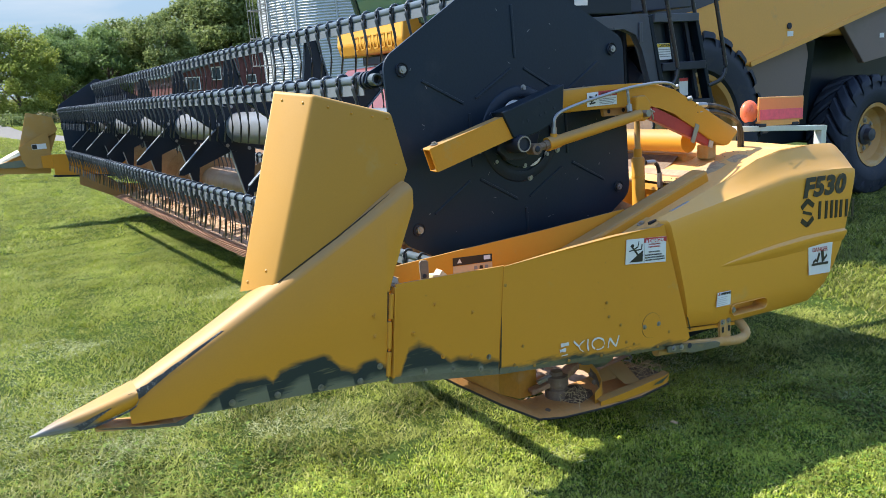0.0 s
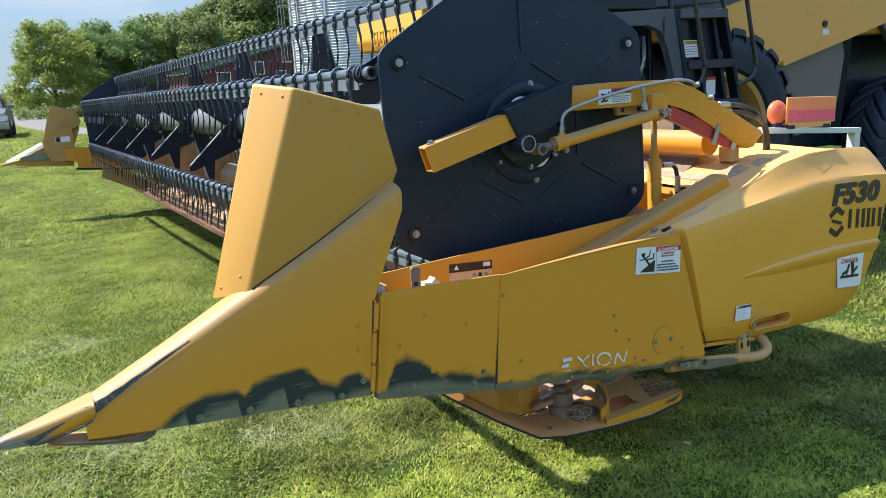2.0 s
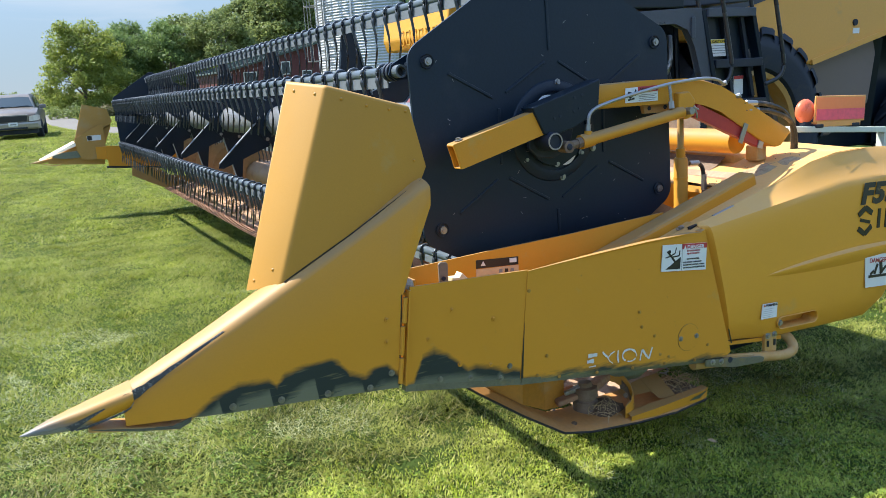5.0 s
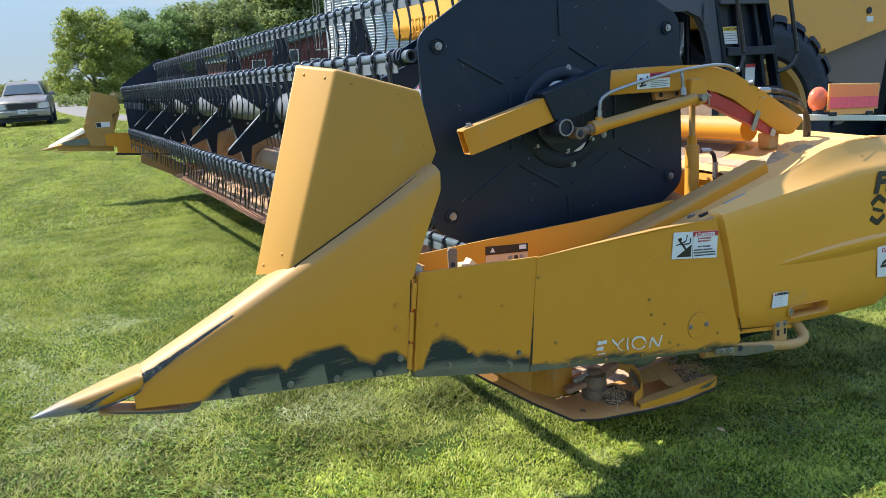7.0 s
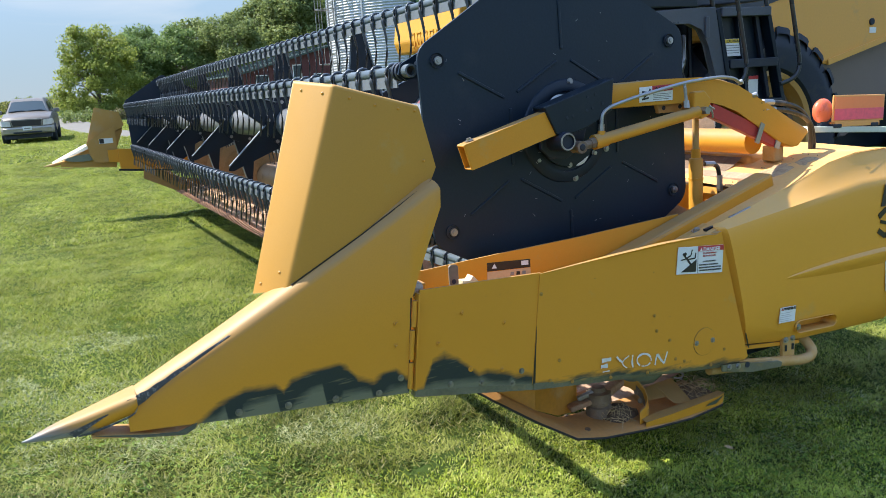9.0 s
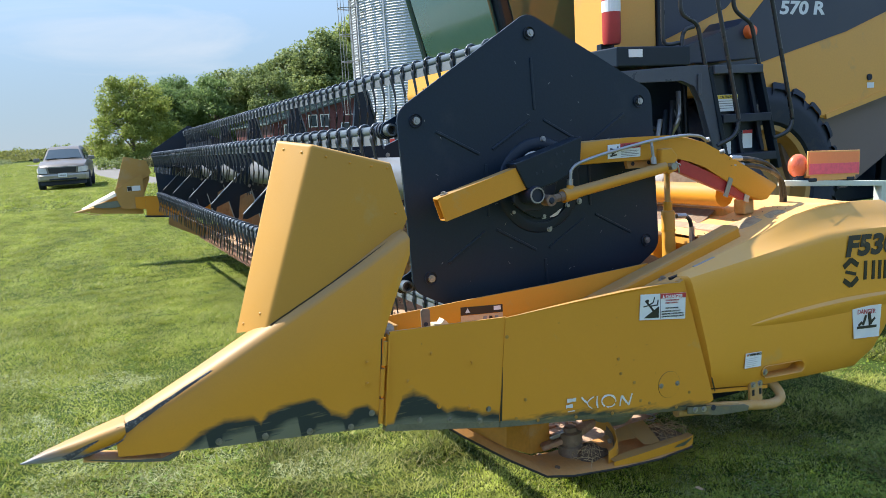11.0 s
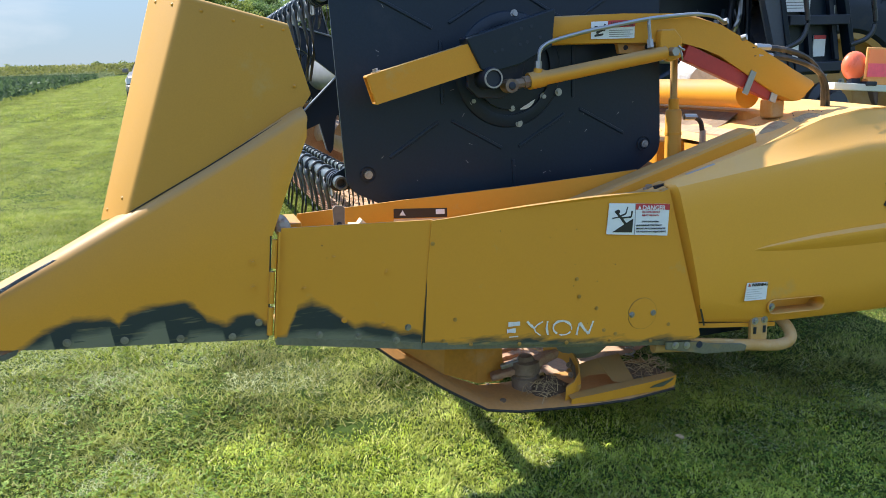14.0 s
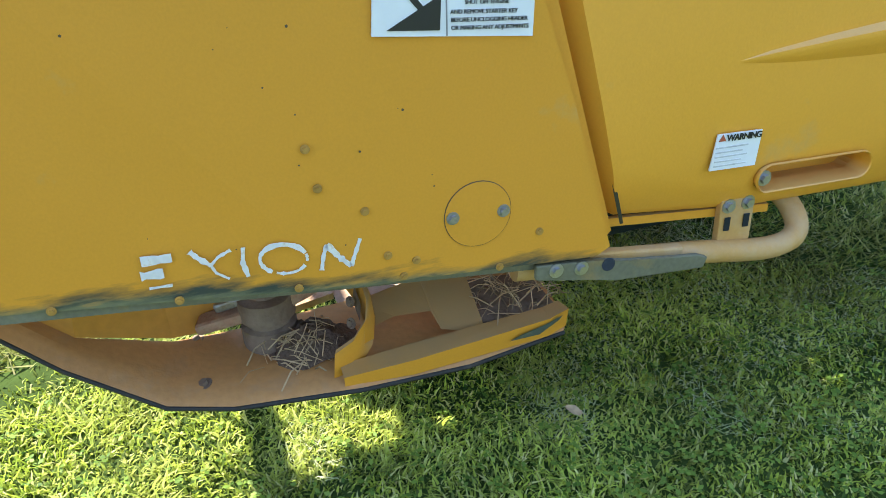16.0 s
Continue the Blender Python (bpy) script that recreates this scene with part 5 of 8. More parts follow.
# white arcs drawn where sunlight comes through the gap round the hub
for a0, a1 in ((96, 128), (284, 312)):
    part("hub_sun_arc", loft(B(), [[(RC.x + r * math.cos(radians(a)), 0.4215, RC.z + r * math.sin(radians(a))) for r in (0.140 - 0.006 * math.sin(math.pi * (a - a0) / (a1 - a0)), 0.141 + 0.008 * math.sin(math.pi * (a - a0) / (a1 - a0)))] for a in [a0 + (a1 - a0) * k / 12 for k in range(13)]]), DECAL_WHITE, reel, "white arc standing in for sunlight through the hub gap")
bm = B()
for k in range(46):
    x, z = RC.x + rnd(-0.55, 0.55), RC.z + rnd(-0.5, 0.5)
    d = rnd(0, math.pi)
    ln = rnd(0.002, 0.016)
    beam(bm, (x, 0.4325, z), (x + ln * math.cos(d), 0.4325, z + ln * math.sin(d)), 0.0015, 0.001, up=(0, 1, 0))
part("paint_chips", bm, DECAL_GREY, reel, "small pale scratches", kind="stuff")
part("reel_tube", pipe(B(), [(RC.x, 0.45, RC.z), (RC.x, REND - 0.01, RC.z)], 0.125, 28), GREY_PAINT, reel, "smooth grey centre tube", True)
spiders = [0.62] + [2.5 + 1.72 * k for k in range(5)] + [REND - 0.15]
for y in spiders:
    sp = part("spider_hub", lathe(B(), [(0.125, -0.02), (0.20, -0.02), (0.20, 0.02), (0.125, 0.02)], (RC.x, y, RC.z), n=24), BLACK, reel, "bolted spider hub", True)
    for k in range(6):
        x, z = corner(k)
        a = radians(PH + 60 * k)
        u, w = Vector((math.cos(a), 0, math.sin(a))), Vector((-math.sin(a), 0, math.cos(a)))
        c = Vector((RC.x, y, RC.z))
        bm = B()
        v = [c + u * 0.16 - w * 0.11, c + u * 0.16 + w * 0.11, c + u * 0.60 + w * 0.025, c + u * 0.63, c + u * 0.60 - w * 0.025]
        f = [bm.verts.new(p + Vector((0, -0.004, 0))) for p in v]
        g = [bm.verts.new(p + Vector((0, 0.004, 0))) for p in v]
        bm.faces.new(f)
        bm.faces.new(g[::-1])
        for i in range(5):
            bm.faces.new((f[i], g[i], g[(i + 1) % 5], f[(i + 1) % 5]))
        beam(bm, c + u * 0.16 + w * 0.11 + Vector((0, 0.015, 0)), c + u * 0.60 + w * 0.025 + Vector((0, 0.015, 0)), 0.004, 0.03, up=(0, 1, 0))
        arm_ = part("spider_arm", bm, BLACK, reel)
        # paler strip along the arm imitates its sunlit edge
        part("arm_lit_edge", beam(B(), c + u * 0.17 - w * 0.108 + Vector((0, -0.004, 0)), c + u * 0.60 - w * 0.026 + Vector((0, -0.004, 0)), 0.008, 0.036, 0.002, up=(0, 1, 0)), STRIP_GREY, arm_, "folded edge, paler to look sunlit")
        bolt(sp, c + u * 0.175 + w * 0.05 + Vector((0, -0.021, 0)), 0.009)
# tines: a wound clip round the tube and a curved finger
def tine_mesh():
    bm = pipe(B(), [(0.029 * math.cos(t), 0.0, 0.029 * math.sin(t)) for t in [radians(-60 + 30 * k) for k in range(9)]], 0.0068, 5)
    pipe(bm, [(-0.027, 0, 0.004), (-0.030, 0, -0.030), (-0.022, 0, -0.07), (-0.014, 0, -0.12), (-0.014, 0, -0.19), (-0.030, 0, -0.275)], [0.010, 0.010, 0.0075, 0.0068, 0.006, 0.0045], 5)
    prism_y = [(-0.020, 0.012), (0.020, 0.012), (0.006, -0.052), (-0.006, -0.052)]
    va = [bm.verts.new((-0.026, y, z)) for y, z in prism_y]
    vb = [bm.verts.new((-0.019, y, z)) for y, z in prism_y]
    bm.faces.new(va)
    for i in range(4):
        bm.faces.new((va[i], va[(i + 1) % 4], vb[(i + 1) % 4], vb[i]))
    me = bpy.data.meshes.new("tine")
    bm.to_mesh(me)
    bm.free()
    me.polygons.foreach_set("use_smooth", [True] * len(me.polygons))
    me.materials.append(TINE)
    return me


TINE = mat("black_plastic_tine", (0.060, 0.072, 0.084), 0.30, var=0.2, rnd=0.3)
tine = tine_mesh()
PITCH = 0.152
ECC = (-0.085, -0.028)      # the tine tubes hang on cranks in front of the shield bolts
bats = []
for k in range(6):
    x, z = corner(k)
    c, e = Vector((x, 0.512, z)), Vector((x + ECC[0], 0.512, z + ECC[1]))
    d = (e - c).normalized()
    w = Vector((-d.z, 0, d.x))
    crank = B()
    ring = [c + w * 0.050 - d * 0.02, c - w * 0.050 - d * 0.02, e - w * 0.030 + d * 0.012, e + d * 0.034, e + w * 0.030 + d * 0.012]
    fr, bk = [[crank.verts.new(p + Vector((0, dy, 0))) for p in ring] for dy in (-0.005, 0.005)]
    crank.faces.new(fr)
    crank.faces.new(bk[::-1])
    for a in range(5):
        crank.faces.new((fr[a], bk[a], bk[(a + 1) % 5], fr[(a + 1) % 5]))
    plate_ = part("tine_crank", crank, BLACK, reel, "crank plate between shield and tine tube")
    part("crank_hole", disc(B(), (c + e) / 2 - w * 0.012 + Vector((0, -0.0052, 0)), (0, 1, 0), 0.007, 0.001, 12), DECAL_GREY, plate_)
    x, z = x + ECC[0], z + ECC[1]
    bm = pipe(B(), [(x, 0.50, z), (x, REND - 0.05, z)], 0.0215, 12)
    bat = part("bat", bm, BAT_GREY, reel, "dark grey tine tube", True)
    part("bat_strip", box(B(), (x - 0.016, 0.56, z - 0.056), (x - 0.011, REND - 0.1, z - 0.012)), STRIP_GREY, bat, "flat strip under the tube")
    part("bat_cap", lathe(B(), [(0.0155, 0.038), (0.0165, -0.034), (0.0235, -0.034), (0.0235, 0.02), (0.021, 0.02)], (x, 0.50, z), n=18), BAT_GREY, bat, "open tube end")
    part("tube_bore", disc(B(), (x, 0.497, z), (0, 1, 0), 0.0158, 0.004, 18), DECAL_BLACK, bat, "dark bore of the tube")
    for y in (0.53, 0.56):
        part("bat_clamp", lathe(B(), [(0.022, -0.008), (0.034, -0.008), (0.034, 0.008), (0.022, 0.008)], (x, y, z), n=16), BLACK_DUSTY, bat, "", True)
    bats.append(bat)
near = int(300 / 6)
rest = B()
for k, bat in enumerate(bats):
    x, z = corner(k)
    x, z = x + ECC[0], z + ECC[1]
    for j in range(int((REND - 0.7) / PITCH)):
        y = 0.62 + PITCH * j
        m = Matrix.Translation((x, y, z)) @ pose(0, 0, 0, rnd(-1.2, 1.2), rnd(-2, 2), 0)
        if j < near:
            share("tine", tine, bat, m)
        else:
            nv = len(rest.verts)
            rest.from_mesh(tine)
            rest.verts.ensure_lookup_table()
            bmesh.ops.transform(rest, matrix=m, verts=rest.verts[nv:])
part("tine_rest", rest, TINE, reel, "", True, "stuff")

# ---- reel lift arm at the near end ----
arm = thing("reel_lift_arm", "curved yellow reel arm with black sleeve and red lock bar", "lift arm", m=HEAD)
outer = [(1.393, 1.354), (1.775, 1.458), (1.80, 1.362), (1.419, 1.265)]


def tube_ring(x_shift, wall):
    """Four corners of the tube's front end, drawn in by the wall's thickness."""
    (xa, za), (xb, zb) = outer[0], outer[3]
    return [(xa + x_shift + wall * 0.2, 0.262 + wall, za + 0.26 * x_shift - wall), (xa + x_shift + wall * 0.2, 0.314 - wall, za + 0.26 * x_shift - wall),
            (xb + x_shift - wall * 0.2, 0.314 - wall, zb + 0.26 * x_shift + wall), (xb + x_shift - wall * 0.2, 0.262 + wall, zb + 0.26 * x_shift + wall)]


tube_o = loft(B(), [tube_ring(0.385, 0.0), tube_ring(0.004, 0.0), tube_ring(0.0, 0.003), tube_ring(0.0, 0.006), tube_ring(0.30, 0.006)], close=True)
ft = part("front_tube", tube_o, YELLOW, arm, "square yellow tube with an open end")
bolt(ft, (1.43, 0.290, 1.366), 0.009, (-0.25, 0, 0.95))
sleeve = part("sleeve", prism(B(), [(1.718, 1.458), (2.030, 1.545), (2.018, 1.425), (1.905, 1.372), (1.80, 1.348), (1.768, 1.360)], 0.252, 0.330, 0.004), BLACK, arm, "black sleeve with adjusting holes")
part("bearing_plate", prism(B(), [(1.745, 1.385), (1.955, 1.395), (1.93, 1.30), (1.86, 1.262), (1.78, 1.268), (1.742, 1.305)], 0.315, 0.335, 0.004), BLACK_DUSTY, sleeve, "dusty bearing plate")
for x, z in ((1.815, 1.414), (1.841, 1.419), (1.904, 1.434), (1.929, 1.442), (1.908, 1.483), (1.943, 1.490), (1.975, 1.455)):
    part("adjust_hole", disc(B(), (x, 0.2515, z), (0, 1, 0), 0.0055, 0.003, 10), RUBBER, sleeve)
part("pivot_boss", lathe(B(), [(0.0, 0.004), (0.024, 0.004), (0.026, 0.0), (0.033, 0.0), (0.035, 0.006), (0.035, 0.09)], (1.800, 0.232, 1.331), n=28), BLACK_DUSTY, sleeve, "round pivot boss", True)
part("pivot_ring", lathe(B(), [(0.026, -0.003), (0.031, -0.003), (0.031, 0.004), (0.026, 0.004)], (1.800, 0.231, 1.331), n=28), mat("rubbed_grey_steel", (0.33, 0.31, 0.28), 0.5, metal=0.4, var=0.25, scale=30), sleeve, "worn steel ring", True)
top_line = [(2.02, 1.522), (2.30, 1.527), (2.50, 1.524), (2.60, 1.513), (2.70, 1.483), (2.87, 1.400), (3.0, 1.332), (3.125, 1.272), (3.138, 1.255)]
low_line = [(3.075, 1.200), (3.04, 1.197), (2.955, 1.228), (2.85, 1.29), (2.70, 1.375), (2.62, 1.410), (2.52, 1.428), (2.30, 1.430), (2.02, 1.43)]
part("curved_beam", prism(B(), top_line + low_line, 0.29, 0.375, 0.006), YELLOW, arm, "curved yellow box beam", True)
gusset = part("gusset", prism(B(), [(2.30, 1.435), (2.55, 1.43), (2.72, 1.37), (2.93, 1.235), (2.80, 1.27), (2.62, 1.37), (2.50, 1.395), (2.31, 1.395)], 0.325, 0.345, 0.003), YELLOW_DUSTY, arm, "dusty yellow gusset with holes")
for x, z in ((2.335, 1.415), (2.42, 1.415), (2.60, 1.395), (2.68, 1.36)):
    part("gusset_hole", disc(B(), (x, 0.3245, z), (0, 1, 0), 0.009, 0.002, 12), RUBBER, gusset)
part("hinge_plate", prism(B(), [(2.435, 1.47), (2.49, 1.472), (2.52, 1.44), (2.52, 1.375), (2.475, 1.36), (2.43, 1.385)], 0.258, 0.292, 0.006), YELLOW, arm)
wd = plate(arm, [(2.272, 1.432), (2.50, 1.432), (2.503, 1.505), (2.274, 1.500)], 0.287, DECAL_WHITE, "warning_decal", "white warning sticker with a pictogram")
plate(wd, [(2.36, 1.475), (2.503, 1.478), (2.503, 1.505), (2.36, 1.503)], 0.2852, DECAL_RED, "red_band", thick=0.001)
lettering("WARNING", 0.024, DECAL_BLACK, wd, Matrix.Translation((2.375, 0.284, 1.481)) @ FACE, "heading", bold=0.0004)
for k in range(4):
    plate(wd, [(2.365, 1.466 - 0.008 * k), (2.49 - 0.015 * (k % 2), 1.466 - 0.008 * k), (2.49 - 0.015 * (k % 2), 1.463 - 0.008 * k), (2.365, 1.463 - 0.008 * k)], 0.2852, DECAL_GREY, "text_bar", thick=0.0008)
bm = B()
for p, q, w in (((2.29, 1.478), (2.345, 1.468), 0.012), ((2.30, 1.455), (2.34, 1.475), 0.012), ((2.29, 1.445), (2.335, 1.45), 0.008), ((2.335, 1.47), (2.345, 1.49), 0.009)):
    beam(bm, (p[0], 0.2848, p[1]), (q[0], 0.2848, q[1]), w, 0.001, up=(0, 1, 0))
part("pictogram", bm, DECAL_BLACK, wd)
wd.matrix_basis = Matrix.Translation((2.178 - 2.272 * 0.732, 0, 1.445 - 1.432 * 0.833)) @ Matrix.Diagonal((0.732, 1, 0.833, 1))
cy = part("tilt_cylinder", pipe(B(), [(1.945, 0.255, 1.318), (2.455, 0.265, 1.392)], 0.0235, 16), YELLOW, arm, "yellow hydraulic cylinder", True)
part("cylinder_collar", pipe(pipe(B(), [(1.932, 0.255, 1.316), (1.990, 0.255, 1.325)], 0.028, 16), [(1.962, 0.25, 1.33), (1.965, 0.25, 1.356)], 0.014, 12), YELLOW, cy, "", True)
part("rod_end", pipe(pipe(pipe(B(), [(1.885, 0.25, 1.309), (1.915, 0.25, 1.313)], 0.016, 8), [(1.912, 0.25, 1.313), (1.935, 0.25, 1.317)], 0.020, 8), [(1.865, 0.232, 1.305), (1.865, 0.282, 1.305)], 0.0225, 16), DIRTY_STEEL, cy, "grimy ball end", True)
part("rod_ball", lathe(B(), [(0.0, -0.004), (0.010, -0.003), (0.013, 0.0), (0.013, 0.004)], (1.865, 0.231, 1.305), n=14), BLACK_DUSTY, cy, "", True)
pin = part("pin_end", pipe(B(), [(2.475, 0.228, 1.395), (2.475, 0.36, 1.395)], 0.016, 6), STEEL, cy, "clevis pin with nut", True)
part("split_pin", pipe(pipe(B(), [(2.488, 0.232, 1.415), (2.497, 0.226, 1.380), (2.503, 0.232, 1.365)], 0.004, 5), [(2.480, 0.226, 1.410), (2.508, 0.228, 1.398)], 0.004, 5), STEEL, pin, "bright bent split pin", True)
part("oil_pipe", pipe(B(), arc([(1.965, 0.25, 1.36), (1.967, 0.25, 1.375), (1.972, 0.25, 1.432), (2.118, 0.255, 1.466), (2.388, 0.266, 1.508), (2.58, 0.275, 1.521), (2.67, 0.28, 1.512), (2.70, 0.285, 1.495)]), 0.0068, 8), STEEL, arm, "thin zinc oil pipe", True)
for a, b in (((1.964, 0.25, 1.354), (1.966, 0.25, 1.380)), ((2.392, 0.258, 1.41), (2.392, 0.262, 1.438))):
    part("pipe_nut", pipe(B(), [a, b], 0.012, 6), STEEL, arm)
part("tee_pipe", pipe(B(), [(2.392, 0.26, 1.43), (2.387, 0.262, 1.485), (2.388, 0.266, 1.508)], 0.0065, 8), STEEL, arm, "", True)
for x, z in ((2.715, 1.487), (2.80, 1.43)):
    part("hose_clip", disc(B(), (x, 0.288, z + 0.006), (0.6, -1, 0.3), 0.011, 0.02, 10), STEEL, arm, "small zinc clip")
part("lock_bar", beam(B(), (2.56, 0.308, 1.392), (2.95, 0.316, 1.232), 0.03, 0.056, 0.003), RED_PAINT, arm, "red safety lock channel")
part("lock_strap", beam(B(), (2.85, 0.288, 1.315), (2.815, 0.288, 1.235), 0.005, 0.025, up=(1, 0, 0)), STEEL, arm, "bright strap")
part("lock_strap", beam(B(), (2.965, 0.296, 1.262), (2.945, 0.296, 1.20), 0.005, 0.03, up=(1, 0, 0)), STEEL, arm)
lift = part("lift_cylinder", pipe(B(), [(2.610, 0.43, 0.80), (2.610, 0.43, 1.175), (2.610, 0.43, 1.185)], [0.030, 0.030, 0.026], 18), YELLOW, arm, "upright yellow lift cylinder", True)
part("lift_rod", pipe(B(), [(2.610, 0.43, 1.18), (2.598, 0.42, 1.40)], 0.0135, 12), YELLOW_DUSTY, lift, "dull yellow rod", True)
part("lift_collar", pipe(B(), [(2.610, 0.43, 1.184), (2.609, 0.43, 1.225)], 0.020, 14), YELLOW, lift, "", True)
part("lift_band", pipe(B(), [(2.610, 0.43, 1.09), (2.610, 0.43, 1.10)], 0.0315, 18), YELLOW, lift, "", True)
part("lift_hose", pipe(B(), arc([(2.65, 0.42, 1.155), (2.72, 0.41, 1.15), (2.73, 0.41, 1.06), (2.73, 0.42, 0.9)]), 0.0095, 8), HOSE, arm, "short black hose", True)
for a, b, r in (((2.65, 0.42, 1.155), (2.70, 0.415, 1.152), 0.012), ((2.729, 0.41, 1.10), (2.73, 0.41, 1.03), 0.013)):
    part("hose_nut", pipe(B(), [a, b], r, 8), STEEL, arm)
for k, (dx, dz) in enumerate(((0, 0), (0.01, -0.03))):
    part("arm_hose", pipe(B(), arc([(2.84 + dx, 0.30, 1.40 + dz), (2.98 + dx, 0.31, 1.395 + dz), (3.13 + dx, 0.33, 1.36 + dz), (3.24 + dx, 0.36, 1.28), (3.27 + 2 * dx, 0.38, 1.17), (3.28 + 2 * dx, 0.4, 1.12)]), 0.011, 8), HOSE, arm, "black hydraulic hose", True)
    part("hose_fitting", pipe(B(), [(2.83 + dx, 0.30, 1.402 + dz), (2.86 + dx, 0.302, 1.401 + dz), (2.862 + dx, 0.302, 1.401 + dz), (2.93 + dx, 0.307, 1.398 + dz)], [0.010, 0.010, 0.014, 0.0125], 8), STEEL, arm, "zinc hose fitting")

# ---- reflector sign, beacon and their stand behind the header ----
STAND = mat("pale_mint_paint", (0.60, 0.64, 0.55), 0.5, var=0.06, dirt=(0.42, 0.42, 0.34), dirt_amount=0.25, dirt_scale=8)
TIPPED = HEAD @ pose(3.5, 0.59, 1.23, 0, 2.6, 0) @ pose(-3.5, -0.59, -1.23)
SIGN_EDGE = mat("pale_orange_border", (0.85, 0.40, 0.12), 0.45, var=0.06)
stand = thing("sign_stand", "white square-tube stand behind the header cover", "stand", m=TIPPED)
part("top_rail", beam(B(), (3.50, 0.59, 1.232), (4.30, 0.59, 1.205), 0.05, 0.03, 0.004), STAND, stand)
part("upright", beam(B(), (4.27, 0.59, 1.20), (4.27, 0.59, 0.75), 0.05, 0.05, 0.004), STAND, stand)
part("cross_rail", beam(B(), (4.27, 0.59, 0.78), (3.5, 0.8, 0.82), 0.05, 0.05, 0.004), STAND, stand)
sign = thing("reflector_sign", "orange reflector plate with a faded red band", "sign", m=TIPPED)
part("plate", box(B(), (3.658, 0.565, 1.262), (4.058, 0.573, 1.395), 0.003), SIGN_EDGE, sign)
part("orange_field", box(B(), (3.667, 0.5625, 1.270), (4.049, 0.5648, 1.387)), ORANGE, sign, "orange reflective field")
part("red_band", box(B(), (3.667, 0.5605, 1.272), (4.049, 0.5622, 1.328)), PINKRED, sign, "faded red reflective band")
part("foot", box(B(), (3.678, 0.565, 1.238), (4.028, 0.60, 1.264), 0.002), SIGN_EDGE, sign)
for x in (3.698, 3.988):
    part("rubber_block", box(B(), (x - 0.03, 0.56, 1.233), (x + 0.03, 0.62, 1.252), 0.004), RUBBER, sign)
beacon = thing("warning_lamp", "round orange warning lamp beside the reflector sign", "lamp", m=TIPPED)
part("lens", lathe(B(), [(0.063 * math.cos(a), 0.036 * math.sin(a)) for a in [math.pi * (k / 12 - 0.5) for k in range(13)]], (3.642, 0.612, 1.318), n=32), mat("faded_orange_lens", (0.78, 0.16, 0.07), 0.3, var=0.08, scale=20), beacon, "", True)
part("lamp_foot", box(B(), (3.617, 0.592, 1.236), (3.667, 0.622, 1.265), 0.004), RUBBER, beacon)
cast = part("gear_housing", lathe(B(), [(0.0, -0.12), (0.10, -0.12), (0.13, -0.08), (0.13, 0.02), (0.09, 0.08), (0.0, 0.09)], (3.25, 1.15, 1.27), (0.3, 1, 0.2), 24), mat("bare_cast_metal", (0.42, 0.40, 0.37), 0.55, var=0.2, scale=9, dirt=(0.2, 0.18, 0.15), dirt_amount=0.3, dirt_scale=9, bump=0.3), header, "pale cast gear housing", True)

# ---- the combine harvester ----
combine = thing("combine_harvester", "yellow and dark grey combine harvester with ladder and large tyres", "combine")
CY0, CY1 = 2.95, 6.6
BODY_YELLOW = mat("combine_yellow", (0.74, 0.365, 0.072), 0.45, var=0.05, scale=1.2, fine=60, dirt=(0.42, 0.30, 0.14), dirt_amount=0.2, dirt_scale=2)
part("side_panel", prism(B(), [(4.55, 2.10), (5.1, 1.86), (5.6, 1.60), (6.45, 1.50), (7.35, 1.70), (8.6, 2.03), (10.6, 2.50), (10.6, 3.7), (4.55, 3.7)], CY0 - 0.10, CY0 + 0.1, 0.03), BODY_YELLOW, combine, "large yellow side panel")
part("body_core", box(B(), (4.6, CY0 + 0.05, 1.75), (10.4, CY1, 3.6), 0.05), BODY_YELLOW, combine)
part("seam_lip", beam(beam(B(), (6.45, CY0 - 0.10, 1.52), (7.35, CY0 - 0.10, 1.73), 0.03, 0.05), (7.35, CY0 - 0.10, 1.73), (10.6, CY0 - 0.10, 2.53), 0.03, 0.05), BODY_YELLOW, combine, "folded lower lip")
part("grey_swoosh", prism(B(), [(4.56, 2.02), (4.95, 2.15), (5.25, 2.29), (5.52, 2.39), (5.72, 2.58), (5.9, 3.2), (9.9, 3.55), (8.4, 2.86), (6.70, 2.28), (5.65, 2.02), (5.1, 1.93)], CY0 - 0.106, CY0 - 0.10), GREY_PANEL, combine, "dark grey painted swoosh")
part("grey_swoosh", prism(B(), [(4.56, 2.2), (4.9, 2.33), (5.25, 2.47), (5.42, 2.62), (5.5, 3.2), (4.56, 3.2)], CY0 - 0.106, CY0 - 0.10), GREY_PANEL, combine, "dark grey painted field")
lettering("570 R", 0.165, DECAL_WHITE, combine, Matrix.Translation((5.86, CY0 - 0.108, 2.430)) @ FACE @ Matrix.Diagonal((1.38, 0.93, 1, 1)), "model_number", "white model number", bold=0.006, shear=0.12)
part("name_bar", box(B(), (5.86, CY0 - 0.110, 2.62), (6.9, CY0 - 0.106, 2.74)), DECAL_WHITE, combine, "white lettering bar")
part("latch_cap", disc(B(), (7.02, CY0 - 0.105, 1.86), (0, 1, 0), 0.03, 0.02, 14), RUBBER, combine, "round rubber latch")
part("small_sticker", box(B(), (7.0, CY0 - 0.104, 1.76), (7.09, CY0 - 0.10, 1.81)), DECAL_WHITE, combine)
part("lower_panel", prism(B(), [(5.9, 1.60), (6.45, 1.52), (7.35, 1.72), (7.55, 1.72), (7.45, 1.1), (6.9, 0.82), (6.2, 0.85)], CY0 + 0.02, CY0 + 0.08, 0.01), BROWN_GREY, combine, "brown-grey lower panel")
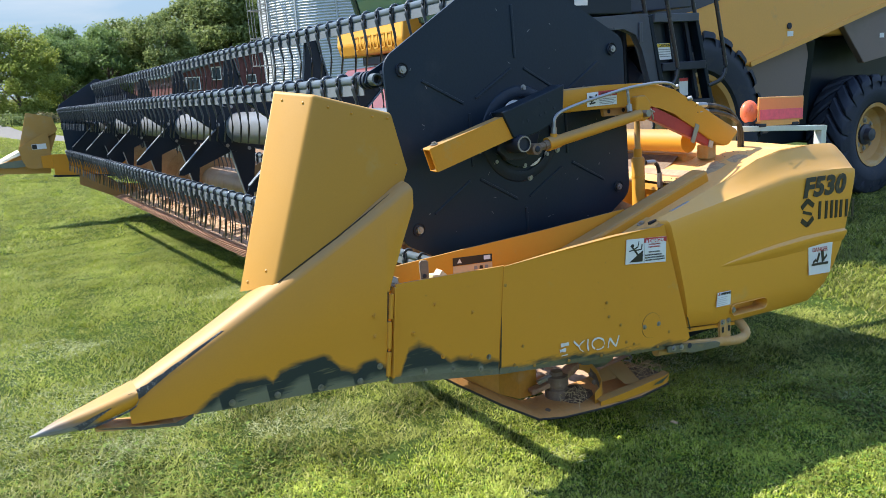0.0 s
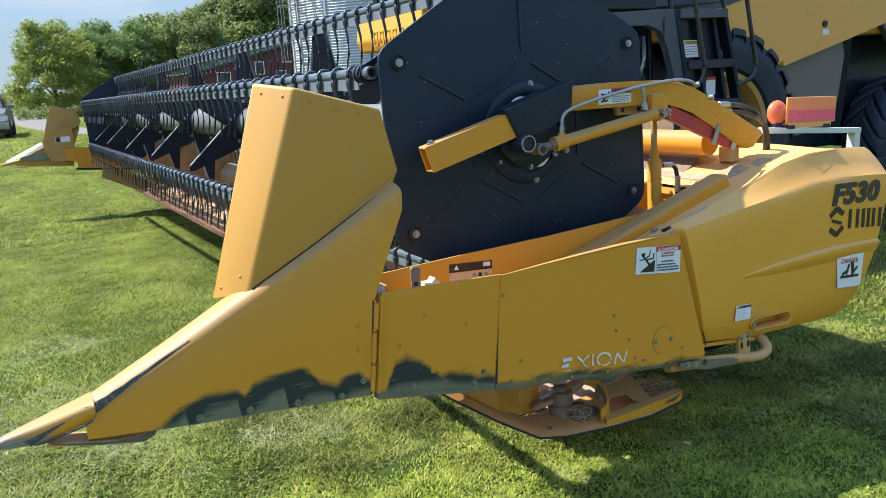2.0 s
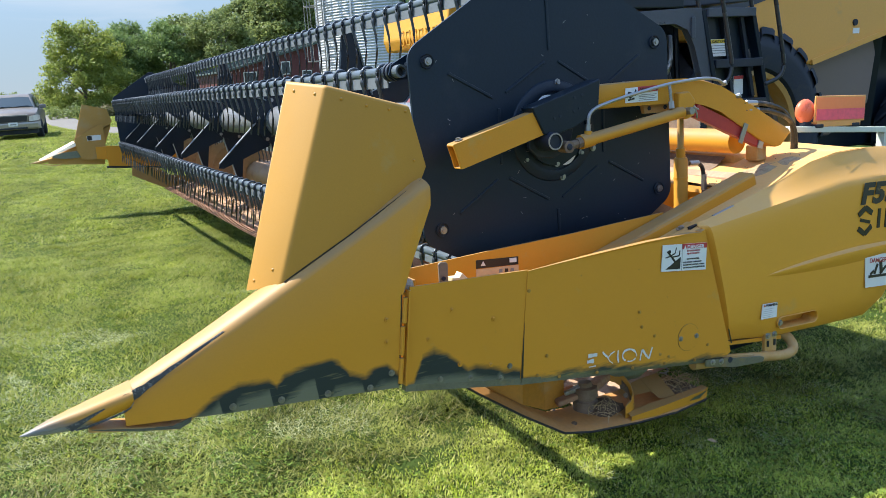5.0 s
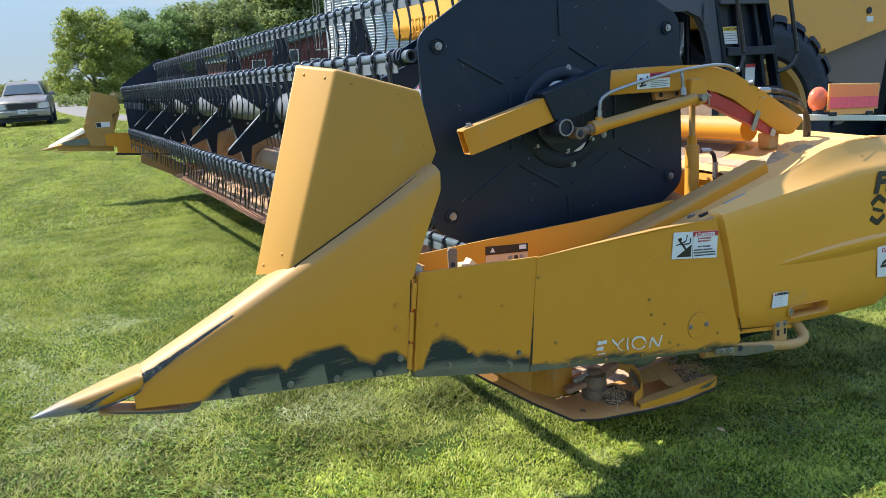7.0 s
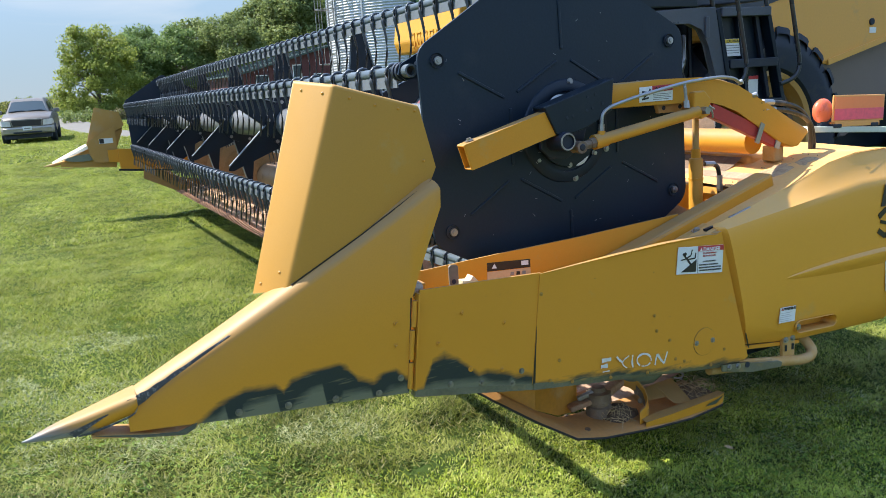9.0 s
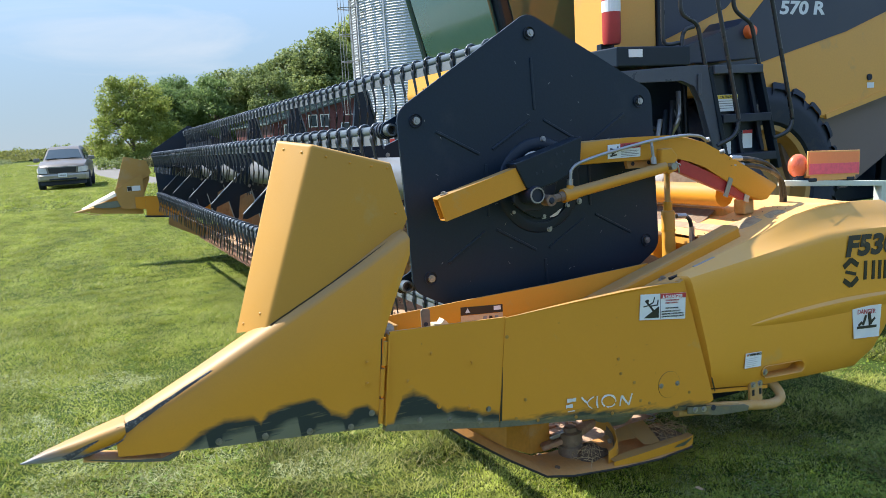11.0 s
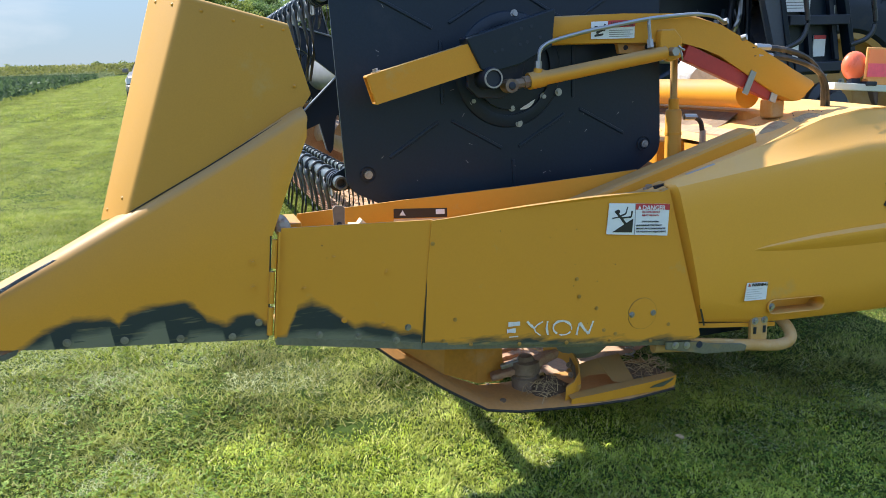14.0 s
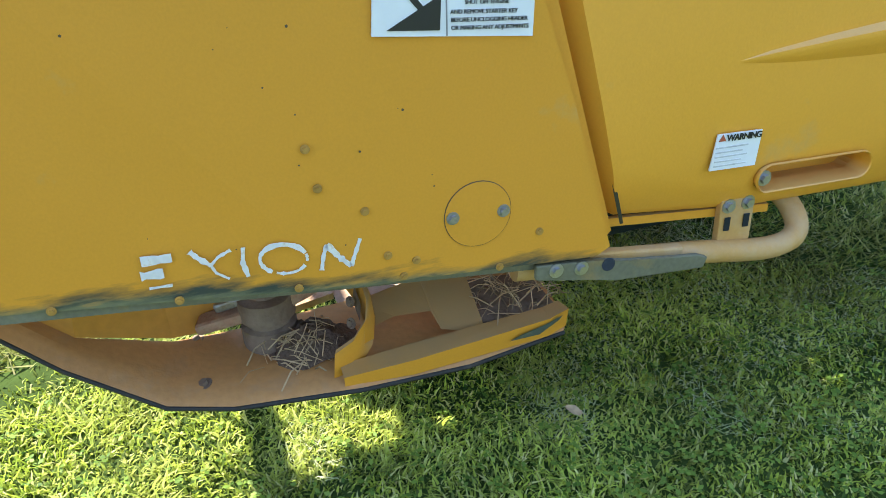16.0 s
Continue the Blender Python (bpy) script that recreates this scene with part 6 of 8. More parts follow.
part("rear_panel", prism(B(), [(8.02, 1.865), (8.6, 2.01), (10.6, 2.48), (10.6, 1.65), (8.9, 1.50), (8.45, 1.44)], CY0 - 0.02, CY0 + 0.05, 0.01), BROWN_GREY, combine, "brown-grey rear panel")
part("rear_sticker", box(B(), (8.72, CY0 - 0.025, 1.70), (8.80, CY0 - 0.02, 1.75)), DECAL_WHITE, combine)
part("underframe", box(B(), (5.2, CY0 + 0.35, 0.62), (9.6, CY1 - 0.3, 1.75), 0.03), BLACK, combine, "dark underframe")
part("rear_axle", beam(B(), (8.5, CY0 + 0.08, 0.66), (8.5, CY1, 0.66), 0.2, 0.22, 0.02), BLACK, combine)
part("frame_strut", beam(B(), (7.55, CY0 + 0.05, 1.72), (7.65, CY0 + 0.2, 0.8), 0.1, 0.14, 0.01), BLACK, combine)
part("front_axle", beam(B(), (5.7, CY0 + 0.2, 0.93), (5.7, CY1, 0.93), 0.4, 0.4, 0.03), BLACK, combine)


def wheel(name, x, z, r, w, rim_r, y, lugs, parent):
    """An implement tyre with slanting lugs on a dished yellow rim."""
    s = w / 2
    tyre = part(name, lathe(B(), [(rim_r, -s * 0.8), (rim_r + 0.04, -s * 0.95), ((r + rim_r) / 2, -s * 1.02), (r - 0.14, -s), (r - 0.055, -s * 0.90), (r - 0.035, 0), (r - 0.055, s * 0.90), (r - 0.14, s), (rim_r, s * 0.8)], (x, y, z), n=56), RUBBER, parent, "black lugged tyre", True)
    for k in range(lugs):
        a = 2 * math.pi * k / lugs
        for sd in (-1, 1):
            a2 = a + (0.5 * 2 * math.pi / lugs if sd > 0 else 0)
            bm = B()
            rows = []
            for f in (0.0, 0.35, 0.75, 0.93, 1.0):
                yy, aa = y + sd * s * (0.02 + 0.98 * f), a2 + f * 0.30 * 0.9 / r
                r0, r1 = r - 0.12 - 0.03 * (f > 0.9), r + (0.004 if f < 0.9 else -0.010 if f < 1 else -0.07)
                rows.append([Vector((x + q * math.cos(aa + d), yy, z + q * math.sin(aa + d))) for q, d in ((r0, -0.105 / r), (r1 - 0.014, -0.085 / r), (r1, -0.055 / r), (r1, 0.055 / r), (r1 - 0.014, 0.085 / r), (r0, 0.105 / r))])
            loft(bm, rows)
            part("lug", bm, RUBBER, tyre, "", True)
    rim = part("rim", lathe(B(), [(rim_r, -s * 0.85), (rim_r + 0.012, -s * 0.9), (rim_r - 0.03, -s * 0.86), (rim_r - 0.05, -s * 0.45), (rim_r * 0.62, -s * 0.18), (rim_r * 0.58, -s * 0.3), (rim_r * 0.30, -s * 0.34), (0.0, -s * 0.34)], (x, y, z), n=44), YELLOW_DUSTY, parent, "dished yellow rim", True)
    part("hub", lathe(B(), [(rim_r * 0.34, -s * 0.32), (rim_r * 0.34, -s * 0.44), (rim_r * 0.22, -s * 0.5), (rim_r * 0.20, -s * 0.75), (0.0, -s * 0.78)], (x, y, z), n=24), GREY_PANEL, rim, "grey hub", True)
    for k in range(8):
        a = radians(45 * k)
        bolt(rim, (x + rim_r * 0.45 * math.cos(a), y - s * 0.34, z + rim_r * 0.45 * math.sin(a)), 0.018)
    return tyre


wheel("front_tyre", 5.70, 0.93, 0.93, 0.76, 0.54, 3.17, 22, combine)
wheel("rear_tyre", 8.55, 0.655, 0.655, 0.44, 0.34, 3.02, 20, combine)
# cab and its platform
part("cab_frame", prism(B(), [(3.85, 1.95), (4.75, 1.95), (4.8, 3.7), (3.7, 3.7), (3.62, 3.0)], 3.97, 5.73, 0.04), BLACK, combine, "black cab frame")
GLASS = mat("tinted_cab_glass", (0.035, 0.085, 0.065), 0.06, var=0.05, spec=0.8)
part("windscreen", prism(B(), [(3.80, 2.10), (3.83, 2.10), (3.60, 3.0), (3.68, 3.6), (3.65, 3.6), (3.56, 3.0)], 4.05, 5.65), GLASS, combine, "curved green-tinted windscreen", True)
part("side_glass", prism(B(), [(3.95, 2.15), (4.55, 2.15), (4.6, 3.55), (3.78, 3.55), (3.72, 3.0)], 3.955, 3.968), GLASS, combine, "green-tinted side window")
part("cab_post", pipe(B(), [(3.80, 5.70, 2.08), (3.57, 5.72, 3.0), (3.66, 5.7, 3.6)], 0.035, 8), mat("green_black_post", (0.03, 0.07, 0.05), 0.4), combine, "", True)
front_plate_c = part("name_panel", prism(B(), [(3.60, 1.98), (3.64, 1.86), (3.95, 1.86), (3.95, 2.22), (3.63, 2.22)], 4.50, 6.02, 0.02), mat("bright_yellow_paint", (0.64, 0.325, 0.035), 0.4, var=0.04), combine, "yellow panel under the windscreen")
EMBOSS = mat("shaded_yellow_relief", (0.58, 0.30, 0.03), 0.5)
for k in range(6):
    bm = B()
    for p, q in (((4.72 + 0.15 * k, 1.92), (4.72 + 0.15 * k, 2.05)), ((4.72 + 0.15 * k, 2.05), (4.80 + 0.15 * k, 2.05)), ((4.80 + 0.15 * k, 2.05), (4.80 + 0.15 * k, 1.92)), ((4.80 + 0.15 * k, 1.92), (4.72 + 0.15 * k, 1.92))):
        beam(bm, (3.605, p[0], p[1]), (3.605, q[0], q[1]), 0.012, 0.012, up=(1, 0, 0))
    part("embossed_bar", bm, EMBOSS, front_plate_c, "outlined bar")
part("lamp_bar", box(B(), (3.70, 4.5, 1.76), (3.9, 5.6, 1.85), 0.01), BLACK, combine)
part("feeder_house", prism(B(), [(2.95, 0.6), (4.9, 0.9), (4.9, 1.85), (3.5, 1.72), (2.95, 1.05)], 4.05, 5.6, 0.02), mat("maroon_paint", (0.14, 0.02, 0.025), 0.5, var=0.15, dirt=DUST, dirt_amount=0.2), combine, "maroon feeder house")
door = part("rear_cab_wall", box(B(), (3.97, 2.70, 2.10), (4.40, 3.2, 3.6), 0.02), BODY_YELLOW, combine, "yellow cab rear wall")
part("wall_post", box(B(), (4.40, 2.68, 2.08), (4.47, 2.78, 3.6), 0.01), BLACK, combine)
part("platform", box(B(), (3.70, 2.28, 1.965), (4.36, 3.2, 2.105), 0.01), BLACK, combine, "black platform box")
part("platform_sticker", box(B(), (3.80, 2.275, 2.03), (3.92, 2.28, 2.085)), DECAL_WHITE, combine)
part("upper_deck", prism(B(), [(4.36, 2.10), (5.0, 2.27), (5.08, 2.34), (5.14, 2.30), (5.2, 2.02), (4.36, 1.98)], 2.45, 2.9, 0.01), GREY_PANEL, combine, "dark sloping deck guard")
part("marker_lamp", lathe(B(), [(0.0, -0.04), (0.045, -0.03), (0.055, 0.0), (0.055, 0.03)], (5.10, 2.43, 2.225), n=20), AMBER, combine, "amber marker lamp", True)
SATIN = mat("satin_grey_black", (0.058, 0.070, 0.092), 0.33, var=0.1, dirt=(0.06, 0.06, 0.058), dirt_amount=0.2)
fender = prism(B(), [(3.60, 1.93), (4.40, 1.965), (4.53, 1.965), (4.70, 1.25), (4.60, 1.25), (4.47, 1.70), (4.40, 1.82), (4.28, 1.865), (3.60, 1.84)], 2.28, 2.34, 0.01)
part("fender_panel", fender, SATIN, combine, "satin black arched fender panel")
part("fender_latch", box(B(), (4.42, 2.265, 1.75), (4.455, 2.28, 1.90), 0.005), SATIN, combine)
part("fender_back", box(B(), (3.6, 2.7, 1.0), (4.7, 2.75, 1.95)), BLACK, combine)
for k in range(9):
    part("engine_pipe", pipe(B(), arc([(3.7 + 0.1 * k, 2.65, 1.05 + 0.3 * (k % 3)), (3.85 + 0.09 * k, 2.55, 1.2 + 0.12 * (k % 4)), (4.1 + 0.06 * k, 2.6, 1.3 + 0.07 * k)]), 0.02, 7), (BLACK_DUSTY, STEEL, BLACK)[k % 3], combine, "", True)
ladder = thing("access_ladder", "black steel access ladder with tubular handrails beside the cab", "ladder")
for (xa, za), (xb, zb) in (((4.55, 1.95), (4.72, 1.15)), ((5.05, 1.96), (5.25, 1.15))):
    part("side_rail", beam(B(), (xa, 2.32, za), (xb, 2.30, zb), 0.09, 0.035, 0.004), BLACK, ladder)
for k, z in enumerate((1.93, 1.56, 1.255)):
    dx = (1.95 - z) * 0.23
    part("step", box(B(), (4.57 + dx, 2.26, z - 0.035), (5.06 + dx, 2.48, z + 0.03), 0.006), BLACK_DUSTY if k else SATIN, ladder)
part("back_plate", prism(B(), [(4.56, 1.95), (5.06, 1.95), (5.2, 1.2), (4.72, 1.2)], 2.365, 2.375), BLACK, ladder)
part("inner_brace", beam(beam(B(), (4.80, 2.35, 1.9), (4.92, 2.35, 1.25), 0.05, 0.03), (4.98, 2.34, 1.92), (5.12, 2.33, 1.3), 0.03, 0.03), BLACK_DUSTY, ladder)
cs = part("caution_sticker", box(B(), (4.655, 2.335, 1.615), (4.875, 2.345, 1.740)), DECAL_WHITE, ladder, "white and yellow caution sticker")
part("yellow_band", box(B(), (4.657, 2.333, 1.710), (4.873, 2.3345, 1.738)), DECAL_YELLOW, cs)
lettering("CAUTION", 0.028, DECAL_BLACK, cs, Matrix.Translation((4.69, 2.3318, 1.714)) @ FACE, "heading", bold=0.0005)
for k in range(4):
    part("text_bar", box(B(), (4.67, 2.3335, 1.69 - 0.018 * k), (4.85 - 0.03 * (k % 2), 2.3348, 1.695 - 0.018 * k)), DECAL_GREY, cs)
part("red_sticker", box(B(), (4.94, 2.350, 1.32), (5.04, 2.358, 1.46)), DECAL_WHITE, ladder)
part("red_strip", box(B(), (4.94, 2.347, 1.435), (5.04, 2.3495, 1.46)), DECAL_RED, ladder)
part("white_sticker", box(B(), (4.77, 2.350, 1.27), (4.82, 2.358, 1.40)), DECAL_WHITE, ladder)
part("clip", box(B(), (5.10, 2.36, 1.55), (5.16, 2.40, 1.66), 0.01), STEEL, ladder, "small bright latch")
TUBE = mat("black_handrail", (0.03, 0.033, 0.037), 0.3, var=0.1)
for pts in ([(4.46, 2.15, 2.95), (4.50, 2.15, 2.40), (4.705, 2.15, 1.543), (4.675, 2.15, 1.43), (4.54, 2.2, 1.365)],
            [(4.98, 2.15, 2.95), (5.02, 2.15, 2.46), (5.256, 2.15, 1.525), (5.215, 2.15, 1.43), (5.11, 2.2, 1.39)],
            [(4.27, 2.3, 2.95), (4.292, 2.3, 2.34), (4.352, 2.3, 2.305), (4.45, 2.3, 2.265), (4.52, 2.3, 1.95)],
            [(4.78, 2.3, 2.95), (4.80, 2.3, 2.37), (4.90, 2.3, 2.31), (4.98, 2.3, 2.27), (5.06, 2.3, 1.96)],
            [(4.20, 2.4, 2.95), (4.21, 2.4, 2.12), (4.36, 2.4, 2.14)],
            [(4.38, 2.42, 2.02), (4.42, 2.42, 2.24), (4.52, 2.42, 2.26)]):
    part("handrail", pipe(B(), arc(pts), 0.016, 10), TUBE, ladder, "", True)
ext = thing("fire_extinguisher", "red fire extinguisher strapped beside the cab", "extinguisher")
part("cylinder", lathe(B(), [(0.0, -0.25), (0.06, -0.25), (0.068, -0.22), (0.068, 0.18), (0.05, 0.24), (0.025, 0.26), (0.025, 0.30)], (3.86, 2.55, 2.40), (0, 0, 1), 20), RED_PAINT, ext, "", True)
part("label", lathe(B(), [(0.0685, -0.02), (0.0695, -0.02), (0.0695, 0.06), (0.0685, 0.06)], (3.86, 2.55, 2.40), (0, 0, 1), 20), DECAL_WHITE, ext, "white paper label")
part("bracket", box(B(), (3.80, 2.60, 2.10), (3.92, 2.66, 2.16), 0.004), BLACK, ext)

# ---- ground ----
def blend_ground():
    m = mat("mown_lawn_soil", (0.042, 0.067, 0.015), 0.95, var=0.35, scale=0.35, fine=9.0, dirt=(0.10, 0.10, 0.045), dirt_amount=0.25, dirt_scale=0.8, bump=0.6, bscale=40, spec=0.05)
    return m


def ease(f):
    f = np.clip(f, 0, 1)
    return f * f * (3 - 2 * f)


def ground_height(x, y):
    """The lawn dips gently towards the far end of the header."""
    return -0.27 * ease((y - 1.5) / 9) * (1 - ease((y - 14) / 16)) * (1 - ease((x - 3.0) / 3)) * ease((x + 14) / 8)


LAWN = blend_ground()
bm = B()
rows = []
xs = [-1500, -400, -150, -60, -30] + list(range(-15, 9)) + [15, 30, 60, 150, 400, 1500]
for y in [-400, -100, -30, -12, -5] + list(range(0, 33)) + [45, 70, 120, 250, 600, 1800]:
    rows.append([(x, y, float(ground_height(x, y))) for x in xs])
loft(bm, rows)
ground = part("ground", bm, LAWN, None, "mown green lawn reaching to the fields", True, "structure")
tagged(ground, "", "ground")


def value_noise(rs, x, y, cell):
    """Smooth random values between 0 and 1, about one hill to a cell."""
    u, v = (x - x.min()) / cell, (y - y.min()) / cell
    g = rs.uniform(0, 1, (int(u.max()) + 3, int(v.max()) + 3))
    i, j = u.astype(int), v.astype(int)
    f, h = u - i, v - j
    f, h = f * f * (3 - 2 * f), h * h * (3 - 2 * h)
    return (g[i, j] * (1 - f) + g[i + 1, j] * f) * (1 - h) + (g[i, j + 1] * (1 - f) + g[i + 1, j + 1] * f) * h


def blades(name, x0, x1, y0, y1, per_m2, h0, h1, w, material, label, seed, keep=None, category="grass", simple=False, flop=1.0, stray=None):
    """Many single grass blades, each a bent strip of three triangles, as one mesh."""
    rs = np.random.RandomState(seed)
    n = int((x1 - x0) * (y1 - y0) * per_m2)
    px, py = rs.uniform(x0, x1, n), rs.uniform(y0, y1, n)
    if keep is not None:
        k = keep(px, py)
        px, py = px[k], py[k]
        n = len(px)
    cell = 0.22 if simple else 0.085
    clump = 0.78 + 0.9 * (value_noise(rs, px, py, cell) - 0.5) + 0.5 * (value_noise(rs, px, py, 0.7) - 0.5)
    hh = rs.uniform(h0, h1, n) * np.clip(clump, 0.38, 1.35)
    # matted tufts: neighbours lie much the same way, with many strays
    cx, cy = value_noise(rs, px, py, cell) - 0.5, value_noise(rs, px, py, cell) - 0.5
    az = np.arctan2(cy, cx) + rs.normal(0, 0.8, n)
    az = np.where(rs.uniform(0, 1, n) < (stray or (0.6 if simple else 0.3)), rs.uniform(0, 2 * np.pi, n), az)
    lean = rs.uniform(0.3, 1.8, n) * hh * flop
    ww = w * rs.uniform(0.6, 1.4, n)
    dx, dy = np.cos(az), np.sin(az)
    sx, sy = -dy * ww / 2, dx * ww / 2
    v = np.empty((n, 5, 3), np.float32)
    for i, (f, s, wd) in enumerate(((0, -1, 1), (0, 1, 1), (0.55, -1, 0.8), (0.55, 1, 0.8), (1.0, 0, 0))):
        bend = f * f if f < 1 else 1.0
        v[:, i, 0] = px + dx * lean * bend + s * wd * sx
        v[:, i, 1] = py + dy * lean * bend + s * wd * sy
        v[:, i, 2] = ground_height(px, py) + hh * (f - 0.12 * bend)
    if simple:
        v = v[:, [0, 1, 4]]
    nv, tri = v.shape[1], np.array([[0, 1, 2]]) if simple else np.array([[0, 1, 3], [0, 3, 2], [2, 3, 4]])
    base = (np.arange(n) * nv)[:, None]
    loops = (base[:, :, None] + tri[None]).reshape(-1)
    me = bpy.data.meshes.new(name)
    me.vertices.add(n * nv)
    me.vertices.foreach_set("co", v.reshape(-1))
    me.loops.add(len(loops))
    me.loops.foreach_set("vertex_index", loops.astype(np.int32))
    me.polygons.add(n * len(tri))
    me.polygons.foreach_set("loop_start", np.arange(0, n * len(tri) * 3, 3, dtype=np.int32))
    me.update()
    me.validate()
    me.materials.append(material)
    return tagged(new(name, me), label, category, kind="stuff")


def grass_mat(name, c1, c2, dry, patch=0.0, cells=(2.4, 2.4, 2.4)):
    m = bpy.data.materials.new(name)
    m.use_nodes = True
    n, l = m.node_tree.nodes, m.node_tree.links
    p = n["Principled BSDF"]
    p.inputs["Roughness"].default_value = 0.5
    p.inputs["Specular IOR Level"].default_value = 0.18
    geo, co, no = n.new("ShaderNodeNewGeometry"), n.new("ShaderNodeTexCoord"), n.new("ShaderNodeTexNoise")
    no.inputs["Scale"].default_value, no.inputs["Detail"].default_value, no.inputs["Roughness"].default_value = 3.4, 6.0, 0.7
    l.new(co.outputs["Object"], no.inputs["Vector"])
    ramp = n.new("ShaderNodeValToRGB")
    e = ramp.color_ramp.elements
    e[0].color, e[1].color = (*c1, 1), (*c2, 1)
    e[0].position, e[1].position = 0.12, 0.82
    e.new(0.9).color = (*dry, 1)
    l.new(geo.outputs["Random Per Island"], ramp.inputs["Fac"])
    rg = n.new("ShaderNodeMapRange")
    rg.inputs["From Min"].default_value, rg.inputs["From Max"].default_value = 0.40, 0.64
    l.new(no.outputs["Fac"], rg.inputs["Value"])
    mx = n.new("ShaderNodeMix")
    mx.data_type = "RGBA"
    mx.inputs[7].default_value = (*[0.6 * a + 0.4 * b for a, b in zip(c2, dry)], 1)
    fac = n.new("ShaderNodeMath")
    fac.operation = "MULTIPLY"
    fac.inputs[1].default_value = 0.7
    l.new(rg.outputs["Result"], fac.inputs[0])
    l.new(fac.outputs[0], mx.inputs[0])
    l.new(ramp.outputs["Color"], mx.inputs[6])
    col = mx.outputs[2]
    if patch:
        # lusher and thinner patches of the sward, a hand to an arm across
        pn = n.new("ShaderNodeTexNoise")
        pn.inputs["Scale"].default_value, pn.inputs["Detail"].default_value = 1.0, 3.0
        pm = n.new("ShaderNodeMapping")
        pm.inputs["Scale"].default_value = cells
        l.new(co.outputs["Object"], pm.inputs["Vector"])
        l.new(pm.outputs["Vector"], pn.inputs["Vector"])
        pr = n.new("ShaderNodeMapRange")
        pr.inputs["From Min"].default_value, pr.inputs["From Max"].default_value = 0.40, 0.60
        pr.inputs["To Min"].default_value, pr.inputs["To Max"].default_value = 1 - patch, 1 + 0.6 * patch
        l.new(pn.outputs["Fac"], pr.inputs["Value"])
        sc = n.new("ShaderNodeVectorMath")
        sc.operation = "SCALE"
        l.new(col, sc.inputs[0])
        l.new(pr.outputs["Result"], sc.inputs["Scale"])
        col = sc.outputs["Vector"]
    l.new(col, p.inputs["Base Color"])
    tr = n.new("ShaderNodeBsdfTranslucent")
    l.new(col, tr.inputs["Color"])
    ms = n.new("ShaderNodeMixShader")
    ms.inputs[0].default_value = 0.48
    l.new(p.outputs[0], ms.inputs[1])
    l.new(tr.outputs[0], ms.inputs[2])
    l.new(ms.outputs[0], n["Material Output"].inputs["Surface"])
    return m


GRASS = grass_mat("grass_blade", (0.036, 0.070, 0.010), (0.330, 0.380, 0.058), (0.50, 0.46, 0.21), 0.38)
GRASS_LUSH = grass_mat("lush_grass_blade", (0.028, 0.072, 0.009), (0.57, 0.67, 0.080), (0.72, 0.68, 0.28), 0.3)
GRASS_FAR = grass_mat("lawn_blade", (0.120, 0.172, 0.022), (0.290, 0.355, 0.040), (0.47, 0.44, 0.15), 0.20, (1.4, 0.5, 1.0))
CLIPPED = grass_mat("dry_grass_clipping", (0.33, 0.39, 0.17), (0.54, 0.58, 0.31), (0.70, 0.68, 0.42))


def inside(x0, x1, y0, y1, fade=0.5, seed=31):
    """Picks the spots inside a plot whose edge is ragged, so that two kinds of grass mingle there."""
    def pick(px, py):
        rs = np.random.RandomState(seed)
        depth = np.minimum(np.minimum(px - x0, x1 - px), np.minimum(py - y0, y1 - py))
        return depth > fade * (0.6 * value_noise(rs, px, py, 0.25) + 0.4 * rs.uniform(0, 1, len(px)))
    return pick


def outside(*plot):
    return lambda px, py: ~inside(*plot)(px, py)


def swaths(px, py):
    """Loose rows and clumps in which mown clippings were left lying."""
    rs = np.random.RandomState(77)
    a = value_noise(rs, px, py, 0.55) + 0.5 * value_noise(rs, px, py, 0.16)
    return a + 0.20 * np.sin(2.1 * px + 0.7 * py) > 0.96


blades("grass_near", 0.05, 3.4, -1.15, 0.95, 24500, 0.009, 0.023, 0.0052, GRASS_LUSH, "short mown grass under the header", 1, inside(0.05, 3.4, -1.15, 0.95), flop=0.95, stray=0.75)
blades("grass_round_header", -2.0, 5.0, -1.6, 2.1, 11500, 0.014, 0.032, 0.0068, GRASS, "short mown grass round the header", 9, lambda px, py: inside(-2.0, 5.0, -1.6, 2.1, 0.8, 33)(px, py) & outside(0.05, 3.4, -1.15, 0.95)(px, py), simple=True, flop=1.3)
blades("grass_clippings", -1.6, 3.4, -0.9, 4.5, 6500, 0.008, 0.020, 0.0030, CLIPPED, "pale dry clippings lying in clumps on the lawn", 12, swaths, "clippings", True, 3.2)
blades("grass_round", -7, 9, -5.5, 1.7, 900, 0.025, 0.05, 0.019, GRASS_FAR, "mown lawn grass in the open", 6, outside(-2.0, 5.0, -1.6, 2.1, 0.8, 33), simple=True)
blades("grass_side", 4.6, 10.5, -1.2, 4.0, 2600, 0.02, 0.055, 0.011, GRASS, "mown grass beside the combine", 4, simple=True)
blades("grass_middle", -5, 7, 1.7, 9, 5300, 0.014, 0.040, 0.0084, GRASS_FAR, "mown lawn grass", 2, simple=True, flop=1.3)
blades("grass_far", -9, 6, 9, 24, 1700, 0.020, 0.050, 0.015, GRASS_FAR, "mown lawn grass", 3, simple=True, flop=1.3)


CLOVER = grass_mat("clover_leaf", (0.07, 0.15, 0.02), (0.24, 0.36, 0.06), (0.32, 0.42, 0.09))


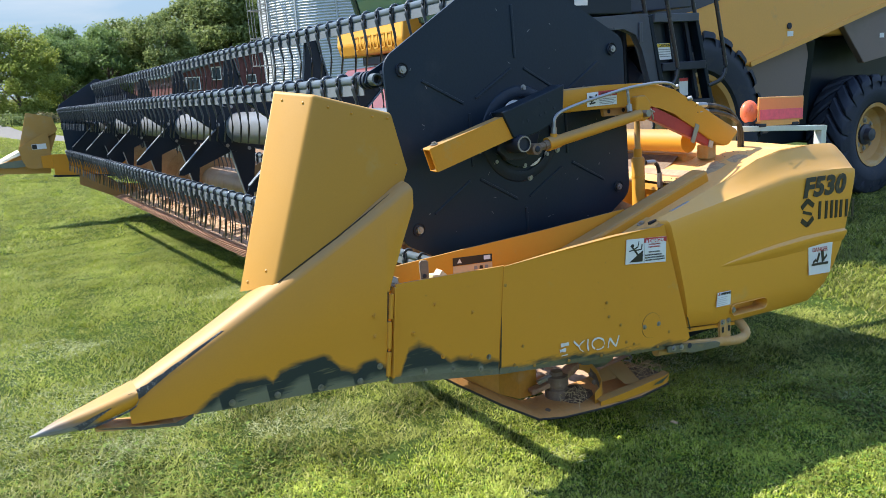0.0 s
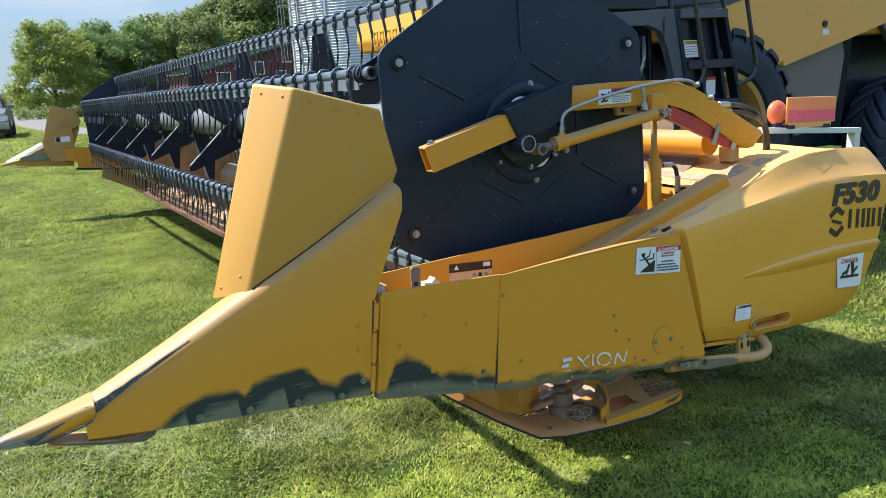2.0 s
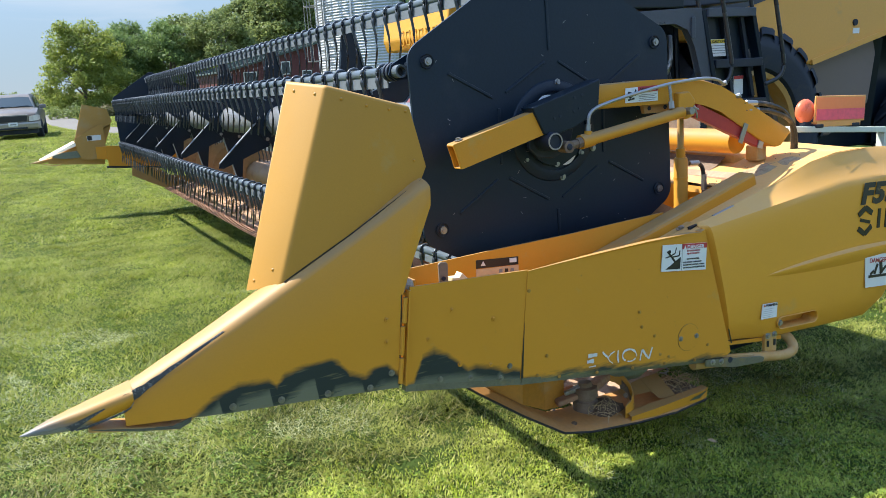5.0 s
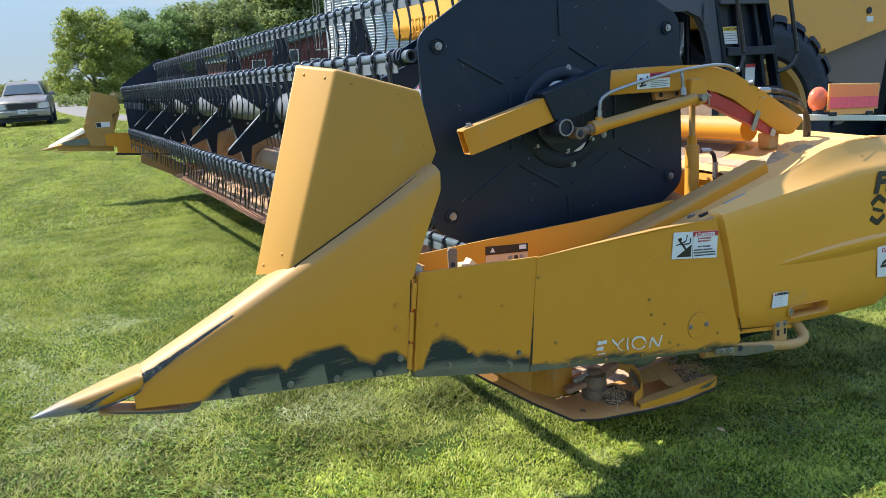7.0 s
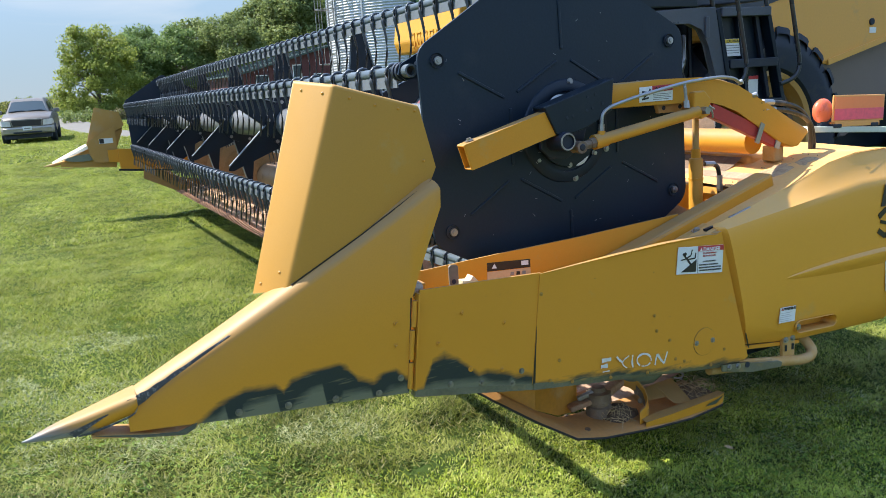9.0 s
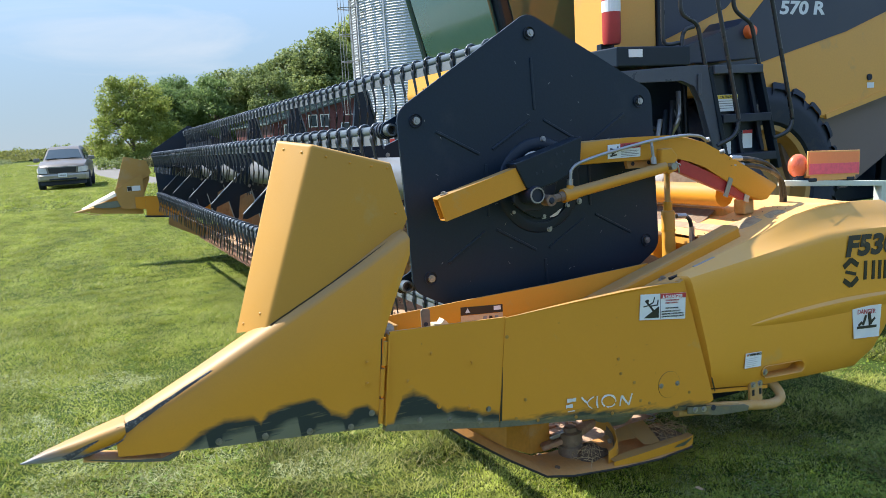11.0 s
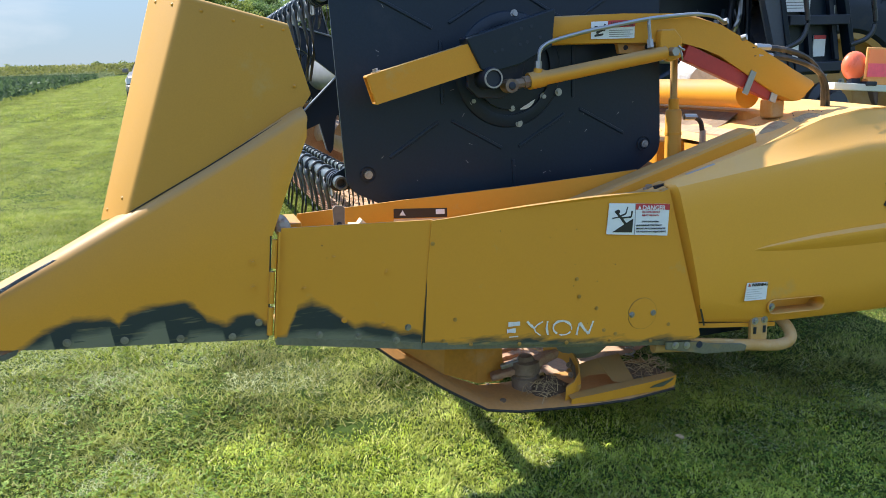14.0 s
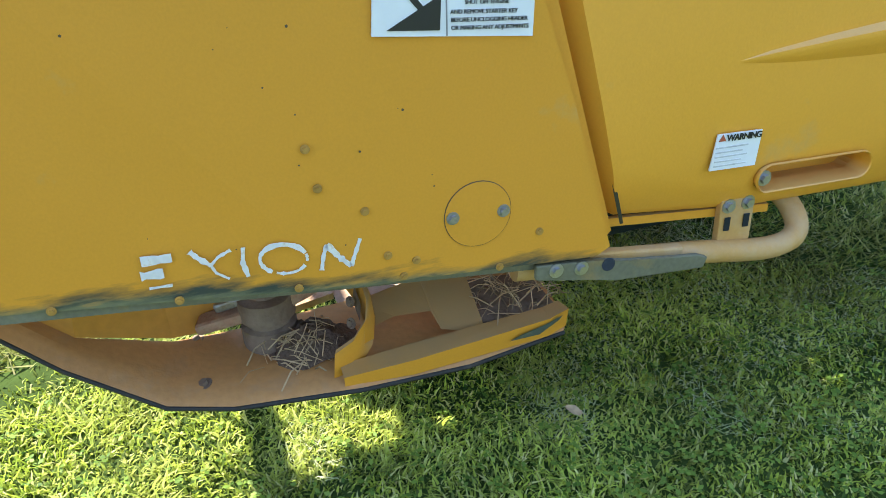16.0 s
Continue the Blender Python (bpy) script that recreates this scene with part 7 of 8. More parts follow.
def clover(n, x0, x1, y0, y1, seed):
    """Three-leaved clover and broad weeds among the blades, as one mesh."""
    rs = np.random.RandomState(seed)
    c = np.stack([rs.uniform(x0, x1, n), rs.uniform(y0, y1, n), rs.uniform(0.008, 0.03, n)], 1)
    keep = (np.sin(c[:, 0] * 2.3 + 1) + np.sin(c[:, 1] * 3.1 + c[:, 0]) + rs.normal(0, 0.8, n)) > 0.2
    c = c[keep]
    n = len(c)
    out = []
    for j in range(3):
        a = rs.uniform(0, 0.5, n) + j * 2.094 + rs.uniform(0, 6.28, n) * 0.2
        r = rs.uniform(0.004, 0.010, n)
        d = np.stack([np.cos(a), np.sin(a), rs.uniform(-0.35, 0.25, n)], 1) * r[:, None]
        s = np.stack([-np.sin(a), np.cos(a), rs.uniform(-0.3, 0.3, n)], 1) * r[:, None] * 0.55
        out.append(np.stack([c, c + d + s, c + d * 1.7, c + d - s], 1))
    v = np.concatenate(out).astype(np.float32)
    n = len(v)
    me = bpy.data.meshes.new("clover")
    me.vertices.add(n * 4)
    me.vertices.foreach_set("co", v.reshape(-1))
    me.loops.add(n * 4)
    me.loops.foreach_set("vertex_index", np.arange(n * 4, dtype=np.int32))
    me.polygons.add(n)
    me.polygons.foreach_set("loop_start", np.arange(0, n * 4, 4, dtype=np.int32))
    me.update()
    me.validate()
    me.materials.append(CLOVER)
    return tagged(new("clover", me), "patches of clover and broad-leaved weeds in the lawn", "clover", kind="stuff")


clover(26000, -1.5, 4.6, -1.2, 1.7, 11)
leaf = thing("dry_leaf", "curled pale dry leaf lying on the grass", "leaf", m=pose(2.42, 0.09, 0.045, 10, -15, 40) @ Matrix.Scale(0.52, 4))
part("blade", loft(B(), [[(-0.012, -0.03, 0), (0, -0.035, 0.006), (0.010, -0.03, 0.002)], [(-0.020, 0.0, 0.006), (0, 0.0, -0.002), (0.018, 0.002, 0.010)], [(-0.008, 0.03, 0.003), (0.0, 0.036, 0.0), (0.007, 0.03, 0.006)]]), mat("dry_leaf", (0.40, 0.28, 0.15), 0.9, var=0.2, scale=40), leaf, "", True)
part("stalk", pipe(B(), [(0, -0.03, 0.004), (0.004, -0.05, 0.0)], 0.0012, 5), STRAW, leaf)

# ---- gravel drive ----
GRAVEL = mat("pale_gravel", (0.155, 0.145, 0.128), 0.95, var=0.2, scale=1.5, fine=40, dirt=(0.13, 0.135, 0.08), dirt_amount=0.35, dirt_scale=1.2, bump=0.5, bscale=30)
line = [(30, 21, 3.0), (14, 25.5, 2.4), (7.5, 28.5, 2.0), (4.6, 31.5, 1.7), (3.2, 36, 1.6), (2.3, 43, 1.7), (1.7, 52, 1.9), (1.4, 70, 2.2), (0.8, 95, 3.5), (-6, 122, 4)]
rows = []
for i, (x, y, w) in enumerate(line):
    a, b = Vector(line[max(0, i - 1)][:2]), Vector(line[min(len(line) - 1, i + 1)][:2])
    d = (b - a).normalized()
    s = Vector((d.y, -d.x)) * w / 2
    rows.append([(x - s.x * 1.15, y - s.y * 1.15, 0.004), (x - s.x, y - s.y, 0.03), (x, y, 0.05), (x + s.x, y + s.y, 0.03), (x + s.x * 1.15, y + s.y * 1.15, 0.004)])
tagged(part("gravel_drive", loft(B(), rows), GRAVEL, None, "pale gravel farm drive across the lawn", True, "structure"), "", "drive")


def off_drive(px, py):
    ok = np.ones(len(px), bool)
    for (xa, ya, wa), (xb, yb, wb) in zip(line, line[1:]):
        ab = np.array([xb - xa, yb - ya])
        f = np.clip(((px - xa) * ab[0] + (py - ya) * ab[1]) / (ab @ ab), 0, 1)
        ok &= np.hypot(px - xa - f * ab[0], py - ya - f * ab[1]) > 0.5 * (wa + (wb - wa) * f)
    return ok


blades("grass_distant", -11, 12, 24, 62, 260, 0.04, 0.09, 0.036, GRASS_FAR, "mown lawn grass beside the drive", 5, off_drive, simple=True)
blades("grass_remote", -15, 3, 62, 165, 26, 0.05, 0.11, 0.11, GRASS_FAR, "mown grass lane between the fields", 15, off_drive, simple=True)

# ---- parked SUV ----
suv = thing("parked_suv", "tan-grey older SUV parked on the grass by the drive", "car", m=pose(-0.75, 35.6, 0, 0, 0, -3) @ Matrix.Scale(1.06, 4))
CAR = mat("tan_car_paint", (0.115, 0.098, 0.076), 0.40, metal=0.0, var=0.06, coat=0.15, dirt=(0.17, 0.15, 0.115), dirt_amount=0.3, dirt_scale=3)
CAR_LOW = mat("grey_lower_cladding", (0.16, 0.155, 0.15), 0.45, var=0.08)
CARGLASS = mat("car_glass", (0.035, 0.052, 0.058), 0.12, var=0.03, spec=0.42)
rows = []
for y, hw, z0, z1 in ((-0.64, 0.72, 0.46, 0.93), (-0.56, 0.87, 0.40, 0.99), (-0.30, 0.93, 0.38, 1.07), (0.20, 0.945, 0.38, 1.15), (0.60, 0.95, 0.38, 1.21), (1.0, 0.955, 0.38, 1.20), (3.9, 0.955, 0.38, 1.20), (4.25, 0.92, 0.42, 1.14)):
    rows.append([(-hw * 0.94, y, z0), (-hw, y, z0 + 0.18), (-hw, y, z1 - 0.18), (-hw * 0.92, y, z1 - 0.05), (-hw * 0.5, y, z1), (0, y, z1 + 0.015), (hw * 0.5, y, z1), (hw * 0.92, y, z1 - 0.05), (hw, y, z1 - 0.18), (hw, y, z0 + 0.18), (hw * 0.94, y, z0)])
bm = loft(B(), rows, close=True)
bm.verts.ensure_lookup_table()
bm.faces.new(bm.verts[:11])
bm.faces.new(bm.verts[-11:])
part("body", bm, CAR, suv, "", True)
rows = []
for y, hw, z0, z1 in ((0.52, 0.82, 1.06, 1.16), (1.40, 0.66, 1.06, 1.67), (1.70, 0.63, 1.06, 1.745), (3.7, 0.63, 1.06, 1.765), (4.15, 0.68, 1.06, 1.50)):
    rows.append([(-hw - 0.17 * (z1 > 1.2), y, z0), (-hw, y, z1 - 0.08), (-hw * 0.88, y, z1), (hw * 0.88, y, z1), (hw, y, z1 - 0.08), (hw + 0.17 * (z1 > 1.2), y, z0)])
part("cabin", loft(B(), rows, close=True), CAR, suv, "", True)
part("windscreen", loft(B(), [[(-0.70, 0.62, 1.238), (-0.36, 0.60, 1.250), (0.36, 0.60, 1.250), (0.70, 0.62, 1.238)], [(-0.565, 1.27, 1.612), (-0.28, 1.25, 1.630), (0.28, 1.25, 1.630), (0.565, 1.27, 1.612)]]), CARGLASS, suv, "reflecting windscreen", True)
for s in (-1, 1):
    part("side_window", loft(B(), [[(s * 0.82, 0.95, 1.22), (s * 0.82, 3.9, 1.22)], [(s * 0.685, 1.45, 1.60), (s * 0.685, 3.75, 1.63)]]), CARGLASS, suv)
    part("headlight", loft(B(), [[(s * 0.555, -0.672, 0.69), (s * 0.585, -0.66, 0.885)], [(s * 0.72, -0.655, 0.685), (s * 0.73, -0.63, 0.90)], [(s * 0.885, -0.585, 0.70), (s * 0.885, -0.55, 0.915)], [(s * 0.95, -0.44, 0.75), (s * 0.945, -0.42, 0.89)]]), mat("lamp_glass", (0.6, 0.58, 0.52), 0.15), suv, "clear headlight")
    mir = part("mirror", box(B(), (s * 0.93, 0.80, 1.14), (s * 1.17, 0.92, 1.30), 0.03), CAR_LOW, suv, "dark door mirror")
    for y in (0.15, 3.15):
        ty = part("wheel", lathe(B(), [(0.22, -0.12), (0.33, -0.12), (0.37, -0.08), (0.37, 0.08), (0.33, 0.12), (0.22, 0.12)], (s * 0.86, y, 0.37), (1, 0, 0), 28), RUBBER, suv, "", True)
        part("rim", lathe(B(), [(0.22, -0.1), (0.18, -0.09), (0.05, -0.06), (0.0, -0.06), (0.0, 0.06), (0.05, 0.06), (0.18, 0.09), (0.22, 0.1)], (s * 0.86, y, 0.37), (1, 0, 0), 20), STEEL, ty, "", True)
part("grille_frame", prism(B(), [(-0.52, 0.66), (0.52, 0.66), (0.575, 0.92), (0.50, 0.945), (-0.50, 0.945), (-0.575, 0.92)], -0.675, -0.60, 0.012), mat("tan_silver_trim", (0.25, 0.23, 0.20), 0.35, metal=0.3), suv, "tan-silver grille surround")
part("grille", prism(B(), [(-0.485, 0.69), (0.485, 0.69), (0.53, 0.90), (-0.53, 0.90)], -0.690, -0.66, 0.008), mat("grille_black", (0.02, 0.02, 0.022), 0.4), suv, "dark grille")
part("grille_badge", lathe(B(), [(0.0, -0.02), (0.10, -0.015), (0.10, 0.0)], (0, -0.69, 0.785), (0, -1, 0), 16), STEEL, suv)
part("bumper_inlet", box(B(), (-0.50, -0.792, 0.405), (0.50, -0.76, 0.47), 0.01), RUBBER, suv, "dark opening in the bumper")
part("bumper", loft(B(), [[(x, y, 0.38), (x, y - 0.05, 0.43), (x, y - 0.06, 0.59), (x, y, 0.65)] for x, y in ((-0.95, -0.45), (-0.85, -0.62), (-0.4, -0.72), (0.4, -0.72), (0.85, -0.62), (0.95, -0.45))]), mat("silver_bumper", (0.36, 0.33, 0.27), 0.35, metal=0.3), suv, "grey front bumper", True)
part("number_plate", box(B(), (-0.16, -0.80, 0.52), (0.16, -0.785, 0.67)), DECAL_WHITE, suv, "white plate")
part("plate_bar", box(B(), (-0.11, -0.804, 0.57), (0.11, -0.80, 0.61)), DECAL_GREY, suv)
part("valance", box(B(), (-0.84, -0.58, 0.20), (0.84, -0.40, 0.41), 0.02), RUBBER, suv)
for s in (-1, 1):
    part("wiper", beam(B(), (s * 0.33 - 0.3, 0.585, 1.245), (s * 0.33 + 0.22, 0.66, 1.275), 0.03, 0.015), RUBBER, suv)

# ---- grain bin ----
bin_ = thing("grain_bin", "tall galvanised corrugated grain bin with a caged ladder", "grain bin")
GALV = mat("galvanised_sheet", (0.47, 0.49, 0.50), 0.5, metal=0.15, var=0.1, scale=0.8, fine=20, dirt=(0.42, 0.43, 0.43), dirt_amount=0.35, dirt_scale=0.7)
BC, BR, BH = (13.97, 27.7), 3.6, 10.5
prof = []
for k in range(int(BH / 0.1)):
    prof += [(BR - 0.012, 0.1 * k), (BR + 0.012, 0.1 * k + 0.05)]
part("wall", lathe(B(), prof, (BC[0], BC[1], 0), (0, 0, 1), 64), GALV, bin_, "corrugated rings", True)
part("roof", lathe(B(), [(BR + 0.12, BH), (BR * 0.5, BH + 1.05), (0.45, BH + 1.9), (0.45, BH + 2.1), (0.0, BH + 2.15)], (BC[0], BC[1], 0), (0, 0, 1), 40), GALV, bin_, "conical roof")
part("footing", lathe(B(), [(BR + 0.2, -0.05), (BR + 0.2, 0.25), (BR - 0.1, 0.26)], (BC[0], BC[1], 0), (0, 0, 1), 48), mat("concrete", (0.36, 0.35, 0.33), 0.9, var=0.15, bump=0.2), bin_, "concrete footing")
for k in range(14):
    a = 2 * math.pi * k / 14 + 0.1
    part("stiffener", box(B(), (-0.03, -0.02, 0.2), (0.03, 0.03, BH - 0.1), 0.0, Matrix.Translation((BC[0] + (BR + 0.015) * math.cos(a), BC[1] + (BR + 0.015) * math.sin(a), 0)) @ pose(0, 0, 0, 0, 0, math.degrees(a) + 90)), GALV, bin_)
la = math.atan2(-2.0 - BC[1], 0.2 - BC[0]) - 1.02
lx, ly = BC[0] + (BR + 0.22) * math.cos(la), BC[1] + (BR + 0.22) * math.sin(la)
tx, ty = -math.sin(la), math.cos(la)
cage = part("bin_ladder", B(), STEEL, bin_)
bm = B()
for s in (-0.22, 0.22):
    beam(bm, (lx + tx * s, ly + ty * s, 0.8), (lx + tx * s, ly + ty * s, BH + 0.4), 0.04, 0.04, up=(1, 0, 0))
for k in range(32):
    z = 0.9 + 0.31 * k
    beam(bm, (lx - tx * 0.22, ly - ty * 0.22, z), (lx + tx * 0.22, ly + ty * 0.22, z), 0.03, 0.03)
ox, oy = math.cos(la), math.sin(la)
for k in range(9):
    z = 2.4 + 1.0 * k
    pipe(bm, [(lx + tx * 0.36 * math.cos(a) + ox * 0.62 * math.sin(a), ly + ty * 0.36 * math.cos(a) + oy * 0.62 * math.sin(a), z) for a in [math.pi * j / 8 for j in range(9)]], 0.02, 5)
for j in range(1, 8, 2):
    a = math.pi * j / 8
    beam(bm, (lx + tx * 0.36 * math.cos(a) + ox * 0.62 * math.sin(a), ly + ty * 0.36 * math.cos(a) + oy * 0.62 * math.sin(a), 2.4), (lx + tx * 0.36 * math.cos(a) + ox * 0.62 * math.sin(a), ly + ty * 0.36 * math.cos(a) + oy * 0.62 * math.sin(a), BH + 0.3), 0.03, 0.015, up=(1, 0, 0))
me_old = cage.data
bpy.data.objects.remove(cage)
bpy.data.meshes.remove(me_old)
part("bin_ladder", bm, WORN_STEEL, bin_, "caged steel ladder")
dr = math.atan2(-2.0 - BC[1], 0.2 - BC[0]) - 0.55
part("bin_door", box(B(), (-0.4, -0.05, 0.5), (0.4, 0.05, 1.9), 0.02, Matrix.Translation((BC[0] + (BR + 0.05) * math.cos(dr), BC[1] + (BR + 0.05) * math.sin(dr), 0)) @ pose(0, 0, 0, 0, 0, math.degrees(dr) + 90)), GREY_PAINT, bin_, "grey bin door")
part("door_sign", box(B(), (-0.12, -0.07, 1.0), (0.12, -0.06, 1.75), 0.0, Matrix.Translation((BC[0] + (BR + 0.12) * math.cos(dr), BC[1] + (BR + 0.12) * math.sin(dr), 0)) @ pose(0, 0, 0, 0, 0, math.degrees(dr) + 90)), RED_PAINT, bin_, "red warning sign")

# ---- red farm shed ----
SIDING = mat("red_siding", (0.11, 0.03, 0.028), 0.6, var=0.12, scale=1, fine=30, dirt=(0.13, 0.05, 0.045), dirt_amount=0.2)
GREEN_ROOF = mat("green_metal_roof", (0.06, 0.09, 0.075), 0.6, var=0.1, scale=0.6, dirt=(0.09, 0.115, 0.095), dirt_amount=0.2)


def shed(x0, x1, y0, y1, eave, ridge, label, windows):
    """A shed whose gable faces the lawn."""
    t = thing("farm_shed", label, "shed")
    xm = (x0 + x1) / 2
    rise = lambda x: eave + (ridge - eave) * (1 - abs(x - xm) / (xm - x0))
    part("wall", prism(B(), [(x0, 0), (x1, 0), (x1, eave), (xm, ridge), (x0, eave)], y0, y1), SIDING, t)
    for k in range(1, int((x1 - x0) / 0.3)):
        x = x0 + 0.3 * k
        part("batten", box(B(), (x - 0.025, y0 - 0.02, 0.1), (x + 0.025, y0 - 0.001, rise(x) - 0.08)), SIDING, t)
    for xa, xb in ((x0 - 0.3, xm), (x1 + 0.3, xm)):
        za = eave - 0.3 * (ridge - eave) / (xm - x0)
        roof = part("roof", prism(B(), [(xa, za + 0.005), (xb, ridge + 0.005), (xb, ridge + 0.09), (xa, za + 0.09)], y0 - 0.3, y1 + 0.3), GREEN_ROOF, t, "green ribbed metal roof")
        for k in range(14):
            y = y0 - 0.28 + (y1 - y0 + 0.5) * k / 13
            part("roof_rib", beam(B(), (xa, y, za + 0.10), (xb, y, ridge + 0.10), 0.05, 0.03), GREEN_ROOF, roof)
    for wx, wz, ww, wh in windows:
        w = part("window", box(B(), (wx, y0 - 0.05, wz), (wx + ww, y0 - 0.022, wz + wh)), WHITE_PAINT, t, "white window frame")
        part("pane", box(B(), (wx + 0.05, y0 - 0.055, wz + 0.05), (wx + ww - 0.05, y0 - 0.0505, wz + wh - 0.05)), CARGLASS, w)
    return t


shed(10.3, 21.7, 44, 56, 2.55, 4.0, "dark red farm shed with a green roof behind the grain bin", [(11.0, 1.7, 0.8, 0.75), (12.5, 2.2, 0.55, 0.75), (13.25, 2.2, 0.55, 0.75), (14.5, 1.9, 0.6, 0.5)])


# ---- trees, shrubs and fields ----
def leaf_mat(name, c1, c2):
    return grass_mat(name, c1, c2, tuple(0.5 * (a + b) + 0.02 for a, b in zip(c1, c2)))


def leaf_cloud(name, centres, radii, count, size, material, parent, seed, label=""):
    """Small bent leaves thrown thickly near the skin of many clumps."""
    rs = np.random.RandomState(seed)
    k = rs.choice(len(centres), count, p=np.array([r[0] * r[1] for r in radii]) / sum(r[0] * r[1] for r in radii))
    c, r = np.array(centres)[k], np.array(radii)[k]
    d = rs.normal(size=(count, 3))
    d /= np.linalg.norm(d, axis=1)[:, None]
    p = c + d * r * (0.35 + 0.80 * rs.rand(count) ** 0.8)[:, None]
    # the leaves lie roughly on the skin of their clump, with many strays
    nrm = d / r * r.mean() + rs.normal(0, 0.75, (count, 3)) + np.array([0, 0, 0.3])
    u = np.cross(nrm, rs.normal(size=(count, 3)))
    u /= np.linalg.norm(u, axis=1)[:, None]
    w = np.cross(u, nrm)
    w /= np.linalg.norm(w, axis=1)[:, None]
    s = (size * rs.uniform(0.5, 1.4, count))[:, None]
    v = np.stack([p - u * s, p - w * s * 0.55 + u * s * 0.1, p + u * s, p + w * s * 0.55 + u * s * 0.1], 1).astype(np.float32)
    me = bpy.data.meshes.new(name)
    me.vertices.add(count * 4)
    me.vertices.foreach_set("co", v.reshape(-1))
    me.loops.add(count * 4)
    me.loops.foreach_set("vertex_index", np.arange(count * 4, dtype=np.int32))
    me.polygons.add(count)
    me.polygons.foreach_set("loop_start", np.arange(0, count * 4, 4, dtype=np.int32))
    me.update()
    me.validate()
    me.materials.append(material)
    ob = new(name, me)
    ob.parent = parent
    return tagged(ob, label)


BARK = mat("grey_brown_bark", (0.14, 0.11, 0.085), 0.9, var=0.3, scale=5, fine=40, bump=0.6, bscale=25)
LEAF_BRIGHT = leaf_mat("yellow_green_leaf", (0.14, 0.20, 0.035), (0.36, 0.40, 0.09))
LEAF_DARK = leaf_mat("dark_green_leaf", (0.080, 0.138, 0.042), (0.235, 0.325, 0.10))
LEAF_MID = leaf_mat("mid_green_leaf", (0.11, 0.155, 0.05), (0.28, 0.33, 0.11))


def tree(x, y, h, w, material, label, seed, count=27000, low=0.12):
    rs = random.Random(seed)
    t = thing("tree", label, "tree", "tree line", m=pose(x, y, 0))
    bm = pipe(B(), [(0, 0, 0), (0.05, 0.02, h * 0.2), (-0.05, 0.05, h * 0.45), (0.05, 0, h * 0.75)], [0.03 * h, 0.022 * h, 0.015 * h, 0.004 * h], 9)
    cs, rr = [], []
    for k in range(120):
        # clumps fill a broad, rounded crown, thickest near its outside
        f = rs.uniform(low, 0.97)
        wid = w / 2 * math.sqrt(max(0.05, 1 - ((f - 0.46) / 0.55) ** 2))
        a, q = rs.uniform(0, 2 * math.pi), rs.uniform(0.1, 1.0) ** 0.6 * rs.uniform(0.86, 1.04)
        c = (wid * q * math.cos(a), wid * q * math.sin(a), h * f * rs.uniform(0.94, 1.0))
        r = rs.uniform(0.045, 0.115) * h
        cs.append(c)
        rr.append((r * rs.uniform(0.9, 1.3), r * rs.uniform(0.9, 1.3), r * rs.uniform(0.7, 1.05)))
        if k % 4 == 0:
            pipe(bm, [(0, 0, h * max(0.1, f - 0.22)), (c[0] * 0.5, c[1] * 0.5, h * (f - 0.06)), c], [0.009 * h, 0.006 * h, 0.002 * h], 6)
    part("trunk", bm, BARK, t, "grey-brown trunk and limbs", True)
    leaf_cloud("crown", cs, rr, count, 0.0142 * h, material, t, seed, "uneven leafy crown")
    return t


for i, (x, y, h, w, m, lab) in enumerate((
        (4.1, 73, 7.9, 7.6, LEAF_BRIGHT, "yellow-green maple at the end of the tree line"),
        (8.2, 78, 7.5, 6.5, LEAF_DARK, "dense dark green tree with low branches"),
        (9.5, 84, 8.4, 6.5, LEAF_DARK, "dark green tree with rounded crown"),
        (12.4, 79, 8.2, 7.0, LEAF_DARK, "dark green tree with rounded crown"),
        (15.3, 88, 9.6, 7.5, LEAF_MID, "mid-green broadleaf tree with open crown"),
        (17.0, 77, 9.0, 7.0, LEAF_MID, "mid-green broadleaf tree with open crown"),
        (21.0, 85, 11.2, 8.5, LEAF_MID, "tall mid-green broadleaf tree"),
        (25.0, 81, 13.0, 8.5, LEAF_MID, "tall mid-green broadleaf tree"),
        (30.5, 88, 15.0, 9.5, LEAF_BRIGHT, "tall light green tree behind the grain bin"),
        (36.0, 84, 14.5, 9.5, LEAF_MID, "tall mid-green broadleaf tree"),
        (42.0, 86, 14.0, 10.0, LEAF_MID, "tall mid-green broadleaf tree"))):
    tree(x, y, h, w, m, lab, 40 + i, low=0.12 if m is LEAF_MID else 0.04)
SCRUB = leaf_mat("dry_scrub_leaf", (0.07, 0.075, 0.03), (0.21, 0.19, 0.09))
for i in range(9):
    x = 2.2 + 4.2 * i
    t = thing("shrub", "low weedy shrub at the edge of the lawn", "shrub", "weedy shrubs", m=pose(x, 64 + 2 * math.sin(i * 2.1), 0))
    rs = random.Random(i)
    cs = [(rs.uniform(-2, 2), rs.uniform(-0.8, 0.8), rs.uniform(0.15, 0.75)) for _ in range(12)]
    part("stems", pipe(B(), [(0, 0, 0), (0.2, 0, 0.9)], [0.03, 0.01], 5), BARK, t)
    leaf_cloud("foliage", cs, [(0.6, 0.6, 0.4)] * 12, 900, 0.12, SCRUB if i % 3 else LEAF_MID, t, 90 + i, "low tangled leaves")

BEAN = leaf_mat("bean_leaf", (0.038, 0.068, 0.028), (0.095, 0.145, 0.06))
CORN = leaf_mat("corn_leaf", (0.10, 0.13, 0.03), (0.30, 0.28, 0.08))


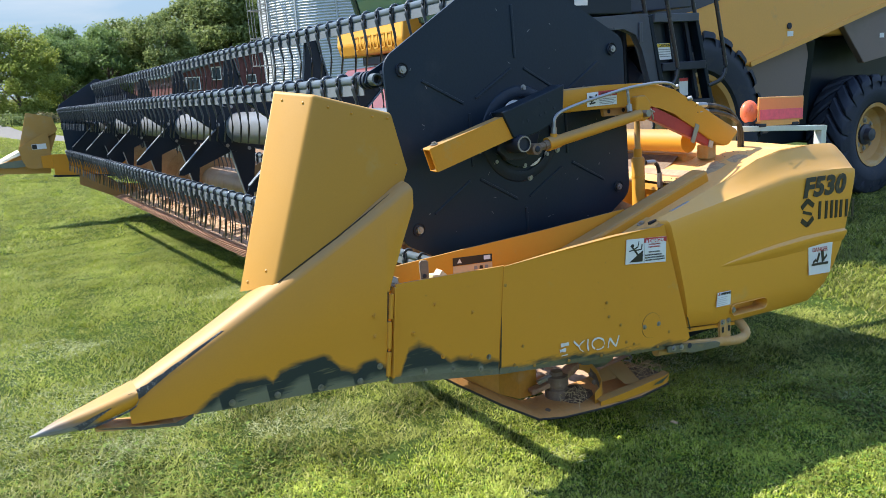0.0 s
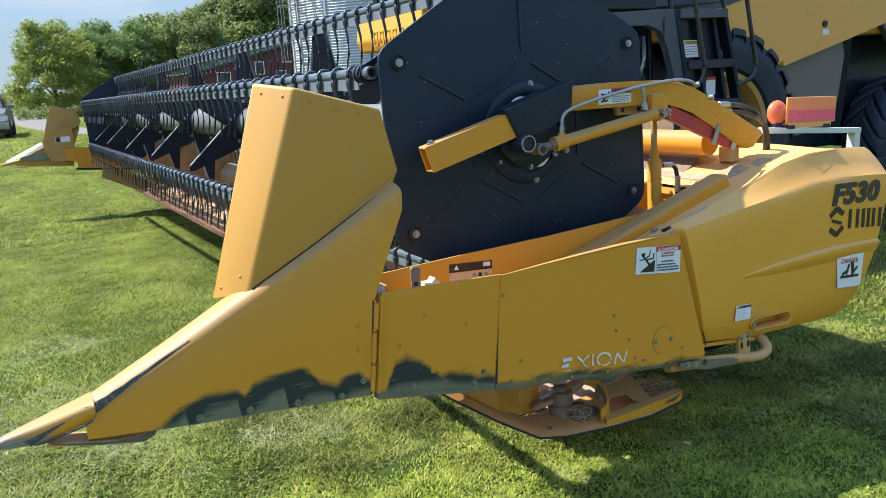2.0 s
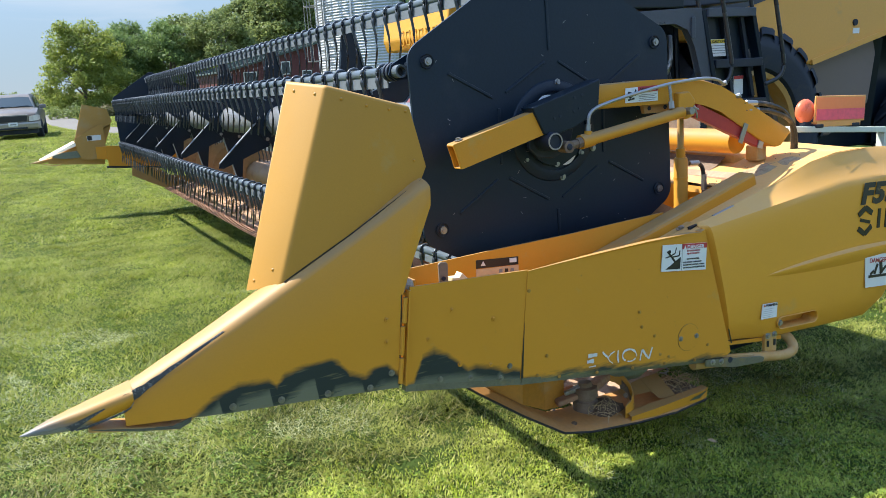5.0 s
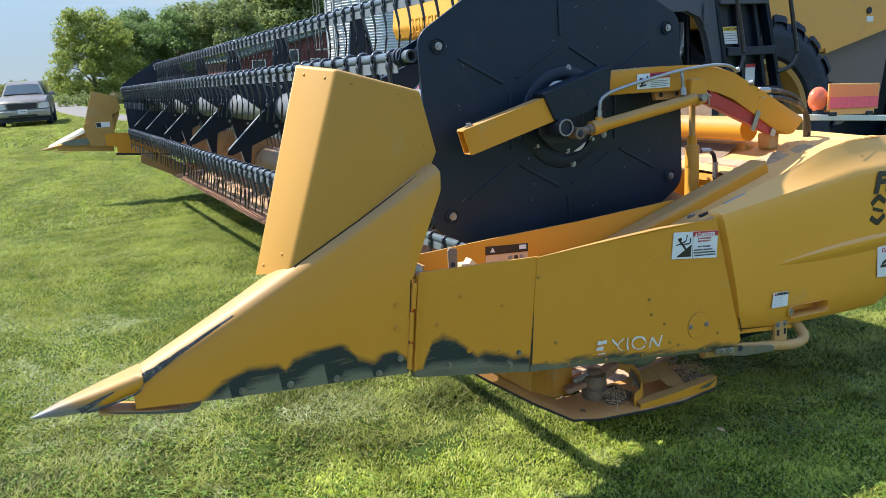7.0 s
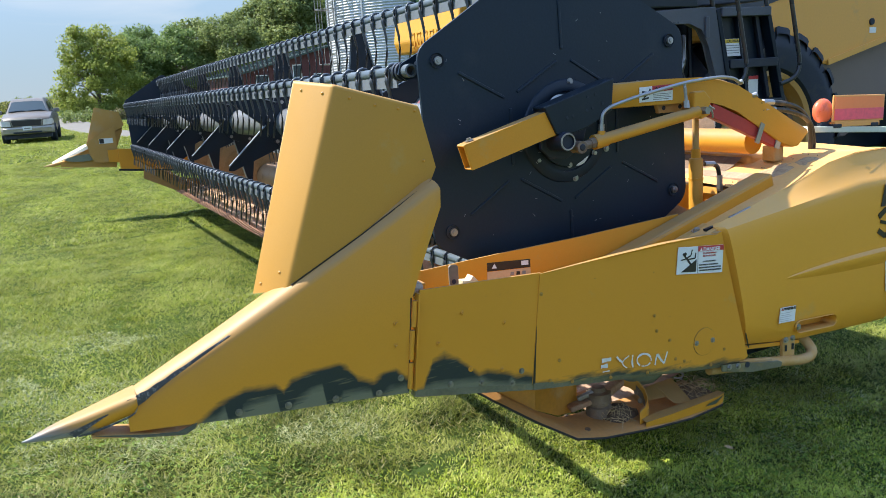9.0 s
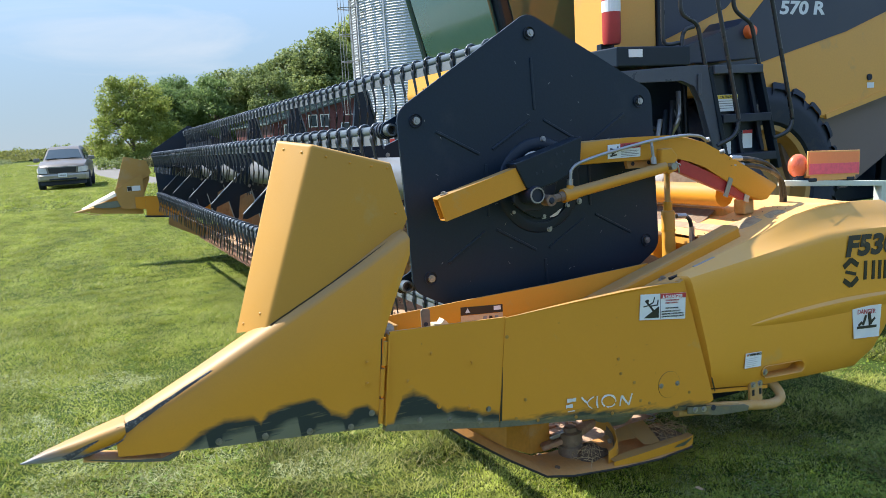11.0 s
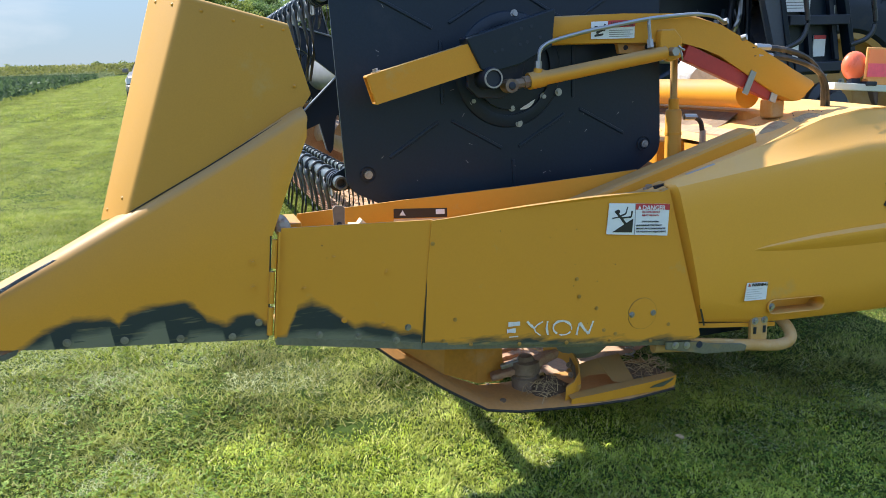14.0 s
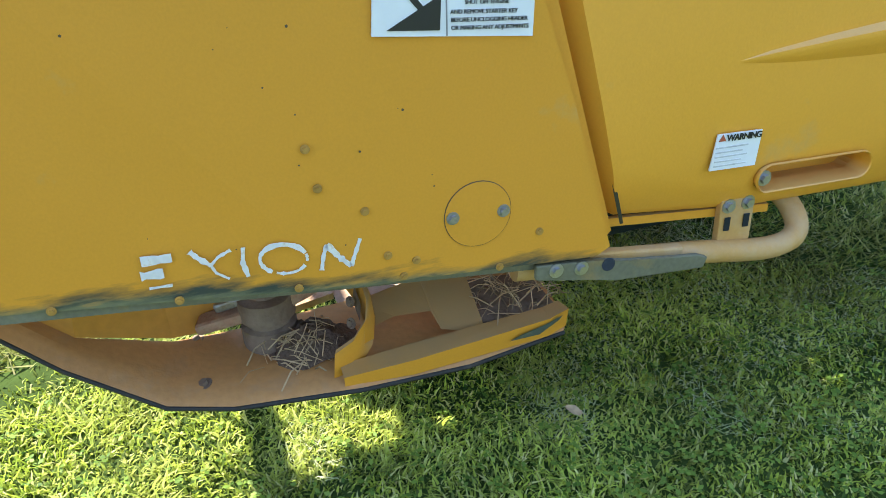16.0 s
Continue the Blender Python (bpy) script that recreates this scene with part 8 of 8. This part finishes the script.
def field(name, x0, x1, y0, y1, count, z0, z1, size, material, label, seed, keep):
    rs = np.random.RandomState(seed)
    p = np.stack([rs.uniform(x0, x1, count), rs.uniform(y0, y1, count), rs.uniform(z0, z1, count)], 1)
    p = p[keep(p)]
    n = len(p)
    u, q = rs.normal(size=(n, 3)), rs.normal(size=(n, 3))
    u[:, 2] *= 1.4
    u /= np.linalg.norm(u, axis=1)[:, None]
    w = np.cross(u, q)
    w /= np.linalg.norm(w, axis=1)[:, None]
    s = (size * rs.uniform(0.5, 1.3, n))[:, None]
    v = np.stack([p - u * s, p - w * s * 0.5, p + u * s, p + w * s * 0.5], 1).astype(np.float32)
    v[:, :, 2] = np.maximum(v[:, :, 2], 0.0)
    me = bpy.data.meshes.new(name)
    me.vertices.add(n * 4)
    me.vertices.foreach_set("co", v.reshape(-1))
    me.loops.add(n * 4)
    me.loops.foreach_set("vertex_index", np.arange(n * 4, dtype=np.int32))
    me.polygons.add(n)
    me.polygons.foreach_set("loop_start", np.arange(0, n * 4, 4, dtype=np.int32))
    me.update()
    me.validate()
    me.materials.append(material)
    return tagged(new(name, me), label, "crop field", kind="stuff")


bean_edge = lambda p: p[:, 0] < -7.0 - 0.048 * (p[:, 1] - 40) + 0.35 * np.sin(p[:, 1] * 0.9)
field("bean_field", -45, -6, 34, 107, 80000, 0.25, 0.85, 0.16, BEAN, "dense green soybean field beside the lawn", 7, bean_edge)
field("corn_field", -260, 60, 165, 215, 95000, 0.3, 2.62, 0.24, CORN, "ripening corn field with yellowing tassels", 8, lambda p: p[:, 2] < 2.45 + 0.10 * np.sin(p[:, 0] * 1.7 + p[:, 1]))
WEED = leaf_mat("grey_green_weed", (0.10, 0.125, 0.055), (0.24, 0.27, 0.13))
field("weed_strip", -70, -11, 112, 160, 26000, 0.05, 1.35, 0.15, WEED, "rough grey-green weeds between the bean and corn fields", 21, lambda p: (p[:, 2] < 0.45 + 0.75 * value_noise(np.random.RandomState(5), p[:, 0], p[:, 1], 3.5)) & (p[:, 0] < -11.6 + 0.6 * np.sin(p[:, 1])))
tagged(part("corn_canopy", loft(B(), [[(-900, 200, 2.1), (700, 200, 2.1)], [(-900, 1500, 2.1), (700, 1500, 2.1)]]), mat("distant_corn_canopy", (0.20, 0.19, 0.055), 0.95, var=0.25, scale=0.05, fine=1.0), None, "tops of the corn field running to the horizon", kind="structure"), "", "field")
for i, (x, y, w) in enumerate(((18, 640, 40), (-40, 700, 60), (-150, 760, 50), (60, 620, 30))):
    t = thing("far_grove", "hazy grove of trees on the horizon", "trees", "far groves", m=pose(x, y, 0))
    rs = random.Random(70 + i)
    cs = [(rs.uniform(-w / 2, w / 2), 0, rs.uniform(2.5, 6)) for _ in range(14)]
    part("trunks", pipe(B(), [(0, 0, 0), (0, 0, 4)], 0.4, 6), BARK, t)
    leaf_cloud("grove_crown", cs, [(3.5, 3, 2.2)] * 14, 900, 0.9, LEAF_MID, t, 130 + i)
